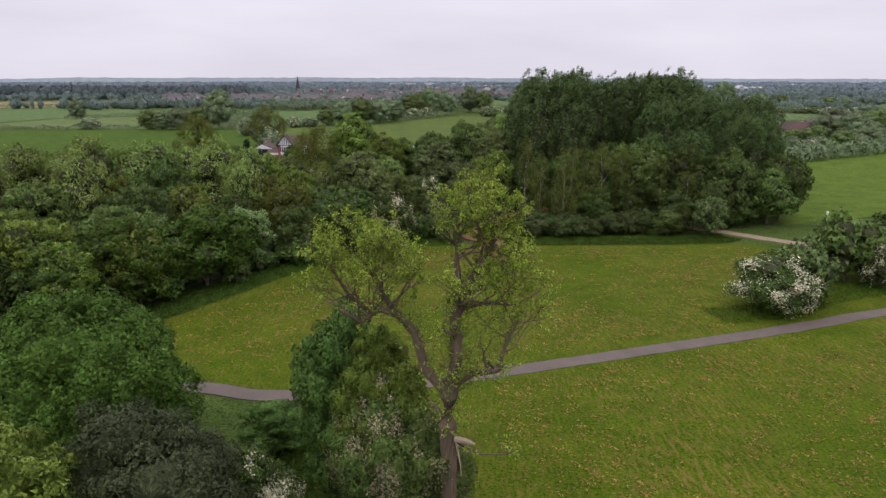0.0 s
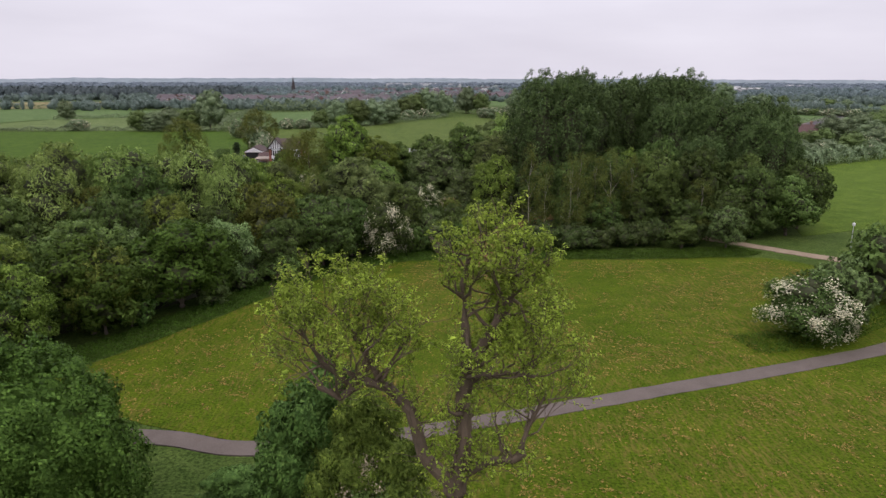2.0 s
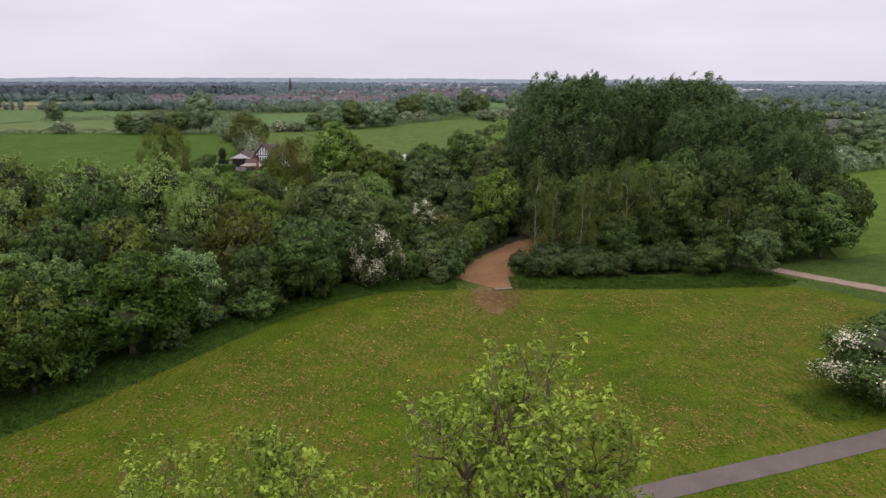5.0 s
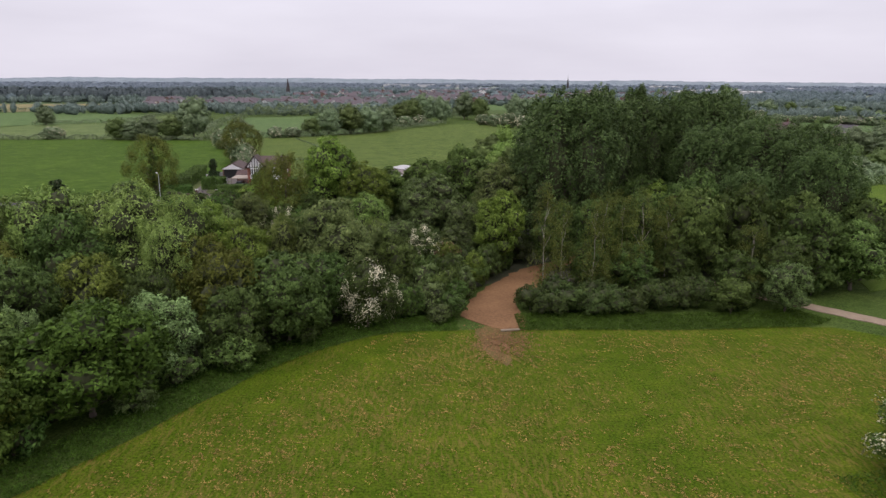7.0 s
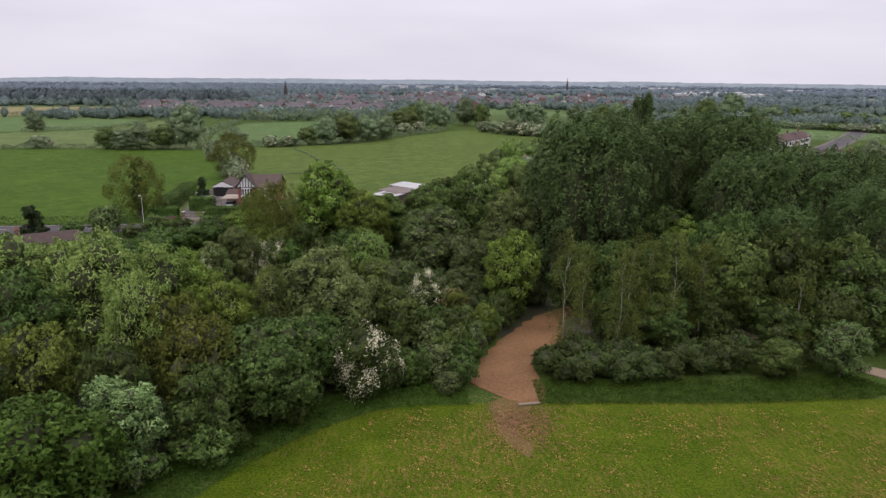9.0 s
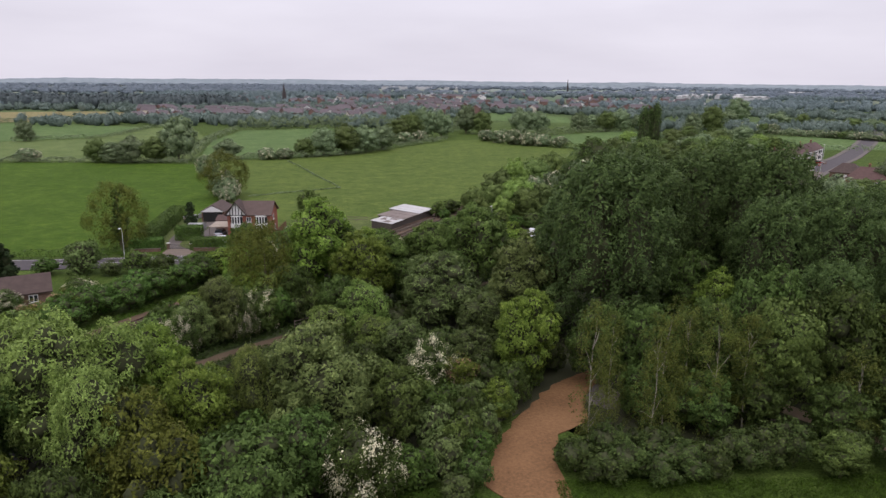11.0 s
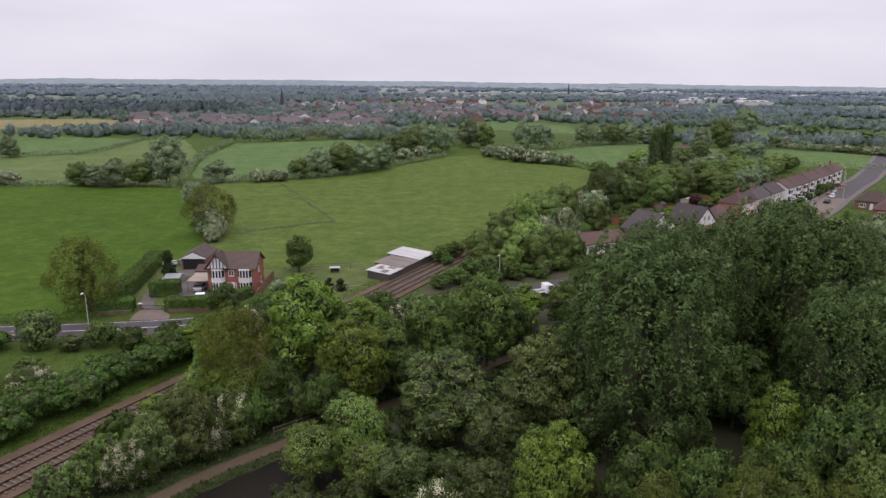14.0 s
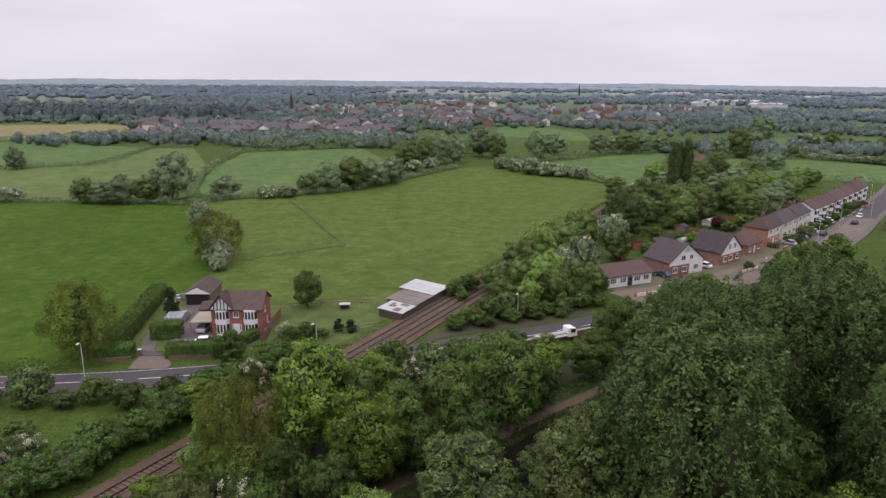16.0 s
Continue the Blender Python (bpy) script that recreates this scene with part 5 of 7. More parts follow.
main_limb([(0.4, 0.1, 13.4), (0.3, 0.2, 14.8), (0.2, 0.2, 16.2), (0.5, 0.2, 17.6)], [0.19, 0.15, 0.1, 0.05], 13, 2.0, (0.0, 0, 0.3))
main_limb([(0.5, 0, 12.9), (1.6, -0.3, 13.3), (2.7, -0.4, 13.2)], [0.13, 0.09, 0.05], 9, 2.0, (0.4, 0, 0.1))
main_limb([(0.2, 0, 9.3), (1.0, -0.2, 9.9), (2.0, -0.3, 10.1), (2.4, -0.3, 10.3)], [0.2, 0.17, 0.15, 0.13], 3, 1.8, (0.4, 0, 0.5), 0.5)
main_limb([(2.1, -0.3, 10.2), (2.5, -0.2, 11.3), (3.0, -0.2, 12.4)], [0.09, 0.07, 0.04], 8, 1.9, (0.2, 0, 0.4))
tube(hero_bm, [(0.3, 0, 6.4), (1.4, -0.4, 6.0), (2.6, -0.6, 6.1), (3.4, -0.6, 6.3)], [0.07, 0.05, 0.035, 0.015], 5)
# young shoots all along the trunk and the thick limbs
for line, count in (([(0, 0, 6.8), (-0.1, 0.05, 7.4), (0.05, 0, 9.4)], 60), ([(-0.15, 0, 9.0), (-1.1, 0, 10.0), (-1.6, 0.1, 11.9), (-3.0, -0.1, 12.8), (-4.2, -0.3, 12.6)], 120),
                    ([(0.15, 0, 9.2), (0.3, 0, 10.8), (0.3, 0.1, 12.6), (0.6, 0.1, 13.8)], 170), ([(0.3, 0, 9.4), (1.0, -0.2, 9.9), (2.3, -0.3, 10.3)], 60), ([(0.5, 0.1, 6.2), (1.4, -0.4, 6.0), (3.2, -0.6, 6.2)], 16)):
    V = [Vector(q) for q in line]
    for _ in range(count):
        x = hero_rng.random() * (len(V) - 1)
        i = min(int(x), len(V) - 2)
        side = Vector((hero_rng.gauss(0, 1), hero_rng.gauss(0, 1), hero_rng.gauss(0.5, 0.5))).normalized()
        limb(V[i].lerp(V[i + 1], x - i) + side * 0.12, side, hero_rng.uniform(0.4, 1.35), 0.02, 3, True)
part("trunk", hero_bm, BARK_HERO, HERO)
bm = bmesh.new()
tube(bm, [(0.25, -0.3, 6.7), (0.75, -0.5, 6.72), (1.15, -0.6, 6.6)], [0.16, 0.12, 0.05], 7)
tube(bm, [(0.3, -0.3, 6.5), (0.5, -0.6, 5.6), (0.55, -0.65, 5.0)], [0.05, 0.035, 0.02], 5)
part("broken_stub", bm, speckled("bare_wood", (0.26, 0.2, 0.14), (0.42, 0.34, 0.25)), HERO, "torn pale stub of a broken branch")
rng = np.random.default_rng(5)
T_ = np.array([t[0] for t in tips])
D_ = np.array([t[1] for t in tips])
full = np.array([t[2] for t in tips]) * np.clip((T_[:, 2] - 10.0) / 5.0, 0.6, 1.15)
rep = rng.poisson(7.6 * full * rng.uniform(0.3, 1.7, len(full)))
k_ = np.repeat(np.arange(len(T_)), rep)
away = unit(rng.normal(size=(len(k_), 3)) + D_[k_] * 0.8 + np.array([0, 0, 0.3]))
p_ = T_[k_] + away * rng.uniform(0.02, 0.19, (len(k_), 1))
face = unit(away * 0.6 + rng.normal(size=(len(k_), 3)) * 0.5 + np.array([0, 0, 0.7]))
crown = sprays("crown", p_, face, 0.13 * rng.uniform(0.6, 1.4, len(k_)), rng, 0.45, 0.3, True, shade=away * 0.5 + face * 0.6 + np.array([0, 0, 0.2]))
crown.materials.append(LEAF["spring"])
new("crown", crown).parent = HERO

# ---- shrubs close to the old tree ----
N_ = {
    "maple": proto(51, 9.6, 6.2, 0.2, "round", 24, 74000, 0.17, "maple", clump=0.62, clumps=260, core=0.62, fill=0.4, loose=0.6, tall=1.25, tip=0.45, rise=0.5, shade_core=False),
    "darkbush": proto(52, 11.5, 4.4, 0.5, "round", 18, 64000, 0.16, "elder", clump=0.46, clumps=230, core=0.62, aspect=0.34, fill=0.4, loose=0.5, tall=0.7, shade_core=False),
    "brightbush": proto(53, 12, 4.2, 0.5, "round", 16, 56000, 0.16, "bright", clump=0.46, clumps=230, core=0.6, fill=0.4, loose=0.5, shade_core=False),
    "holly": proto(54, 10, 3.2, 0.1, "round", 16, 46000, 0.13, "hedge", clump=0.4, clumps=230, core=0.66, fill=0.4, shade_core=False),
    "ivyhaw": proto(55, 8.4, 3.3, 0.1, "round", 16, 46000, 0.12, "sycamore", clump=0.4, clumps=250, core=0.64, blossom=0.28, blossom_leaf="cream", droop=0.8, fill=0.4, shade_core=False),
    "mayblossom": proto(56, 7.4, 2.6, 0.1, "round", 13, 30000, 0.12, "dark", clump=0.38, clumps=200, core=0.64, blossom=0.5, droop=0.5, fill=0.4, shade_core=False),
}
plant("field_maple", N_["maple"], -20.5, 36, 9.6, 6.4, "broad green field maple beside the footpath", "tree")
plant("field_maple", N_["maple"], -33, 38, 9, 6, "broad green field maple beside the footpath", "tree", "", 100)
plant("elder_bush", N_["darkbush"], -10.8, 22.4, 11.3, 4.3, "dull dark grey-green elder bush", "shrub")
plant("hazel_bush", N_["brightbush"], -15, 19, 11.8, 4.2, "fresh bright green hazel bush", "shrub")
plant("hazel_bush", N_["brightbush"], -8.8, 17.6, 8.6, 2.8, "fresh bright green hazel bush", "shrub", "", 60)
plant("may_bush", N_["mayblossom"], -8.5, 25.8, 7.2, 2.7, "hawthorn bush with white may blossom", "shrub")
plant("holly_bush", N_["holly"], -5.4, 33.4, 11.4, 2.9, "glossy dark green holly bush under the old ash", "shrub")
plant("hawthorn_bush", N_["ivyhaw"], -3.0, 30.8, 8.8, 2.9, "olive-green hawthorn with fading blossom at the old ash", "shrub")
plant("hawthorn_bush", N_["ivyhaw"], -1.2, 29.8, 7.4, 2.8, "olive-green hawthorn with fading blossom at the old ash", "shrub", "", 140)
plant("hazel_bush", N_["brightbush"], -3.6, 32.2, 10.6, 2.5, "fresh green hazel bush under the old ash", "shrub", "", 200)
plant("hazel_bush", N_["brightbush"], -2.9, 31.2, 10.8, 2.5, "fresh green hazel bush under the old ash", "shrub", "", 20)
plant("holly_bush", N_["holly"], -10.5, 38, 3.6, 2.2, "low dark green bush beside the footpath", "shrub", "", 30)
plant("hawthorn_bush", N_["brightbush"], -9.4, 29.2, 5.4, 1.9, "low fresh green hawthorn in the long grass", "shrub", "", 70)


# ---- long grass along the wood's edge ----
def tufts(name, line, left, right, count, hgt, seed, label, leaf="grass"):
    rng = np.random.default_rng(seed)
    L = np.array([(p.x, p.y) for p in line])
    i = rng.integers(0, len(L) - 1, count)
    f = rng.random(count)[:, None]
    d = L[i + 1] - L[i]
    d /= np.linalg.norm(d, axis=1, keepdims=True)
    off = rng.uniform(left, right, count)[:, None]
    xy = L[i] * (1 - f) + L[i + 1] * f + np.c_[d[:, 1], -d[:, 0]] * off
    z = hgt * rng.uniform(0.25, 0.75, count)
    c = np.c_[xy, z]
    nrm = rng.normal(size=(count, 3)) * np.array([1, 1, 0.3]) + np.array([0, 0, 0.7])
    me = sprays(name, c, nrm, hgt * rng.uniform(0.5, 1.1, count), rng, 0.22)
    me.materials.append(LEAF[leaf])
    return tagged(new(name, me), label, "grass", "", "stuff")


EDGE = smooth_line([(-35, 52), (-31.2, 57.6), (-27.5, 62.4), (-24.2, 67.9), (-20.1, 75.5), (-16, 82.3), (-11.7, 87.5), (-6.6, 91.8), (-2, 92.8), (2.2, 93.1)], 1.0)
tufts("long_grass", EDGE, -3.8, 0.5, 22000, 0.36, 61, "long dark green grass along the wood")
EDGE2 = smooth_line([(8.6, 93.3), (16, 93.4), (25.5, 93.5), (34, 94), (40, 94.8), (43, 96.5)], 1.0)
tufts("long_grass", EDGE2, -4.6, 0.5, 20000, 0.36, 62, "long dark green grass before the scrub")
EDGE3 = smooth_line([(-11.5, 44.6), (-6, 45.4), (-1, 40), (1.5, 32), (2.4, 22)], 1.0)
tufts("long_grass", EDGE3, 0.0, 10.0, 20400, 0.4, 63, "long green grass under the old ash")
BUSHEDGE = smooth_line([(27, 61.5), (31, 62.4), (36, 64), (42, 68), (50, 71)], 1.0)
tufts("long_grass", BUSHEDGE, -4.2, 0.2, 6000, 0.35, 64, "long green grass round the hawthorn")
tufts("canal_bank_grass", TOW, 1.0, 2.8, 10200, 0.55, 65, "rank green grass on the canal bank", "bank")
tufts("canal_bank_grass", TOW, -4.5, -0.9, 11900, 0.6, 66, "rank green grass beside the towpath", "bank")
tufts("railway_grass", RL[6:40], -4.2, -1.7, 10200, 0.5, 67, "dry grass along the ballast")


# ---- field hedges ----
def hedge(name, pts, width, height, count, size, leaf, label, seed, square=False):
    """A hedge along a line: leaves on its sides and top, clipped square or left shaggy."""
    rng = np.random.default_rng(seed)
    line = smooth_line(pts, 2.0) if not square else [Vector((p[0], p[1], 0)) for p in pts]
    L = np.array([(p.x, p.y) for p in line])
    seg = np.linalg.norm(L[1:] - L[:-1], axis=1)
    i = rng.choice(len(seg), count, p=seg / seg.sum())
    f = rng.random(count)
    d = (L[i + 1] - L[i]) / seg[i][:, None]
    side = np.c_[d[:, 1], -d[:, 0]]
    a = rng.uniform(0, math.pi, count)
    wob = 1.0 if square else 1 + 0.35 * np.sin((i + f) * 1.3 + seed) * np.sin((i + f) * 0.47)
    if square:
        face = rng.random(count)
        u = np.where(face < 0.5, np.where(face < 0.25, -1, 1), rng.uniform(-1, 1, count))
        z = np.where(face < 0.5, rng.random(count), 1.0)
        n2, nz = np.where(face < 0.5, u, 0), np.where(face < 0.5, 0.2, 1.0)
    else:
        u, z = np.cos(a), np.sin(a) ** 0.6
        n2, nz = u, np.sin(a)
    xy = L[i] * (1 - f[:, None]) + L[i + 1] * f[:, None] + side * (u * wob * width / 2 + rng.normal(size=count) * 0.04 * width)[:, None]
    c = np.c_[xy, np.maximum(0.05, z * height * wob + rng.normal(size=count) * 0.04 * height)]
    nrm = np.c_[side * n2[:, None], nz] + rng.normal(size=(count, 3)) * 0.4
    me = sprays(name, c, nrm, size * rng.uniform(0.6, 1.4, count), rng, 0.7)
    me.materials.append(LEAF[leaf])
    return tagged(new(name, me), label, "hedge")


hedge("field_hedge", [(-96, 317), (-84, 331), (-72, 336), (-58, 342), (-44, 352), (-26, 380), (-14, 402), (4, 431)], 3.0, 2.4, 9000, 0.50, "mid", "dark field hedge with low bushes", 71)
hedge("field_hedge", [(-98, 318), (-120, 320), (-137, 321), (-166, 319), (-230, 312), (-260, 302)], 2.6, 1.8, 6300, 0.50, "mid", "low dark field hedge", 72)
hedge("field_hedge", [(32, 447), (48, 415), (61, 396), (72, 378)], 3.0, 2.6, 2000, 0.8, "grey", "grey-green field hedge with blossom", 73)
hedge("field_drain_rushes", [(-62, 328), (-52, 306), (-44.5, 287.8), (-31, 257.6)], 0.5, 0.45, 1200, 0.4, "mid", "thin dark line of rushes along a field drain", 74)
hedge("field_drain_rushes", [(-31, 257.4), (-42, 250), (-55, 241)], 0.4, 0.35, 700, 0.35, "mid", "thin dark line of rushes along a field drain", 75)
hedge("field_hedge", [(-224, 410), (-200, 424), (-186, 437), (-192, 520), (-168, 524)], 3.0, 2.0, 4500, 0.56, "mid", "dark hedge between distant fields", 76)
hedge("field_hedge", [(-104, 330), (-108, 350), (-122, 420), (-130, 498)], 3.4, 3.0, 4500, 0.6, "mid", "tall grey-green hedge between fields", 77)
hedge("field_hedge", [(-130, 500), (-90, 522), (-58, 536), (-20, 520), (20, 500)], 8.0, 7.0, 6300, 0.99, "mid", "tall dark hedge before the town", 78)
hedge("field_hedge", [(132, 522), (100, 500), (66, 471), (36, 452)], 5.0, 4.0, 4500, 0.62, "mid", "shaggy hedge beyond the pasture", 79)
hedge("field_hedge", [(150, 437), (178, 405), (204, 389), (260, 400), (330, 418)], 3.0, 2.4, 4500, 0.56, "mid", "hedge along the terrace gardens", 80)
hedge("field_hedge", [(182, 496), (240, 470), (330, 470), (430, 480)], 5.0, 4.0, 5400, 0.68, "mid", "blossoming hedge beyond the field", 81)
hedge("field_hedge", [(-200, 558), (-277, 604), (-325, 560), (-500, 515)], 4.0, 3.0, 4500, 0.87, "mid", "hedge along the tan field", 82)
hedge("roadside_hedge", [(-250, 148), (-160, 160), (-100, 168.6), (-78, 171), (-66, 172.9), (-58.5, 174.6)], 2.2, 1.5, 6500, 0.35, "hedge", "low green roadside hedge", 83)
hedge("sports_field_hedge", [(66, 146), (74, 160), (95, 188), (141, 218), (165, 236), (230, 236)], 5.0, 4.0, 15000, 0.55, "mid", "tall hedge with blossom behind the sports field", 84)

# clipped hedges of the detached house
hedge("clipped_hedge", [(-49.6, 178.2), (-41.5, 178.9)], 2.4, 2.2, 13000, 0.2, "hedge", "square-clipped green garden hedge", 85, True)
hedge("clipped_hedge", [(-55.6, 186.6), (-50.4, 187.2)], 2.8, 2.7, 11000, 0.2, "hedge", "square-clipped dark garden hedge", 86, True)
hedge("clipped_hedge", [(-61, 177.2), (-55.2, 178.2)], 2.8, 2.1, 10000, 0.22, "hedge", "square-clipped garden hedge at the drive", 87, True)
hedge("clipped_hedge", [(-59.6, 180), (-61.5, 194), (-64, 211)], 3.0, 2.7, 17000, 0.27, "hedge", "long clipped hedge beside the pasture", 88, True)
hedge("clipped_hedge", [(-38.5, 183.5), (-37, 187)], 1.6, 1.8, 4000, 0.22, "hedge", "clipped hedge beside the front garden", 89, True)


# ---- far woods and the distance ----
def far_trees(name, spots, per, leaf, label, seed):
    """Many small far trees as one mass of foliage."""
    rng = np.random.default_rng(seed)
    S = np.array(spots)
    r = S[:, 2]
    mass = domes(np.c_[S[:, 0], S[:, 1], S[:, 3] * 0.42, r, r * 0.9, S[:, 3] * 0.55], 0.92, rng, 6, 3)
    k = np.repeat(np.arange(len(S)), per)
    d = rng.normal(size=(len(k), 3))
    d /= np.linalg.norm(d, axis=1, keepdims=True)
    d[:, 2] = np.abs(d[:, 2])
    c = np.c_[S[k, 0] + d[:, 0] * r[k], S[k, 1] + d[:, 1] * r[k] * 0.9, S[k, 3] * (0.42 + 0.58 * d[:, 2])]
    me = sprays(name, c, d + rng.normal(size=d.shape) * 0.3 + np.array([0, 0, 0.3]), r[k] * rng.uniform(0.2, 0.5, len(k)), rng, 0.9, core=mass)
    me.materials.append(LEAF[leaf])
    return tagged(new(name, me), label, "woods", "", "stuff")


FIELD_AREAS = [(323, 627, 34), (290, 640, 26), (452, 829, 50), (226, 589, 30), (346, 602, 36), (62, 696, 30), (115, 703, 36), (-225, 470, 60), (-170, 470, 70), (-80, 440, 62), (-60, 480, 52), (-400, 640, 100), (-300, 620, 60), (-480, 600, 90), (90, 460, 45), (82, 680, 60), (240, 440, 60), (330, 450, 60), (-320, 450, 90), (260, 620, 40), (330, 640, 50), (420, 560, 60)]
TOWN_AREAS = [(-190, 602, 26, 8), (-150, 634, 24, 9), (-106, 640, 28, 10), (-70, 632, 24, 8), (-226, 584, 16, 4), (110, 800, 50, 10), (20, 760, 40, 9), (-250, 690, 34, 9), (-212, 685, 26, 9), (-160, 668, 30, 11), (-118, 742, 40, 11), (-76, 730, 32, 11), (44, 830, 60, 10), (190, 850, 70, 9), (-60, 985, 150, 38), (130, 1020, 150, 30), (320, 1080, 160, 18), (-300, 930, 140, 12), (-150, 1180, 220, 30), (200, 1330, 260, 26), (-10, 860, 60, 14)]
far_rng = random.Random(9)


def scatter(count, d0, d1, a0, a1, r0, r1, h0, h1, clump=0.006):
    out = []
    while len(out) < count:
        a = radians(far_rng.uniform(a0, a1))
        d = math.sqrt(far_rng.uniform(d0 * d0, d1 * d1))
        x, y = d * math.sin(a), d * math.cos(a)
        if noise.noise(Vector((x * clump, y * clump, 3.3))) < far_rng.uniform(-0.3, 0.16):
            continue
        if far_rng.random() < 0.5 and any((x - u) ** 2 + (y - v) ** 2 < (0.75 * w) ** 2 for u, v, w, _ in TOWN_AREAS):
            continue
        if any((x - u) ** 2 + (y - v) ** 2 < w * w for u, v, w in FIELD_AREAS):
            continue
        r = far_rng.uniform(r0, r1)
        out.append((x, y, r, far_rng.uniform(h0, h1)))
    return out


far_trees("far_woods", scatter(1700, 530, 900, -42, 42, 1.8, 5.6, 3.5, 9), 44, "far", "hazy grey-green trees and hedges before the town", 91)
far_trees("far_woods", scatter(2600, 880, 1600, -42, 42, 3, 8, 5, 12, 0.003), 14, "farther", "hazy grey-green trees among distant houses", 92)
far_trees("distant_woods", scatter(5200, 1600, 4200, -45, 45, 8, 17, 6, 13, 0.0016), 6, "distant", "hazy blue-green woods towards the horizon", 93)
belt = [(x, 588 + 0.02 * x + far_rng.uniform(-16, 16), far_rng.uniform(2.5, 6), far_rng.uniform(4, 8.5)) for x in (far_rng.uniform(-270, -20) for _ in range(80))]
far_trees("far_woods", belt, 60, "far", "hazy grey-green trees before the nearest town houses", 95)
dark_wood = [(far_rng.uniform(-760, -230), 0, far_rng.uniform(5, 8), far_rng.uniform(12, 17)) for _ in range(560)]
dark_wood = [(x, 800 + far_rng.uniform(0, 90) + (x + 250) * 0.05, r, h) for x, _, r, h in dark_wood]
far_trees("dark_plantation", dark_wood, 26, "plantation", "hazy dark belt of plantation woodland", 94)

# ---- grass clippings left on the meadow ----
rng = np.random.default_rng(31)
cx, cy = rng.uniform(-32, 62, 60000), rng.uniform(0, 93, 60000)
row = np.sin((cx * 0.8 - cy * 0.56 + 2.0 * np.sin(cy * 0.07)) * 2.0 + 0.5 * np.sin(cx * 0.3))
patch = np.sin(cx * 0.21 + 1.0) * np.sin(cy * 0.17 + cx * 0.05) + 0.6 * np.sin(cx * 0.53 + cy * 0.4)
ok = (row * 0.8 + patch * 0.8 + rng.normal(size=len(cx)) * 0.9 > 0.4) & (cx > -30 + np.clip(cy - 57, 0, 60) * 0.72) & (cy < 92)
ok &= ~((np.abs(cy - (49.0 + 0.36 * cx)) < 2.2)) & ((cx > 4) | (cy > 50)) & ((cy < 70) | (cx < 44))
ok &= (cx - 36) ** 2 + (cy - 67) ** 2 > 81
cx, cy = np.r_[cx[ok][:16500], rng.normal(4.6, 1.8, 500)], np.r_[cy[ok][:16500], rng.normal(24.5, 2.6, 500)]
wisp = np.repeat(np.arange(len(cx)), rng.integers(2, 9, len(cx)))
turn_ = rng.uniform(-0.5, 0.5, len(cx))[wisp] - 0.6
along, across = rng.normal(size=len(wisp)) * 0.2, rng.normal(size=len(wisp)) * 0.08
cx, cy = cx[wisp] + along * np.cos(turn_) - across * np.sin(turn_), cy[wisp] + along * np.sin(turn_) + across * np.cos(turn_)
k = len(cx)
nrm = rng.normal(size=(k, 3)) * 0.3 + np.array([0, 0, 1.0])
clip = sprays("grass_clippings", np.c_[cx, cy, np.full(k, 0.03)], nrm, 0.08 + 0.2 * rng.random(k) ** 1.6, rng, 0.5, 0.15)
clip.materials.append(leaf_mat("dry_clippings", (0.13, 0.104, 0.026), (0.27, 0.182, 0.056), 0.1, 0.01))
tagged(new("grass_clippings", clip), "dry yellow-brown grass clippings strewn over the meadow", "grass", "", "stuff")

chip_x, chip_y = rng.normal(6.4, 1.5, 2600), rng.normal(89.5, 2.4, 2600)
chips = sprays("wood_chips", np.c_[chip_x, chip_y, np.full(2600, 0.04)], rng.normal(size=(2600, 3)) * 0.3 + np.array([0, 0, 1.0]), rng.uniform(0.08, 0.3, 2600), rng, 0.6, 0.15)
chips.materials.append(EARTH)
tagged(new("wood_chips", chips), "orange-brown wood chips strewn over the turf", "wood chips", "", "stuff")



# ---- buildings ----
def gable_roof(bm, x0, x1, y0, y1, eaves, ridge, over=0.35, along="x", thick=0.16, hip0=0.0, hip1=0.0):
    """A roof of two slopes with thickness; hip0 and hip1 pull in the ends of its ridge."""
    x0, x1, y0, y1 = x0 - over, x1 + over, y0 - over, y1 + over
    if along == "x":
        ym = (y0 + y1) / 2
        c = [(x0, y0), (x1, y0), (x1, y1), (x0, y1)]
        r0, r1 = (x0 + hip0, ym), (x1 - hip1, ym)
    else:
        xm = (x0 + x1) / 2
        c = [(x1, y0), (x1, y1), (x0, y1), (x0, y0)]
        r0, r1 = (xm, y0 + hip0), (xm, y1 - hip1)
    top = [bm.verts.new((*p, eaves)) for p in c] + [bm.verts.new((*r0, ridge)), bm.verts.new((*r1, ridge))]
    low = [bm.verts.new((*p, eaves - thick)) for p in c] + [bm.verts.new((*r0, ridge - thick * 1.3)), bm.verts.new((*r1, ridge - thick * 1.3))]
    for v, flip in ((top, False), (low, True)):
        for f in ((0, 1, 5, 4), (2, 3, 4, 5), (1, 2, 5), (3, 0, 4)):
            q = [v[i] for i in f]
            if len(f) == 3 and not (hip1 if f[0] == 1 else hip0):
                continue
            bm.faces.new(q[::-1] if flip else q)
    for i in range(4):
        j = (i + 1) % 4
        if i in (0, 2) or (i == 1 and hip1) or (i == 3 and hip0):
            bm.faces.new((top[j], top[i], low[i], low[j]))
    for i, j, k, h in ((1, 2, 5, hip1), (3, 0, 4, hip0)):
        if not h:
            for a, b in ((i, k), (k, j)):
                bm.faces.new((top[a], top[b], low[b], low[a]))


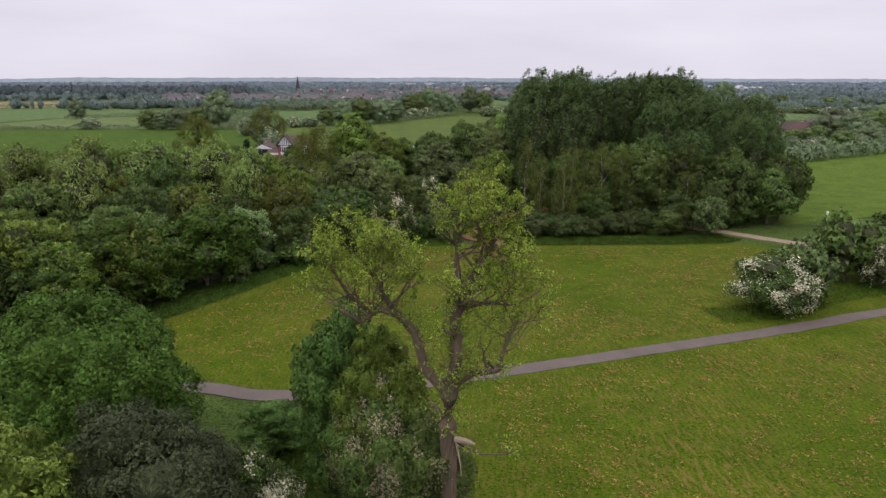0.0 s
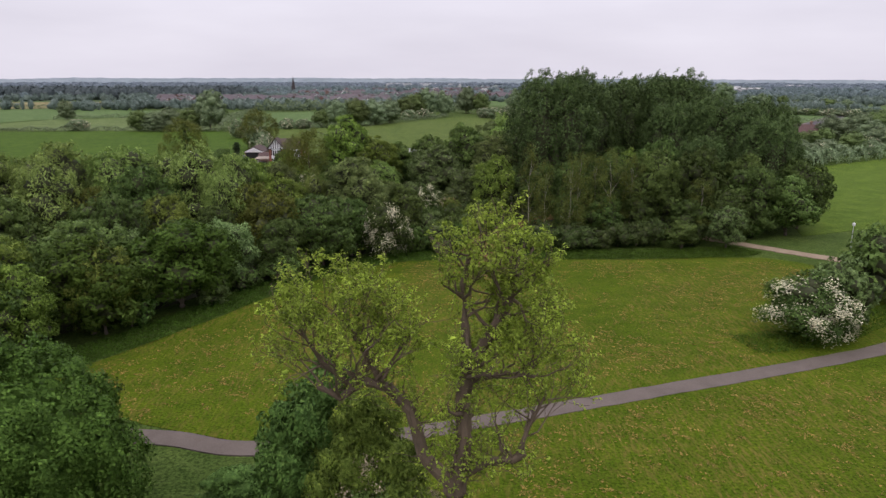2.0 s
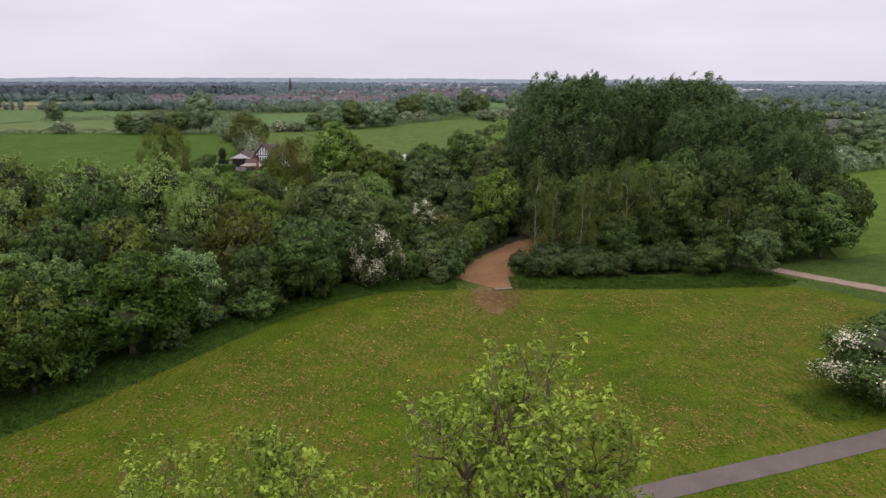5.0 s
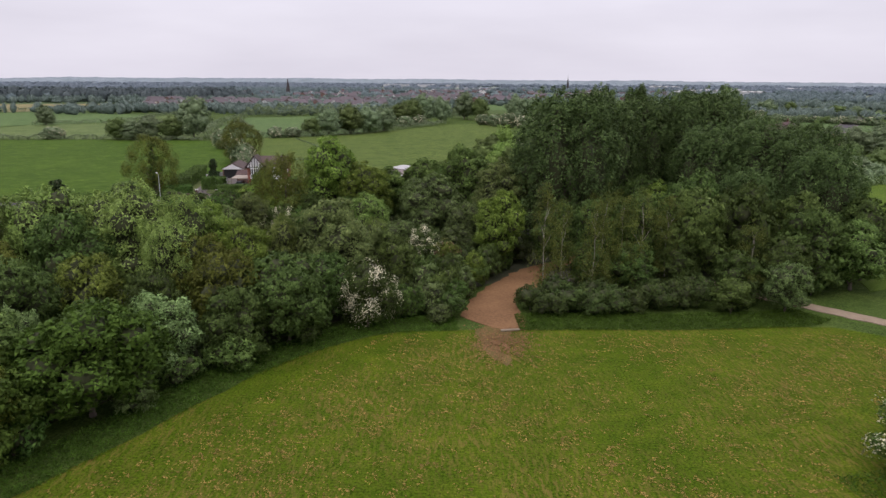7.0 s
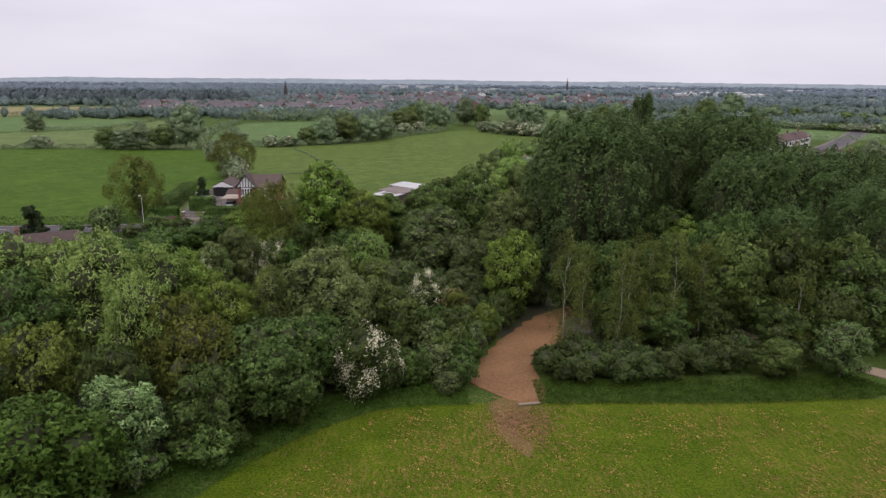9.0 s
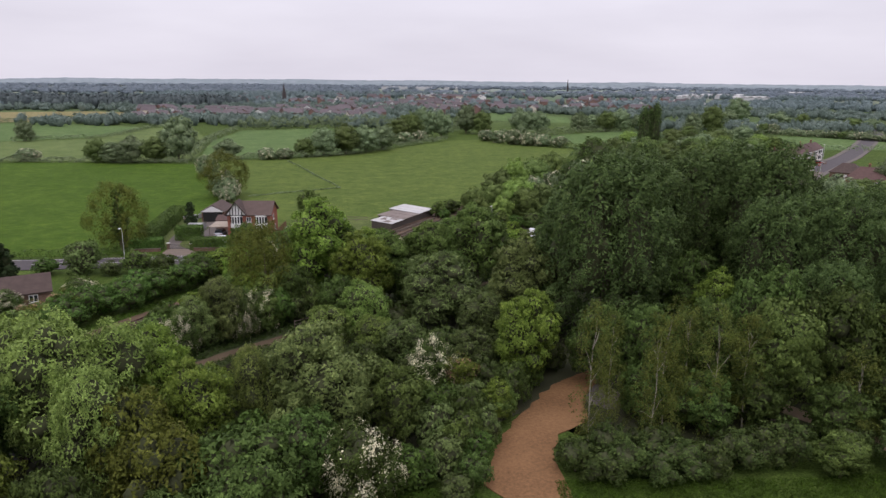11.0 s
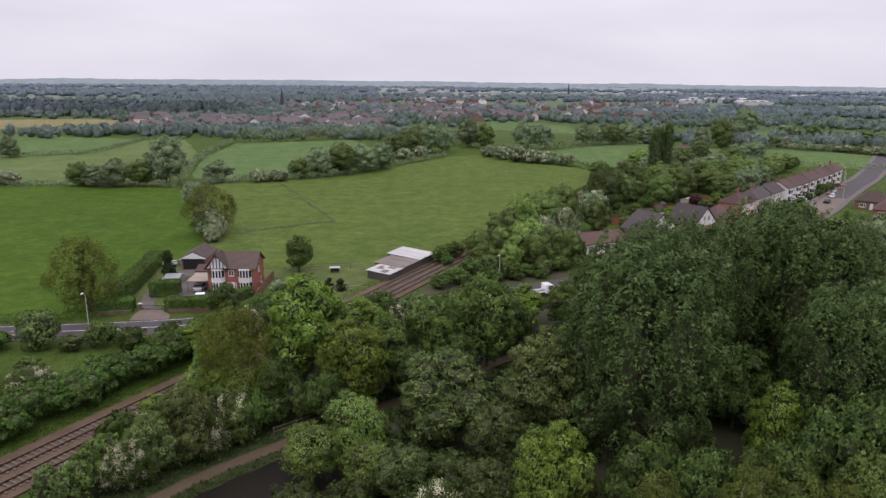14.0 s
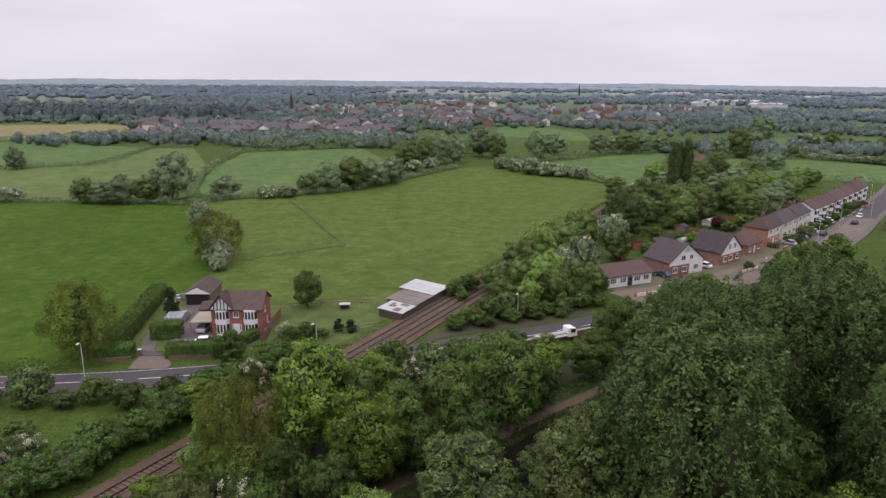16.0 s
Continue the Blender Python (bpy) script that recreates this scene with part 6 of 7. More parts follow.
def gable_walls(bm, x0, x1, y0, y1, eaves, ridge, along="x", base=-0.2):
    """Walls up to the eaves, with gable ends up to the ridge."""
    if along == "x":
        prof = [(y0, base), (y1, base), (y1, eaves), ((y0 + y1) / 2, ridge), (y0, eaves)]
        solid(bm, [(x0, y, z) for y, z in prof], [(x1, y, z) for y, z in prof])
    else:
        prof = [(x0, base), (x1, base), (x1, eaves), ((x0 + x1) / 2, ridge), (x0, eaves)]
        solid(bm, [(x, y0, z) for x, z in prof], [(x, y1, z) for x, z in prof])
    bmesh.ops.recalc_face_normals(bm, faces=bm.faces)


def window(parent, x, z, w, h, y=0.0, side="front", bars=2, name="window"):
    """A white-framed window on a wall, with its panes between the bars."""
    t = {"front": pose(x, y, z), "right": pose(x, y, z, 0, 0, 90), "left": pose(x, y, z, 0, 0, -90), "back": pose(x, y, z, 0, 0, 180)}[side]
    bm = bmesh.new()
    e = 0.1
    for a, b, c, d in ((-w / 2, w / 2, 0, e), (-w / 2, w / 2, h - e, h), (-w / 2, -w / 2 + e, e, h - e), (w / 2 - e, w / 2, e, h - e)):
        box(bm, a, b, -0.06, 0.02, c, d)
    for k in range(1, bars):
        u = -w / 2 + w * k / bars
        box(bm, u - 0.055, u + 0.055, -0.05, 0.02, e, h - e)
    box(bm, -w / 2 - 0.08, w / 2 + 0.08, -0.14, 0.02, -0.08, 0.0)
    ob = part(name, bm, WHITE, parent)
    ob.matrix_basis = t
    for k in range(bars):
        u0, u1 = -w / 2 + w * k / bars + 0.06, -w / 2 + w * (k + 1) / bars - 0.06
        boxpart("pane", u0, u1, -0.025, 0.01, e, h - e, GLASS, ob)
    return ob


def door(parent, x, z, w, h, material, y=0.0, side="front", name="door"):
    t = {"front": pose(x, y, z), "right": pose(x, y, z, 0, 0, 90)}[side]
    bm = bmesh.new()
    box(bm, -w / 2, w / 2, -0.06, 0.02, 0, h)
    for u in (-0.25, 0.25):
        for zz in (0.15, 0.55):
            box(bm, (u - 0.18) * w, (u + 0.18) * w, -0.085, -0.05, zz * h, (zz + 0.3) * h)
    ob = part(name, bm, material, parent)
    ob.matrix_basis = t
    boxpart("handle", w * 0.36, w * 0.42, -0.12, -0.06, h * 0.46, h * 0.5, STEEL, ob)
    return ob


def chimney(parent, x, y, z0, z1, w=0.7):
    bm = bmesh.new()
    box(bm, x - w / 2, x + w / 2, y - w / 2, y + w / 2, z0, z1)
    box(bm, x - w / 2 - 0.06, x + w / 2 + 0.06, y - w / 2 - 0.06, y + w / 2 + 0.06, z1 - 0.2, z1 - 0.05)
    ch = part("chimney", bm, BRICK_B, parent)
    for u in (-0.17, 0.17):
        b2 = bmesh.new()
        tube(b2, [(x + u, y, z1 - 0.02), (x + u, y, z1 + 0.4)], [0.12, 0.09], 8)
        part("chimney_pot", b2, BRICK_O, ch)


def bay(parent, x, w, depth, z0, z1, bands):
    """A bay of white boards with bands of window."""
    prof = [(x - w / 2, 0.02), (x - w / 2 + depth * 0.6, -depth), (x + w / 2 - depth * 0.6, -depth), (x + w / 2, 0.02)]
    bm = bmesh.new()
    solid(bm, [(a, b, z0) for a, b in prof], [(a, b, z1) for a, b in prof])
    bmesh.ops.recalc_face_normals(bm, faces=bm.faces)
    ob = part("bay_window", bm, WHITE, parent, "white two-storey bay window")
    for c, d in bands:
        for i in range(3):
            (ax, ay), (bx, by) = prof[i], prof[i + 1]
            run = math.hypot(bx - ax, by - ay)
            ang = math.degrees(math.atan2(by - ay, bx - ax))
            k = 3 if i == 1 else 1
            for j in range(k):
                u0, u1 = run * j / k + 0.11, run * (j + 1) / k - 0.11
                pn = boxpart("pane", u0, u1, -0.03, 0.03, 0, d - c, GLASS, ob)
                pn.matrix_basis = pose(ax, ay, c, 0, 0, ang)
    return ob


# detached brick house beside the railway
HOUSE = thing("detached_house", pose(-45.2, 188.0, 0, 0, 0, 1.5), "red brick detached house with black and white gable and white bays", "house")
bm = bmesh.new()
gable_walls(bm, 0, 8.9, 0, 7.4, 5.05, 5.1)
solid(bm, [(8.62, 0, 5.05), (8.62, 7.4, 5.05), (8.62, 3.7, 7.22)], [(8.9, 0, 5.05), (8.9, 7.4, 5.05), (8.9, 3.7, 7.22)])
bmesh.ops.recalc_face_normals(bm, faces=bm.faces)
part("wall", bm, BRICK, HOUSE)
bm = bmesh.new()
gable_roof(bm, 0, 8.9, 0, 7.4, 5.05, 7.45, 0.4, "x", 0.18, 2.6, 0)
part("roof", bm, TILE, HOUSE, "brown tiled main roof")
bm = bmesh.new()
gable_roof(bm, -0.1, 3.9, -0.45, 5.0, 5.1, 7.95, 0.35, "y", 0.18, 0, 2.2)
part("gable_roof", bm, TILE, HOUSE)
bm = bmesh.new()
prof = [(-0.1, 5.0), (3.9, 5.0), (1.9, 7.62)]
solid(bm, [(x, -0.4, z) for x, z in prof], [(x, 0.05, z) for x, z in prof])
bmesh.ops.recalc_face_normals(bm, faces=bm.faces)
gab = part("gable", bm, WHITE, HOUSE, "white rendered gable")
for x, z in ((0.7, 5.9), (1.3, 6.65), (1.9, 7.4), (2.5, 6.65), (3.1, 5.9)):
    boxpart("timber", x - 0.09, x + 0.09, -0.46, -0.38, 5.0, z, BLACK, gab, "black timber")
boxpart("timber", -0.1, 3.9, -0.47, -0.38, 4.92, 5.1, BLACK, gab, "black timber")
bay(HOUSE, 1.9, 2.6, 0.75, 0.2, 4.95, ((0.95, 2.35), (3.35, 4.7)))
bay(HOUSE, 7.0, 2.6, 0.75, 0.2, 4.95, ((0.95, 2.35), (3.35, 4.7)))
window(HOUSE, 4.45, 3.5, 1.0, 1.1)
door(HOUSE, 4.45, 0.2, 1.0, 2.1, WHITE)
window(HOUSE, 3.75, 0.9, 0.35, 1.3, bars=1)
window(HOUSE, 5.15, 0.9, 0.35, 1.3, bars=1)
window(HOUSE, 8.9, 3.6, 0.7, 1.0, 3.2, "right", 1)
window(HOUSE, 8.9, 1.0, 0.7, 1.2, 4.6, "right", 1)

GARAGE = thing("double_garage", pose(-56.4, 205.0, 0, 0, 0, 2), "brick garage with brown tiled roof and dark door", "garage")
bm = bmesh.new()
gable_walls(bm, 0, 5.2, 0, 8, 2.4, 3.8, "y")
part("wall", bm, BRICK_B, GARAGE)
bm = bmesh.new()
gable_roof(bm, 0, 5.2, 0, 8, 2.45, 4.0, 0.3, "y")
part("roof", bm, TILE, GARAGE)
bm = bmesh.new()
prof = [(-0.2, 2.4), (5.4, 2.4), (2.6, 3.75)]
solid(bm, [(x, -0.36, z) for x, z in prof], [(x, -0.28, z) for x, z in prof])
bmesh.ops.recalc_face_normals(bm, faces=bm.faces)
part("gable_board", bm, WHITE, GARAGE, "white gable board")
boxpart("garage_door", 0.35, 4.85, -0.08, 0.02, 0, 2.25, BLACK, GARAGE, "dark roller door")

PORT = thing("carport", pose(-49.4, 188.4, 0, 0, 0, 2), "flat pale carport roof on posts beside the house", "carport")
bm = bmesh.new()
box(bm, 0, 3.9, 0, 5.8, 2.25, 2.4)
part("roof", bm, speckled("beige_felt", (0.3, 0.25, 0.2), (0.42, 0.36, 0.29)), PORT)
for x, y in ((0.1, 0.1), (0.1, 5.6), (3.7, 0.1), (3.7, 5.6)):
    boxpart("post", x - 0.06, x + 0.06, y - 0.06, y + 0.06, -0.1, 2.25, TIMBER, PORT)
OUT = thing("outbuilding", pose(-50.0, 195.6, 0, 0, 0, 2), "low brown-roofed outbuilding beside the garage", "outbuilding")
bm = bmesh.new()
gable_walls(bm, 0, 4.6, 0, 5, 2.3, 3.0)
part("wall", bm, BRICK_B, OUT)
bm = bmesh.new()
gable_roof(bm, 0, 4.6, 0, 5, 2.35, 3.1, 0.25)
part("roof", bm, TILE_R, OUT)
GREEN = thing("greenhouse", pose(-56.0, 193.4, 0, 0, 0, 2), "small white-framed greenhouse with pale panes", "greenhouse")
bm = bmesh.new()
gable_walls(bm, 0, 3.2, 0, 4, 1.3, 1.8)
part("pane", bm, speckled("clouded_glass", (0.2, 0.21, 0.21), (0.34, 0.35, 0.35), 0.3, 1.5), GREEN, "dull clouded glass")
for x in (0, 0.8, 1.6, 2.4, 3.2):
    boxpart("glazing_bar", x - 0.03, x + 0.03, -0.03, 0.0, 0, 1.7, WHITE, GREEN)
sheet("driveway", [(-53.4, 173.2), (-48.2, 173.8), (-49.8, 178), (-53, 181), (-54.2, 187), (-54.6, 196), (-51, 204.5), (-56, 204.5), (-57.8, 196), (-57, 186), (-54.6, 179)], 0.05, PAVING, "grey-brown paved driveway", "driveway", 2, 0.1)
COURT = speckled("court_paving", (0.115, 0.088, 0.068), (0.215, 0.17, 0.135), 0.9, 1.2)
sheet("drive_apron", [(-53.9, 172.9), (-47.8, 173.6), (-49.6, 177.6), (-54.0, 178.0)], 0.06, COURT, "brown brick-paved apron between the road and the drive", "driveway", 1, 0.05)
GATE_D = thing("driveway_gate", pose(-54.2, 178.3, 0, 0, 0, -2), "low iron gate between two white-capped brick pillars", "gate")
for x in (0.0, 4.6):
    pl = boxpart("pillar", x - 0.22, x + 0.22, -0.22, 0.22, -0.2, 1.15, BRICK_B, GATE_D)
    boxpart("cap", x - 0.28, x + 0.28, -0.28, 0.28, 1.15, 1.27, WHITE, pl, "white stone cap")
for x0, x1 in ((0.3, 2.25), (2.35, 4.3)):
    lf = boxpart("gate_leaf", x0, x1, -0.02, 0.02, 0.9, 0.95, BLACK, GATE_D, "black iron gate leaf")
    boxpart("rail", x0, x1, -0.02, 0.02, 0.15, 0.2, BLACK, lf)
    for k in range(9):
        u = x0 + 0.03 + (x1 - x0 - 0.06) * k / 8
        boxpart("bar", u - 0.015, u + 0.015, -0.015, 0.015, 0.2, 0.9, BLACK, lf)
sheet("forecourt", [(-50, 181.5), (-38, 182.5), (-37, 187), (-45, 187.4), (-46, 204), (-52, 204), (-52.5, 186)], 0.045, PAVING, "paved forecourt before the house", "forecourt", 2, 0.1)
for x0, y0, x1, y1 in ((-60.6, 175.2, -55, 176.4), (-48.8, 177.0, -40.6, 177.8)):
    W = thing("garden_wall", pose(x0, y0, 0, 0, 0, math.degrees(math.atan2(y1 - y0, x1 - x0))), "low brick garden wall along the road", "wall")
    ln = math.hypot(x1 - x0, y1 - y0)
    boxpart("wall", 0, ln, -0.11, 0.11, -0.2, 0.6, BRICK_B, W)
    boxpart("coping", -0.02, ln + 0.02, -0.15, 0.15, 0.6, 0.68, TIMBER, W)


def panel_fence(name, pts, h, material, label, gap=1.8, rails=False):
    """A fence of posts with boards or rails between them, along a line."""
    root = thing(name, pose(pts[0][0], pts[0][1], 0), label, "fence")
    line = smooth_line(pts, gap)
    o = Vector((pts[0][0], pts[0][1], 0))
    for a, b in zip(line, line[1:]):
        a, b = a - o, b - o
        ang = math.degrees(math.atan2(b.y - a.y, b.x - a.x))
        ln = (b - a).length
        p = boxpart("post", -0.05, 0.05, -0.05, 0.05, -0.3, h + 0.1, material, root)
        p.matrix_basis = pose(a.x, a.y, 0, 0, 0, ang)
        if rails:
            for z in (0.45, 0.9):
                r = boxpart("rail", 0.05, ln - 0.05, -0.02, 0.02, h * z - 0.05, h * z + 0.05, material, root)
                r.matrix_basis = pose(a.x, a.y, 0, 0, 0, ang)
        else:
            r = boxpart("panel", 0.05, ln - 0.05, -0.02, 0.02, 0.05, h, material, root)
            r.matrix_basis = pose(a.x, a.y, 0, 0, 0, ang)
    return root


panel_fence("garden_fence", [(-35.4, 199), (-35.4, 192), (-35.0, 183)], 1.6, FENCE, "brown boarded garden fence beside the house")
panel_fence("paddock_fence", [(-34, 203), (-26, 206.5), (-17.5, 206)], 1.2, TIMBER, "grey wooden post-and-rail paddock fence", 2.4, True)
panel_fence("paddock_fence", [(-24.5, 187.5), (-19, 190.5), (-15.5, 192.5)], 1.2, TIMBER, "pale wooden rail fence beside the railway", 2.4, True)
panel_fence("back_garden_fence", [(44.5, 258.3), (49, 256), (54.6, 253.6), (57, 250)], 1.9, speckled("red_fence", (0.2, 0.075, 0.04), (0.3, 0.12, 0.065)), "red-brown boarded back garden fence")
panel_fence("back_garden_fence", [(57, 250), (61, 257), (67, 266), (71, 274)], 1.8, FENCE, "red-brown boarded back garden fence")
panel_fence("towpath_fence", [(-20.6, 134.4), (-16, 138.2), (-10.6, 143)], 1.1, TIMBER, "grey wooden rail fence beside the towpath", 2.0, True)
panel_fence("sports_field_rail", [(80, 119), (88, 122)], 1.0, TIMBER, "low wooden rail on the sports field", 2.0, True)

# long sheds beside the line
SHED_WALL = speckled("tarred_boards", (0.06, 0.05, 0.043), (0.125, 0.105, 0.09), 0.9, 4)
SHED = thing("railway_sheds", pose(-11.4, 196.6, 0, 0, 0, 62), "row of old sheds with patched grey and white sheet roofs", "shed")


def lean_shed(name, x0, x1, y0, y1, h0, h1, roof, wall):
    bm = bmesh.new()
    prof = [(y0, -0.2), (y1, -0.2), (y1, h1), (y0, h0)]
    solid(bm, [(x0, y, z) for y, z in prof], [(x1, y, z) for y, z in prof])
    bmesh.ops.recalc_face_normals(bm, faces=bm.faces)
    part("wall", bm, wall, SHED)
    n = 5
    for i in range(n):
        a, b = x0 - 0.15 + (x1 - x0 + 0.3) * i / n, x0 - 0.15 + (x1 - x0 + 0.3) * (i + 1) / n
        bm = bmesh.new()
        dz = 0.04 * (i % 2)
        prof = [(y0 - 0.3, h0 - 0.02 + dz), (y1 + 0.3, h1 - 0.02 + dz), (y1 + 0.3, h1 + 0.06 + dz), (y0 - 0.3, h0 + 0.06 + dz)]
        solid(bm, [(a, y, z) for y, z in prof], [(b, y, z) for y, z in prof])
        bmesh.ops.recalc_face_normals(bm, faces=bm.faces)
        part("roof_sheet", bm, roof, SHED)


lean_shed("low", 0, 5.4, 0, 5.2, 1.5, 1.76, SHEET, SHED_WALL)
lean_shed("mid", 5.4, 12.6, 0, 6.8, 1.62, 1.96, RUSTY, SHED_WALL)
lean_shed("tall", 12.6, 19.5, 0, 8.0, 1.75, 2.2, SHEET, SHED_WALL)
bm = bmesh.new()
for x, y, a, b in ((0.4, 1.0, 1.8, 1.4), (1.9, 3.0, 2.4, 1.4), (3.6, 0.8, 1.3, 1.8)):
    z = 1.56 + 0.0385 * y
    solid(bm, [(x, y, z + 0.02), (x + a, y, z + 0.02), (x + a, y + b, z + 0.06 + 0.0385 * b), (x, y + b, z + 0.06 + 0.0385 * b)],
          [(x, y, z + 0.06), (x + a, y, z + 0.06), (x + a, y + b, z + 0.1 + 0.0385 * b), (x, y + b, z + 0.1 + 0.0385 * b)])
part("patch_sheet", bm, RUSTY, SHED, "rusty patch sheets")


def cottage(name, x, y, rz, w, d, eaves, ridge, wall, roof, along, label, wins=(), doors=(), upper=None, hips=(0, 0), chims=()):
    """A house with its front along local -y; wins are (x, z, w, h, bars)."""
    root = thing(name, pose(x, y, 0, 0, 0, rz), label, "house", "houses along the road")
    bm = bmesh.new()
    gable_walls(bm, 0, w, 0, d, eaves, ridge - 0.15 if not any(hips) else eaves + 0.02, along)
    part("wall", bm, wall, root)
    bm = bmesh.new()
    gable_roof(bm, 0, w, 0, d, eaves + 0.05, ridge, 0.35, along, 0.18, *hips)
    part("roof", bm, roof, root)
    if upper:
        bm = bmesh.new()
        if along == "y":
            prof = [(0, upper[0]), (w, upper[0]), (w, eaves), (w / 2, ridge - 0.3), (0, eaves)]
        else:
            prof = [(0, upper[0]), (w, upper[0]), (w, eaves), (0, eaves)]
        solid(bm, [(a, -0.05, z) for a, z in prof], [(a, 0.02, z) for a, z in prof])
        bmesh.ops.recalc_face_normals(bm, faces=bm.faces)
        part("front_render", bm, upper[1], root, "painted render front")
    for a in wins:
        window(root, a[0], a[1], a[2], a[3], -0.06, "front", a[4])
    for a in doors:
        door(root, a[0], 0.1, a[1], 2.05, a[2], -0.06)
    for a in chims:
        chimney(root, *a)
    return root


cottage("bungalow", 33.6, 218.9, 24.5, 12.6, 8.0, 2.6, 4.6, WHITE, TILE_R, "x", "low white bungalow with brown tiled roof", [(1.6, 0.9, 1.6, 1.3, 3), (4.4, 0.9, 1.6, 1.3, 3), (8.4, 0.9, 1.8, 1.3, 3), (11.0, 0.9, 1.6, 1.3, 3)], [(6.4, 1.3, GLASS)])
cottage("chalet_bungalow", 50.6, 228.6, 30, 11.6, 8.2, 3.4, 7.7, BRICK, TILE_G, "y", "chalet bungalow with white gable over red brick", [(2.0, 0.8, 1.6, 1.3, 3), (5.2, 0.8, 1.8, 1.3, 3), (8.6, 0.8, 1.6, 1.3, 2), (4.6, 3.6, 1.5, 1.3, 2), (7.4, 3.6, 1.3, 1.2, 2)], [(10.4, 1.0, WHITE)], (2.6, WHITE))
bm = bmesh.new()
prof = [(4.2, 5.6), (7.4, 5.6), (5.8, 6.9)]
solid(bm, [(a, -0.12, z) for a, z in prof], [(a, -0.04, z) for a, z in prof])
bmesh.ops.recalc_face_normals(bm, faces=bm.faces)
tim = part("gable_panel", bm, WHITE, bpy.data.objects["chalet_bungalow"])
for a in (4.9, 5.4, 5.8, 6.2, 6.7):
    boxpart("timber", a - 0.06, a + 0.06, -0.16, -0.1, 5.6, 6.85 - abs(a - 5.8) * 0.85, BLACK, tim, "black timber")
boxpart("render_wall", 6.9, 11.65, -0.1, 0.3, 0, 3.4, WHITE, bpy.data.objects["chalet_bungalow"], "white rendered front wall")
window(bpy.data.objects["chalet_bungalow"], 9.2, 0.9, 1.7, 1.3, -0.1, "front", 3)
cottage("chalet_bungalow", 67.3, 239.6, 38, 9.6, 8.6, 3.2, 7.6, BRICK, TILE_G, "y", "red brick chalet bungalow with white gable", [(1.8, 0.8, 1.4, 1.4, 2), (4.6, 0.8, 1.8, 1.4, 3), (7.8, 0.8, 1.4, 1.4, 2), (3.8, 3.8, 1.1, 1.4, 2), (6.0, 3.8, 1.1, 1.4, 2)], (), (2.6, WHITE))
cottage("hipped_bungalow", 78.6, 250.2, 44, 9.5, 7.5, 2.7, 5.6, BRICK, TILE_R, "x", "red brick bungalow with hipped brown roof", [(1.8, 0.8, 1.6, 1.3, 3), (7.4, 0.8, 1.8, 1.3, 3)], [(4.6, 1.0, WHITE)], None, (3.4, 3.4))
cottage("orange_brick_house", 88.4, 259.8, 46, 9.5, 7.2, 5.2, 7.9, BRICK_O, TILE_R, "x", "two-storey house with orange brick side and grey roof", [(2.0, 0.9, 1.7, 1.4, 3), (7.2, 0.9, 1.7, 1.4, 3), (2.0, 3.5, 1.6, 1.2, 3), (7.2, 3.5, 1.6, 1.2, 3)], [(4.6, 1.0, WHITE)], (2.7, CREAM), (3.4, 3.4), [(4.6, 3.6, 7.2, 9.0)])
cottage("rendered_house", 97.2, 269.3, 46.5, 12.5, 7.0, 5.2, 7.7, CREAM, TILE_G, "x", "cream rendered two-storey house with grey roof", [(2.0, 0.9, 1.7, 1.4, 3), (6.2, 0.9, 1.4, 1.4, 2), (10.4, 0.9, 1.7, 1.4, 3), (2.0, 3.5, 1.6, 1.2, 3), (6.2, 3.5, 1.2, 1.2, 2), (10.4, 3.5, 1.6, 1.2, 3)], [(4.2, 0.95, WHITE), (8.2, 0.95, WHITE)], None, (3, 0), [(6.2, 3.5, 7.1, 8.8)])
cottage("rendered_house", 107, 280, 47, 12, 7.0, 5.2, 7.8, CREAM, TILE_G, "x", "cream rendered two-storey house with grey roof", [(2.0, 0.9, 1.7, 1.4, 3), (10.0, 0.9, 1.7, 1.4, 3), (2.0, 3.5, 1.6, 1.2, 3), (6.0, 3.5, 1.2, 1.2, 2), (10.0, 3.5, 1.6, 1.2, 3)], [(4.2, 0.95, BRICK), (7.8, 0.95, BRICK)], None, (0, 0), [(6.0, 3.5, 7.2, 8.9)])
tx, ty = 118.5, 292.5
for i in range(9):
    m_ = (WHITE, CREAM, BRICK, WHITE, CREAM, WHITE, BRICK, CREAM, WHITE)[i]
    root = cottage("terraced_house", tx, ty, 46 + i * 0.35, 8.4, 7.0, 5.0, 7.5 + 0.2 * (i % 2), m_, TILE_R, "x", "terraced house with red-brown tiled roof", [(6.4, 3.4, 1.2, 1.2, 2)], [(5.6, 0.95, (WHITE, BLACK, BRICK)[i % 3])], None, (0, 0), [(0.3, 3.5, 7.0, 8.8)] if i % 2 == 0 else ())
    bay(root, 2.1, 2.8, 0.7, 0.0, 4.85, ((0.9, 2.2), (3.25, 4.5)))
    boxpart("porch", 4.7, 6.6, -1.0, 0.05, 2.35, 2.5, TILE_R, root, "tiled porch canopy")
    a = radians(46 + i * 0.35)
    tx, ty = tx + 8.45 * math.cos(a), ty + 8.45 * math.sin(a)

# two houses on the near side of the road
cottage("corner_house", 131.6, 266, -38, 11.5, 9.5, 3.0, 6.6, BRICK, TILE_R, "x", "red-roofed house with white bay on the near side of the road", [(2.4, 0.8, 2.2, 1.5, 3), (8.6, 0.8, 2.2, 1.5, 3)], [(5.6, 1.0, WHITE)], None, (3.6, 3.6), [(5.8, 5.0, 5.8, 7.4)])
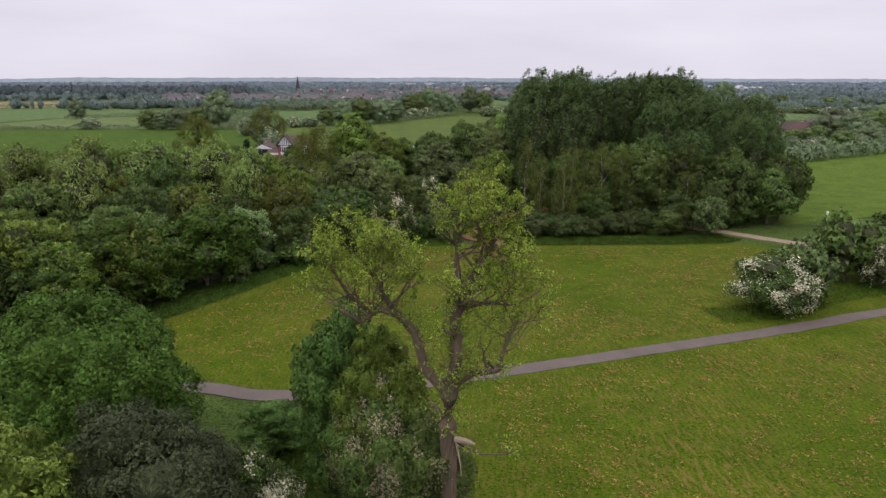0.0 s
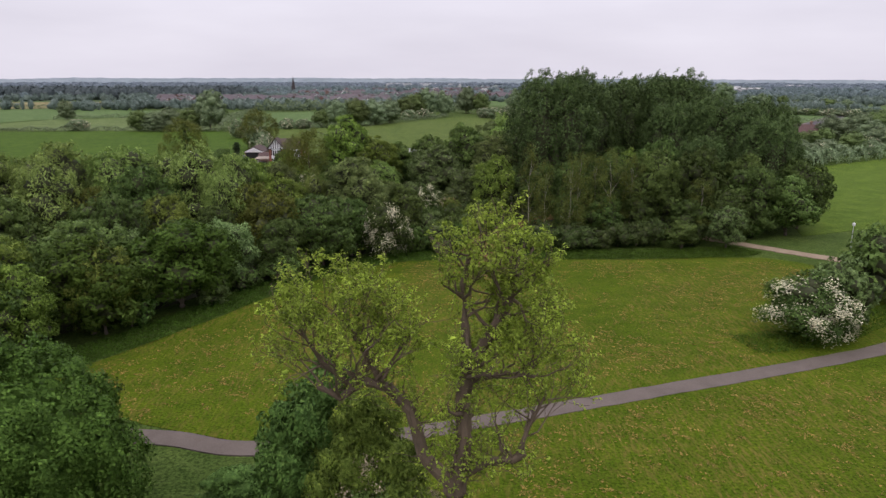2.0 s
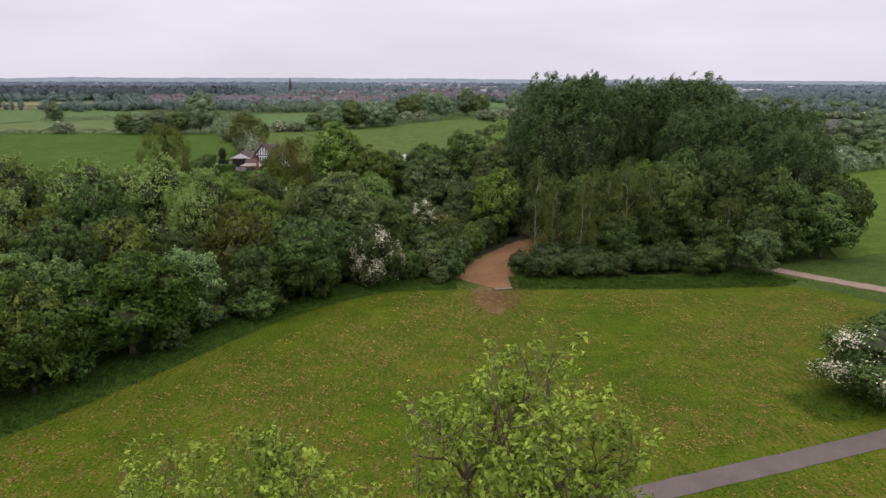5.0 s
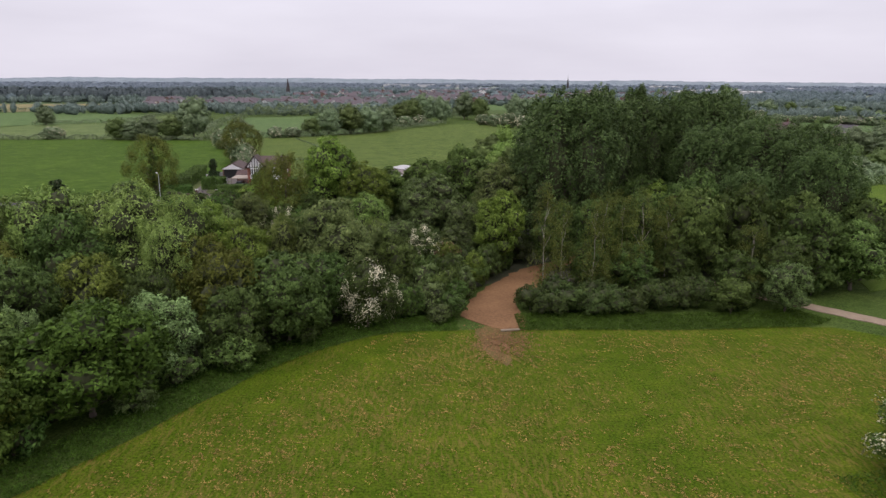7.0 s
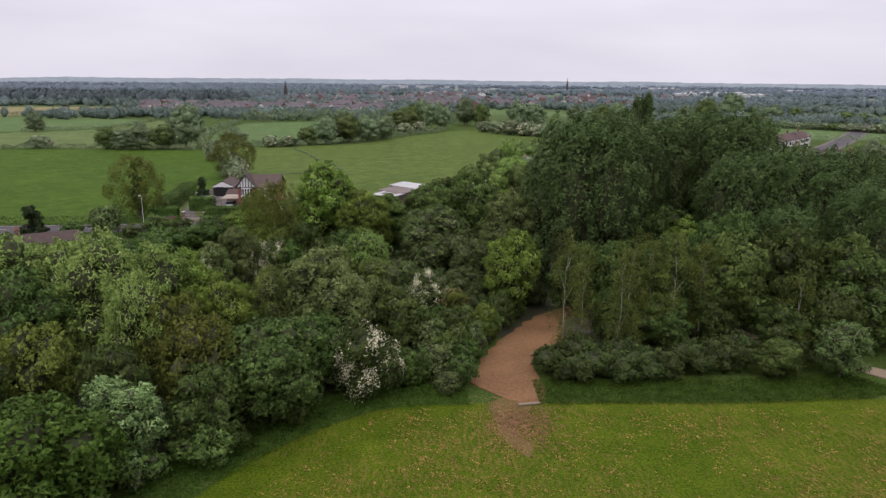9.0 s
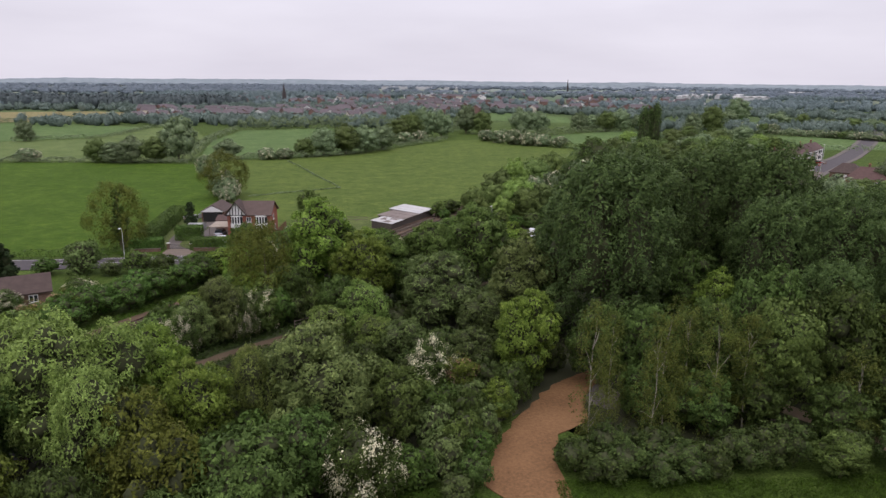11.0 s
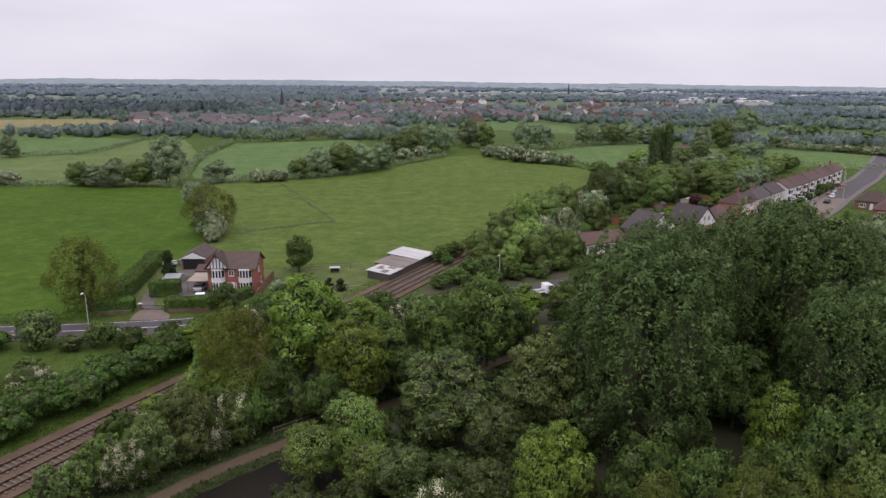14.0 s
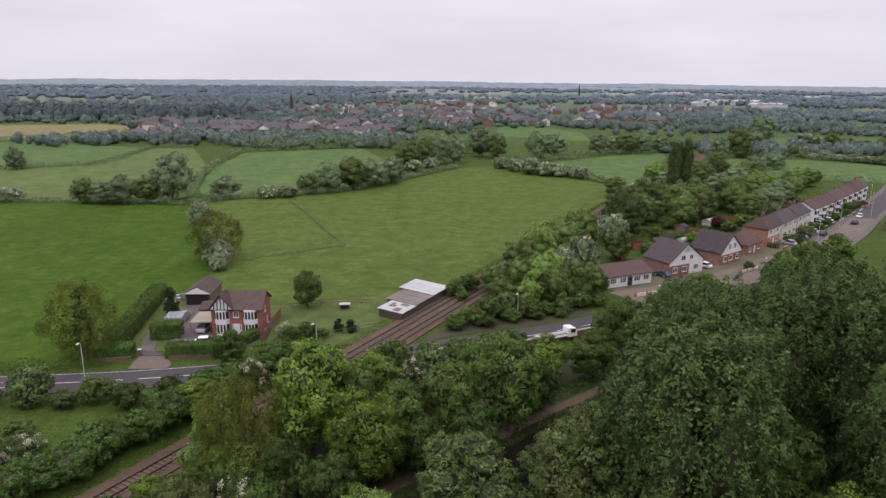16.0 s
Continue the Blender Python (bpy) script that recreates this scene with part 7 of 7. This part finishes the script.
cottage("corner_house", 136.5, 283.5, -40, 9.5, 8.5, 2.8, 5.8, BRICK_B, TILE, "x", "brown-roofed bungalow on the near side of the road", [(2.2, 0.8, 1.8, 1.3, 3), (7.2, 0.8, 1.8, 1.3, 3)], [(4.8, 1.0, WHITE)], None, (3.2, 3.2))

# roof of a cottage behind the railway hedge
cottage("lineside_cottage", -66, 139, 30, 9, 6, 2.3, 4.4, BRICK_B, TILE, "x", "low brown-roofed cottage behind the railway hedge", [(2.2, 0.9, 1.2, 1.1, 2), (6.8, 0.9, 1.2, 1.1, 2)], [(4.5, 0.9, WHITE)], None, (0, 0), [(0.6, 3, 3.9, 5.3)])


# ---- road things ----
def street_lamp(x, y, h, rz):
    root = thing("street_lamp", pose(x, y, 0, 0, 0, rz), "tall grey steel street lamp at the roadside", "street lamp", "street lamps")
    bm = bmesh.new()
    tube(bm, [(0, 0, -0.2), (0, 0, 1.2), (0, 0, 1.25), (0, 0, h - 0.3), (0, 0.25, h), (0, 0.7, h + 0.1)], [0.11, 0.11, 0.07, 0.05, 0.04, 0.035], 8)
    part("pole", bm, STEEL, root)
    bm = bmesh.new()
    box(bm, -0.14, 0.14, 0.55, 1.15, h + 0.04, h + 0.2)
    bmesh.ops.bevel(bm, geom=bm.edges[:], offset=0.04, segments=2, affect="EDGES")
    hd = part("lantern", bm, WHITE, root, "pale lantern head")
    boxpart("lens", -0.1, 0.1, 0.65, 1.05, h + 0.0, h + 0.045, STEEL, hd)


street_lamp(-58.4, 168.4, 6.3, 180)
street_lamp(11.2, 197.6, 5.5, 160)
street_lamp(-25.1, 181.6, 4.9, 150)
PLAMP = thing("path_lamp", pose(55.4, 96.6, 0), "slim white lamp post beside the gravel path", "street lamp")
bm = bmesh.new()
tube(bm, [(0, 0, -0.2), (0, 0, 0.9), (0, 0, 0.95), (0, 0, 3.7)], [0.08, 0.08, 0.05, 0.045], 8)
part("pole", bm, STEEL, PLAMP)
bm = bmesh.new()
tube(bm, [(0, 0, 3.7), (0, 0, 3.78), (0, 0, 4.1), (0, 0, 4.2)], [0.08, 0.17, 0.2, 0.06], 10)
part("lantern", bm, WHITE, PLAMP, "white lantern head")
for x, y, h in ((104.5, 263, 8), (125, 288, 8), (144.5, 303.6, 9), (160, 330, 8), (38, 195.5, 8), (68, 217, 8)):
    street_lamp(x, y, h, 140)

GATE = thing("level_crossing_boards", pose(-33.6, 175.2, 0), "three small white boards on posts beside the road", "sign")
for i, (u, v, z) in enumerate(((0, 0, 1.5), (0.5, -0.7, 1.1), (0.9, 0.5, 1.9))):
    boxpart("post", u - 0.04, u + 0.04, v - 0.04, v + 0.04, -0.2, z, STEEL, GATE)
    b_ = boxpart("board", -0.5, 0.5, -0.02, 0.02, -0.17, 0.17, WHITE, GATE)
    b_.matrix_basis = pose(u, v - 0.06, z, -25, 0, 20)


def car(name, x, y, rz, paint, label, length=4.2, height=1.45):
    """A parked car: body, cabin glass, four wheels and lights."""
    root = thing(name, pose(x, y, 0.05, 0, 0, rz), label, "car", "cars")
    L, W = length / 2, 0.86
    bm = bmesh.new()
    prof = [(-L, 0.3), (L, 0.3), (L, 0.62), (L - 0.15, 0.75), (L * 0.45, 0.9), (-L + 0.2, 0.92), (-L, 0.75)]
    solid(bm, [(a, -W, z) for a, z in prof], [(a, W, z) for a, z in prof])
    bmesh.ops.recalc_face_normals(bm, faces=bm.faces)
    bmesh.ops.bevel(bm, geom=bm.edges[:], offset=0.07, segments=2, affect="EDGES")
    part("body", bm, paint, root)
    bm = bmesh.new()
    a = [(-L * 0.86, -W + 0.04, 0.88), (L * 0.5, -W + 0.04, 0.88), (L * 0.5, W - 0.04, 0.88), (-L * 0.86, W - 0.04, 0.88)]
    b = [(-L * 0.62, -W + 0.2, height - 0.04), (L * 0.12, -W + 0.2, height - 0.04), (L * 0.12, W - 0.2, height - 0.04), (-L * 0.62, W - 0.2, height - 0.04)]
    solid(bm, a, b)
    bmesh.ops.recalc_face_normals(bm, faces=bm.faces)
    part("glass", bm, GLASS, root, "dark car windows")
    bm = bmesh.new()
    box(bm, -L * 0.64, L * 0.14, -W + 0.19, W - 0.19, height - 0.05, height)
    bmesh.ops.bevel(bm, geom=bm.edges[:], offset=0.02, segments=1, affect="EDGES")
    part("roof", bm, paint, root)
    for u in (-L * 0.62, L * 0.62):
        for v in (-W, W):
            bm = bmesh.new()
            tube(bm, [(u, v - 0.1, 0.31), (u, v + 0.1, 0.31)], [0.31, 0.31], 14)
            wh = part("wheel", bm, BLACK, root)
            bm = bmesh.new()
            s_ = 1 if v > 0 else -1
            tube(bm, [(u, v + 0.09 * s_, 0.31), (u, v + 0.115 * s_, 0.31)], [0.19, 0.19], 10)
            part("rim", bm, STEEL, wh)
    for v in (-W + 0.2, W - 0.2):
        boxpart("headlight", L - 0.06, L + 0.015, v - 0.14, v + 0.14, 0.58, 0.7, WHITE, root, "clear headlight")
        boxpart("tail_light", -L - 0.015, -L + 0.05, v - 0.14, v + 0.14, 0.62, 0.76, BRICK, root, "red tail light")


def paint(name, c):
    m, n, l, b = mat(name, 0.25, 0.0, 0.5)
    v = object_vec(n)
    l.new(ramp_node(n, l, noise_node(n, l, v, 3.0, 3.0), [(0.3, c), (0.8, tuple(min(1, q * 1.15) for q in c))]), b.inputs["Base Color"])
    return m


C_W, C_S, C_K, C_B, C_R = paint("car_white", (0.7, 0.7, 0.7)), paint("car_silver", (0.35, 0.36, 0.38)), paint("car_black", (0.02, 0.02, 0.025)), paint("car_blue", (0.04, 0.075, 0.14)), paint("car_red", (0.25, 0.02, 0.02))
for nm, x, y, rz, p_, lb in (("white_car", -44.8, 183.6, 10, C_W, "white car parked before the house"), ("dark_car", -49.2, 182.2, 60, C_K, "dark car parked on the forecourt"), ("silver_car", -47.6, 190.5, 90, C_S, "silver car under the carport"), ("blue_car", -46.6, 181.4, 75, C_B, "dark blue car on the forecourt behind the hedge"), ("white_car", -41.4, 184.6, 10, C_W, "white car parked before the house"),
                             ("white_car", 62.4, 238.0, 130, C_W, "white car parked between bungalows"), ("blue_car", 49.4, 229.4, 120, C_B, "blue car parked beside the bungalow"), ("white_car", 27.0, 217.6, 25, C_W, "white car parked under trees"),
                             ("blue_car", 103.8, 271.0, 130, C_B, "blue car on a front drive"), ("dark_car", 107.0, 275.0, 130, C_K, "dark car on a front drive"), ("silver_car", 111.4, 279.6, 132, C_S, "silver car on a front drive"),
                             ("dark_car", 113.2, 276.2, 48, C_K, "dark car at the kerb"), ("dark_car", 133.4, 294.0, 50, C_K, "dark grey car on the road"), ("silver_car", 141.8, 305.4, 50, C_W, "pale car on the road"),
                             ("silver_car", 120, 292, 130, C_S, "silver car on a front drive"), ("white_car", 126, 298, 130, C_W, "white car on a front drive"), ("dark_car", 133, 305, 130, C_K, "dark car on a front drive"), ("white_car", 146, 319, 130, C_W, "white car on a front drive"),
                             ("silver_car", 152, 325.5, 130, C_S, "silver car on a front drive"), ("red_car", 158, 331, 130, C_R, "red car on a front drive"), ("silver_car", 96.5, 263.5, 130, C_S, "silver car on a front drive")):
    car(nm, x, y, rz, p_, lb)

TRUCK = thing("recovery_truck", pose(17.3, 187.2, 0.05, 0, 0, 23), "white flatbed recovery truck beside the road", "truck")
boxpart("chassis", -3.9, 3.4, -0.5, 0.5, 0.5, 0.8, BLACK, TRUCK)
bm = bmesh.new()
solid(bm, [(-4.4, -1.1, 0.7), (1.5, -1.1, 0.95), (1.5, 1.1, 0.95), (-4.4, 1.1, 0.7)], [(-4.4, -1.1, 0.85), (1.5, -1.1, 1.1), (1.5, 1.1, 1.1), (-4.4, 1.1, 0.85)])
bmesh.ops.recalc_face_normals(bm, faces=bm.faces)
bed = part("flatbed", bm, WHITE, TRUCK, "white flat loading bed")
for v in (-0.75, 0.75):
    boxpart("wheel_track", -4.2, 1.3, v - 0.22, v + 0.22, 1.08, 1.14, STEEL, bed)
bm = bmesh.new()
prof = [(1.7, 0.6), (3.6, 0.6), (3.6, 1.3), (3.2, 2.25), (1.8, 2.35), (1.7, 2.2)]
solid(bm, [(a, -1.0, z) for a, z in prof], [(a, 1.0, z) for a, z in prof])
bmesh.ops.recalc_face_normals(bm, faces=bm.faces)
bmesh.ops.bevel(bm, geom=bm.edges[:], offset=0.06, segments=2, affect="EDGES")
cab = part("cab", bm, C_W, TRUCK, "white driver's cab")
bm = bmesh.new()
solid(bm, [(3.62, -0.85, 1.4), (3.62, 0.85, 1.4), (3.27, 0.8, 2.15), (3.27, -0.8, 2.15)], [(3.57, -0.85, 1.38), (3.57, 0.85, 1.38), (3.22, 0.8, 2.13), (3.22, -0.8, 2.13)])
bmesh.ops.recalc_face_normals(bm, faces=bm.faces)
part("windscreen", bm, GLASS, cab)
for v in (-1.02, 1.02):
    boxpart("side_window", 2.2, 3.15, v - 0.02, v + 0.02, 1.4, 2.1, GLASS, cab)
for u in (-2.9, 2.6):
    for v in (-0.85, 0.85):
        bm = bmesh.new()
        tube(bm, [(u, v - 0.14, 0.38), (u, v + 0.14, 0.38)], [0.38, 0.38], 14)
        part("wheel", bm, BLACK, TRUCK)

# parapet where the road crosses the canal
PAR = thing("bridge_parapet", pose(9, 182.6, 0, 0, 0, 27), "brown brick bridge parapet along the road", "wall")
boxpart("wall", 0, 19, -0.2, 0.2, -0.3, 1.25, BRICK_B, PAR)
boxpart("coping", -0.05, 19.05, -0.27, 0.27, 1.25, 1.4, CONCRETE, PAR)
sheet("front_gardens", [(34, 221), (50, 230), (66, 241), (78, 252), (96, 272), (120, 298), (142, 320), (150, 312), (140, 300), (124, 283), (108, 266), (92, 250), (74, 236), (52, 222), (36, 213)], 0.03, speckled("garden_soil", (0.085, 0.08, 0.045), (0.155, 0.135, 0.085)), "trodden brown and green front gardens", "garden", 5, 0.3)
sheet("front_courts", [(33, 216), (48, 222.5), (64, 233), (80, 246), (95, 258), (108, 272), (124, 290), (140, 308), (146, 302), (124, 276), (96, 246), (64, 220), (40, 207)], 0.06, COURT, "brown paved front courts and drives before the houses", "driveway", 5, 0.2)

# bench and bin-like oddments at the track's mouth
bm = bmesh.new()
tube(bm, [(6.6, 92.6, 0.14), (8.6, 92.9, 0.16)], [0.14, 0.12], 8)
tagged(part("fallen_log", bm, speckled("pale_log", (0.2, 0.16, 0.11), (0.32, 0.26, 0.19))), "pale fallen log at the mouth of the track", "log")

# gardens behind the terrace: sheds, fences and plants
def garden_shed(x, y, rz, w, d, wall, roof, label, eaves=1.9, ridge=2.5):
    root = thing("garden_shed", pose(x, y, 0, 0, 0, rz), label, "shed", "garden sheds")
    bm = bmesh.new()
    gable_walls(bm, 0, w, 0, d, eaves, ridge - 0.1)
    part("wall", bm, wall, root)
    bm = bmesh.new()
    gable_roof(bm, 0, w, 0, d, eaves + 0.03, ridge, 0.18, "x", 0.08)
    part("roof", bm, roof, root)
    door(root, w * 0.35, 0.05, 0.85, 1.75, FENCE, 0.0)


garden_shed(82.6, 286.2, 40, 6.5, 3.2, CREAM, SHEET, "long cream garden shed with a pale sheet roof")
garden_shed(64.8, 258.6, 36, 3.4, 3.0, WHITE, SHEET, "small white garden shed between the bungalows")
garden_shed(56.4, 259.0, 25, 2.8, 2.2, FENCE, TILE, "small brown wooden garden shed")
garden_shed(71.0, 277.6, 50, 3.0, 2.4, TIMBER, TILE_G, "small grey wooden garden shed with felt roof")
garden_shed(96.4, 295.0, 46, 3.6, 2.6, FENCE, TILE_R, "small brown wooden garden shed")
garden_shed(111.2, 306.4, 46, 3.0, 2.4, TIMBER, SHEET, "small grey garden shed with a pale roof")
garden_shed(125.6, 322.0, 47, 3.2, 2.4, FENCE, TILE, "small brown wooden garden shed")
panel_fence("plot_fence", [(61.5, 245.5), (57.5, 251.5), (52.5, 259.5), (47, 268)], 1.7, FENCE, "brown boarded fence between back gardens")
panel_fence("plot_fence", [(75.0, 256.0), (70.5, 262), (64, 271), (59, 279)], 1.7, TIMBER, "grey boarded fence between back gardens")
panel_fence("plot_fence", [(83.4, 266), (78.5, 272), (72.5, 280), (67, 287)], 1.7, FENCE, "brown boarded fence between back gardens")
panel_fence("plot_fence", [(92.6, 275), (87.5, 281), (81, 289.5), (76, 296)], 1.7, TIMBER, "grey boarded fence between back gardens")
panel_fence("plot_fence", [(102.0, 285.5), (96.5, 292), (90, 299), (85, 304)], 1.7, FENCE, "brown boarded fence between back gardens")
panel_fence("plot_fence", [(112, 297), (107, 303), (101, 309)], 1.7, TIMBER, "grey boarded fence between back gardens")
panel_fence("plot_fence", [(124, 309), (119, 315), (113, 321)], 1.7, FENCE, "brown boarded fence between back gardens")
# hedges and low walls before the row
for i, (x, y) in enumerate(((92.0, 257.4), (101.4, 267.2), (110.6, 277.0), (118.6, 285.6), (124.6, 291.8), (130.4, 297.8), (136.4, 304.0), (142.2, 310.2), (148.2, 316.4), (154.2, 322.8), (160.0, 329.2))):
    dx, dy = 0.695 * (2.6 + 0.5 * (i % 3)), 0.719 * (2.6 + 0.5 * (i % 3))
    hedge("front_hedge", [(x - 1.2 * 0.719, y + 1.2 * 0.695), (x - 5.2 * 0.719, y + 5.2 * 0.695)], 1.1, 1.3 + 0.3 * (i % 2), 900, 0.28, "hedge", "clipped green hedge between front gardens", 200 + i, True)
    W = thing("front_wall", pose(x, y, 0, 0, 0, 46), "low brick wall before a front garden", "wall", "front walls")
    boxpart("wall", 0, math.hypot(dx, dy) + 1.0, -0.11, 0.11, -0.2, 0.7, (BRICK, BRICK_B, CREAM)[i % 3], W)
    boxpart("coping", -0.03, math.hypot(dx, dy) + 1.03, -0.15, 0.15, 0.7, 0.77, CONCRETE, W)
for x0, y0, rz, ln in ((38.5, 213.0, 25, 9), (53.8, 221.0, 30, 8), (69.5, 232.4, 36, 8)):
    W = thing("front_wall", pose(x0, y0, 0, 0, 0, rz), "low rendered wall before a bungalow", "wall", "front walls")
    boxpart("wall", 0, ln, -0.11, 0.11, -0.2, 0.75, CREAM, W)
    for k in range(4):
        boxpart("pier", ln * k / 3 - 0.17, ln * k / 3 + 0.17, -0.17, 0.17, -0.2, 0.95, BRICK, W, "brick pier")
grow("purple", (43.6, 246, 6.2, 2.6), (41, 233, 3.5, 2), (84, 285, 4, 2.4))
grow("bush", (52, 251, 3, 2.4), (60, 262, 2.4, 2), (66, 266, 2.6, 2), (70, 270, 2.2, 2), (77, 276, 2.8, 2.2), (86, 281, 3, 2.2), (95, 290, 3.6, 2.6), (101, 299, 3.6, 2.6), (108, 304, 3.6, 2.6), (60, 272, 3, 2.4), (68, 284, 3.4, 2.6), (100, 264.6, 2.2, 1.8), (106.6, 273.4, 3.4, 2.6), (116, 283, 2.2, 1.8), group="garden shrubs")
grow("bush", (122, 290, 2.2, 1.8), (130, 299, 2.4, 2), (138, 308, 2.4, 2), (149, 321, 3, 2.2), (73, 236, 2, 1.4), (144, 316, 3.4, 2.8), (90, 272, 2.2, 1.8), (116, 312, 3, 2.4), (129, 326, 3.4, 2.6), group="garden shrubs")
grow("lime", (92.3, 288.5, 4.2, 2.2), (133, 353, 7.4, 4.4))
grow("bright", (66, 256, 5, 2.4), (92, 276, 6, 3), (104, 287, 6, 3))
grow("rail", (74, 288, 10, 5), (84, 300, 11, 6), (100, 312, 10, 5.6), (116, 322, 9, 5), (134, 340, 9, 5), (42, 244, 9, 4), group="garden trees")


# ---- the town in the distance ----
def town_proto(w, d, e, r, wall, roof, along):
    a, b = bmesh.new(), bmesh.new()
    gable_walls(a, 0, w, 0, d, e, r - 0.1, along)
    gable_roof(b, 0, w, 0, d, e, r, 0.3, along)
    out = []
    for nm, q, m_ in (("wall", a, wall), ("roof", b, roof)):
        me = bpy.data.meshes.new(nm)
        q.to_mesh(me)
        q.free()
        me.materials.append(m_)
        out.append((nm, me))
    return out


# Town brick less red and roofs bluer, with haze mixed into both colours.
FAR_WALL = speckled("far_brick_hazed", (0.16, 0.1, 0.085), (0.25, 0.155, 0.13), 0.9, 0.5)
FAR_ROOF = tile_mat("far_roof_hazed", (0.095, 0.08, 0.085), (0.15, 0.122, 0.128))
TOWN = [town_proto(11, 8, 5, 8, FAR_WALL, FAR_ROOF, "x"), town_proto(16, 9, 5.2, 8.5, FAR_WALL, FAR_ROOF, "x"), town_proto(10, 9, 5, 8.2, WHITE, FAR_ROOF, "y"), town_proto(9, 11, 5, 8.4, FAR_WALL, FAR_ROOF, "y"), town_proto(13, 8, 5, 8, CREAM, FAR_ROOF, "x")]
town_rng = random.Random(12)
for cx_, cy_, rad, n_ in TOWN_AREAS:
    for _ in range(n_):
        a, q = town_rng.uniform(0, 6.28), rad * math.sqrt(town_rng.random())
        root = thing("town_house", pose(cx_ + q * math.cos(a), cy_ + q * math.sin(a), 0, 0, 0, town_rng.choice((0, 10, 80, 95, -15, 40))), "distant town house with reddish tiled roof", "house", "town houses")
        for nm, me in TOWN[town_rng.choice((0, 0, 0, 1, 1, 2, 3, 3, 4))]:
            new(nm, me).parent = root


def works(x, y, w, d, h, rz, label):
    root = thing("factory_hall", pose(x, y, 0, 0, 0, rz), label, "factory", "distant halls")
    boxpart("wall", 0, w, 0, d, -0.5, h, STEEL, root)
    bm = bmesh.new()
    for i in range(4):
        gable_roof(bm, w * i / 4, w * (i + 1) / 4, 0, d, h, h + 2.2, 0.0, "y")
    part("roof", bm, SHEET, root)


for q in ((-190, 2500, 90, 50, 9, 0), (-70, 2550, 70, 50, 8, 4), (30, 2450, 50, 40, 8, 0), (520, 1480, 130, 60, 7, -8), (470, 1380, 40, 30, 6, 0), (560, 1330, 60, 30, 6, 5), (60, 1560, 60, 30, 7, 0), (20, 1050, 40, 16, 5, 0), (950, 1900, 80, 40, 7, 0), (-60, 1350, 90, 24, 6, 3), (700, 2300, 90, 40, 8, 0)):
    works(*q, "long pale industrial hall in the distance")


def church(x, y, h):
    root = thing("church_tower", pose(x, y, 0), "grey stone church tower with pointed spire", "church")
    boxpart("tower", -2.2, 2.2, -2.2, 2.2, -0.5, h * 0.5, TILE_G, root)
    bm = bmesh.new()
    tube(bm, [(0, 0, h * 0.5), (0, 0, h)], [2.4, 0.1], 8)
    part("spire", bm, TILE_G, root)


church(-207, 1000, 27)
church(368, 2000, 38)

# small shelter in the paddock
HUT = thing("field_shelter", pose(-23.4, 203.6, 0, 0, 0, 8), "small wooden field shelter with pale roof", "shelter")
boxpart("wall", -0.9, 0.9, 0.45, 0.55, 0, 1.0, TIMBER, HUT)
for x in (-0.9, 0.8):
    boxpart("side", x, x + 0.1, -0.5, 0.45, 0, 1.0, TIMBER, HUT)
boxpart("roof", -1.1, 1.1, -0.75, 0.7, 1.0, 1.08, SHEET, HUT, "pale sheet roof", 0.01)

# stored odds and ends round the garage
STORE = [paint("crate_white", (0.6, 0.6, 0.58)), paint("crate_grey", (0.25, 0.25, 0.26)), paint("crate_red", (0.3, 0.08, 0.06)), paint("crate_tan", (0.35, 0.27, 0.18))]
crate_rng = random.Random(21)
for x, y in ((-58.6, 207.2), (-59.6, 208.4), (-58.2, 209.6), (-60.4, 206.6), (-61.2, 208.0), (-59.4, 205.6), (-55.6, 198.4), (-54.4, 198.9), (-53.6, 198.2), (-56.4, 199.4), (-36.4, 189.4), (-36.6, 191.6), (-36.2, 193.2)):
    w_, d_, h_ = crate_rng.uniform(0.6, 1.5), crate_rng.uniform(0.5, 1.1), crate_rng.uniform(0.4, 1.0)
    root = thing("storage_crate", pose(x, y, 0, 0, 0, crate_rng.uniform(0, 90)), "weathered storage crate standing in the yard", "crate", "yard clutter")
    m_ = crate_rng.choice(STORE)
    boxpart("body", -w_ / 2, w_ / 2, -d_ / 2, d_ / 2, 0, h_, m_, root, "", 0.02)
    boxpart("lid", -w_ / 2 - 0.03, w_ / 2 + 0.03, -d_ / 2 - 0.03, d_ / 2 + 0.03, h_, h_ + 0.05, m_, root, "", 0.01)
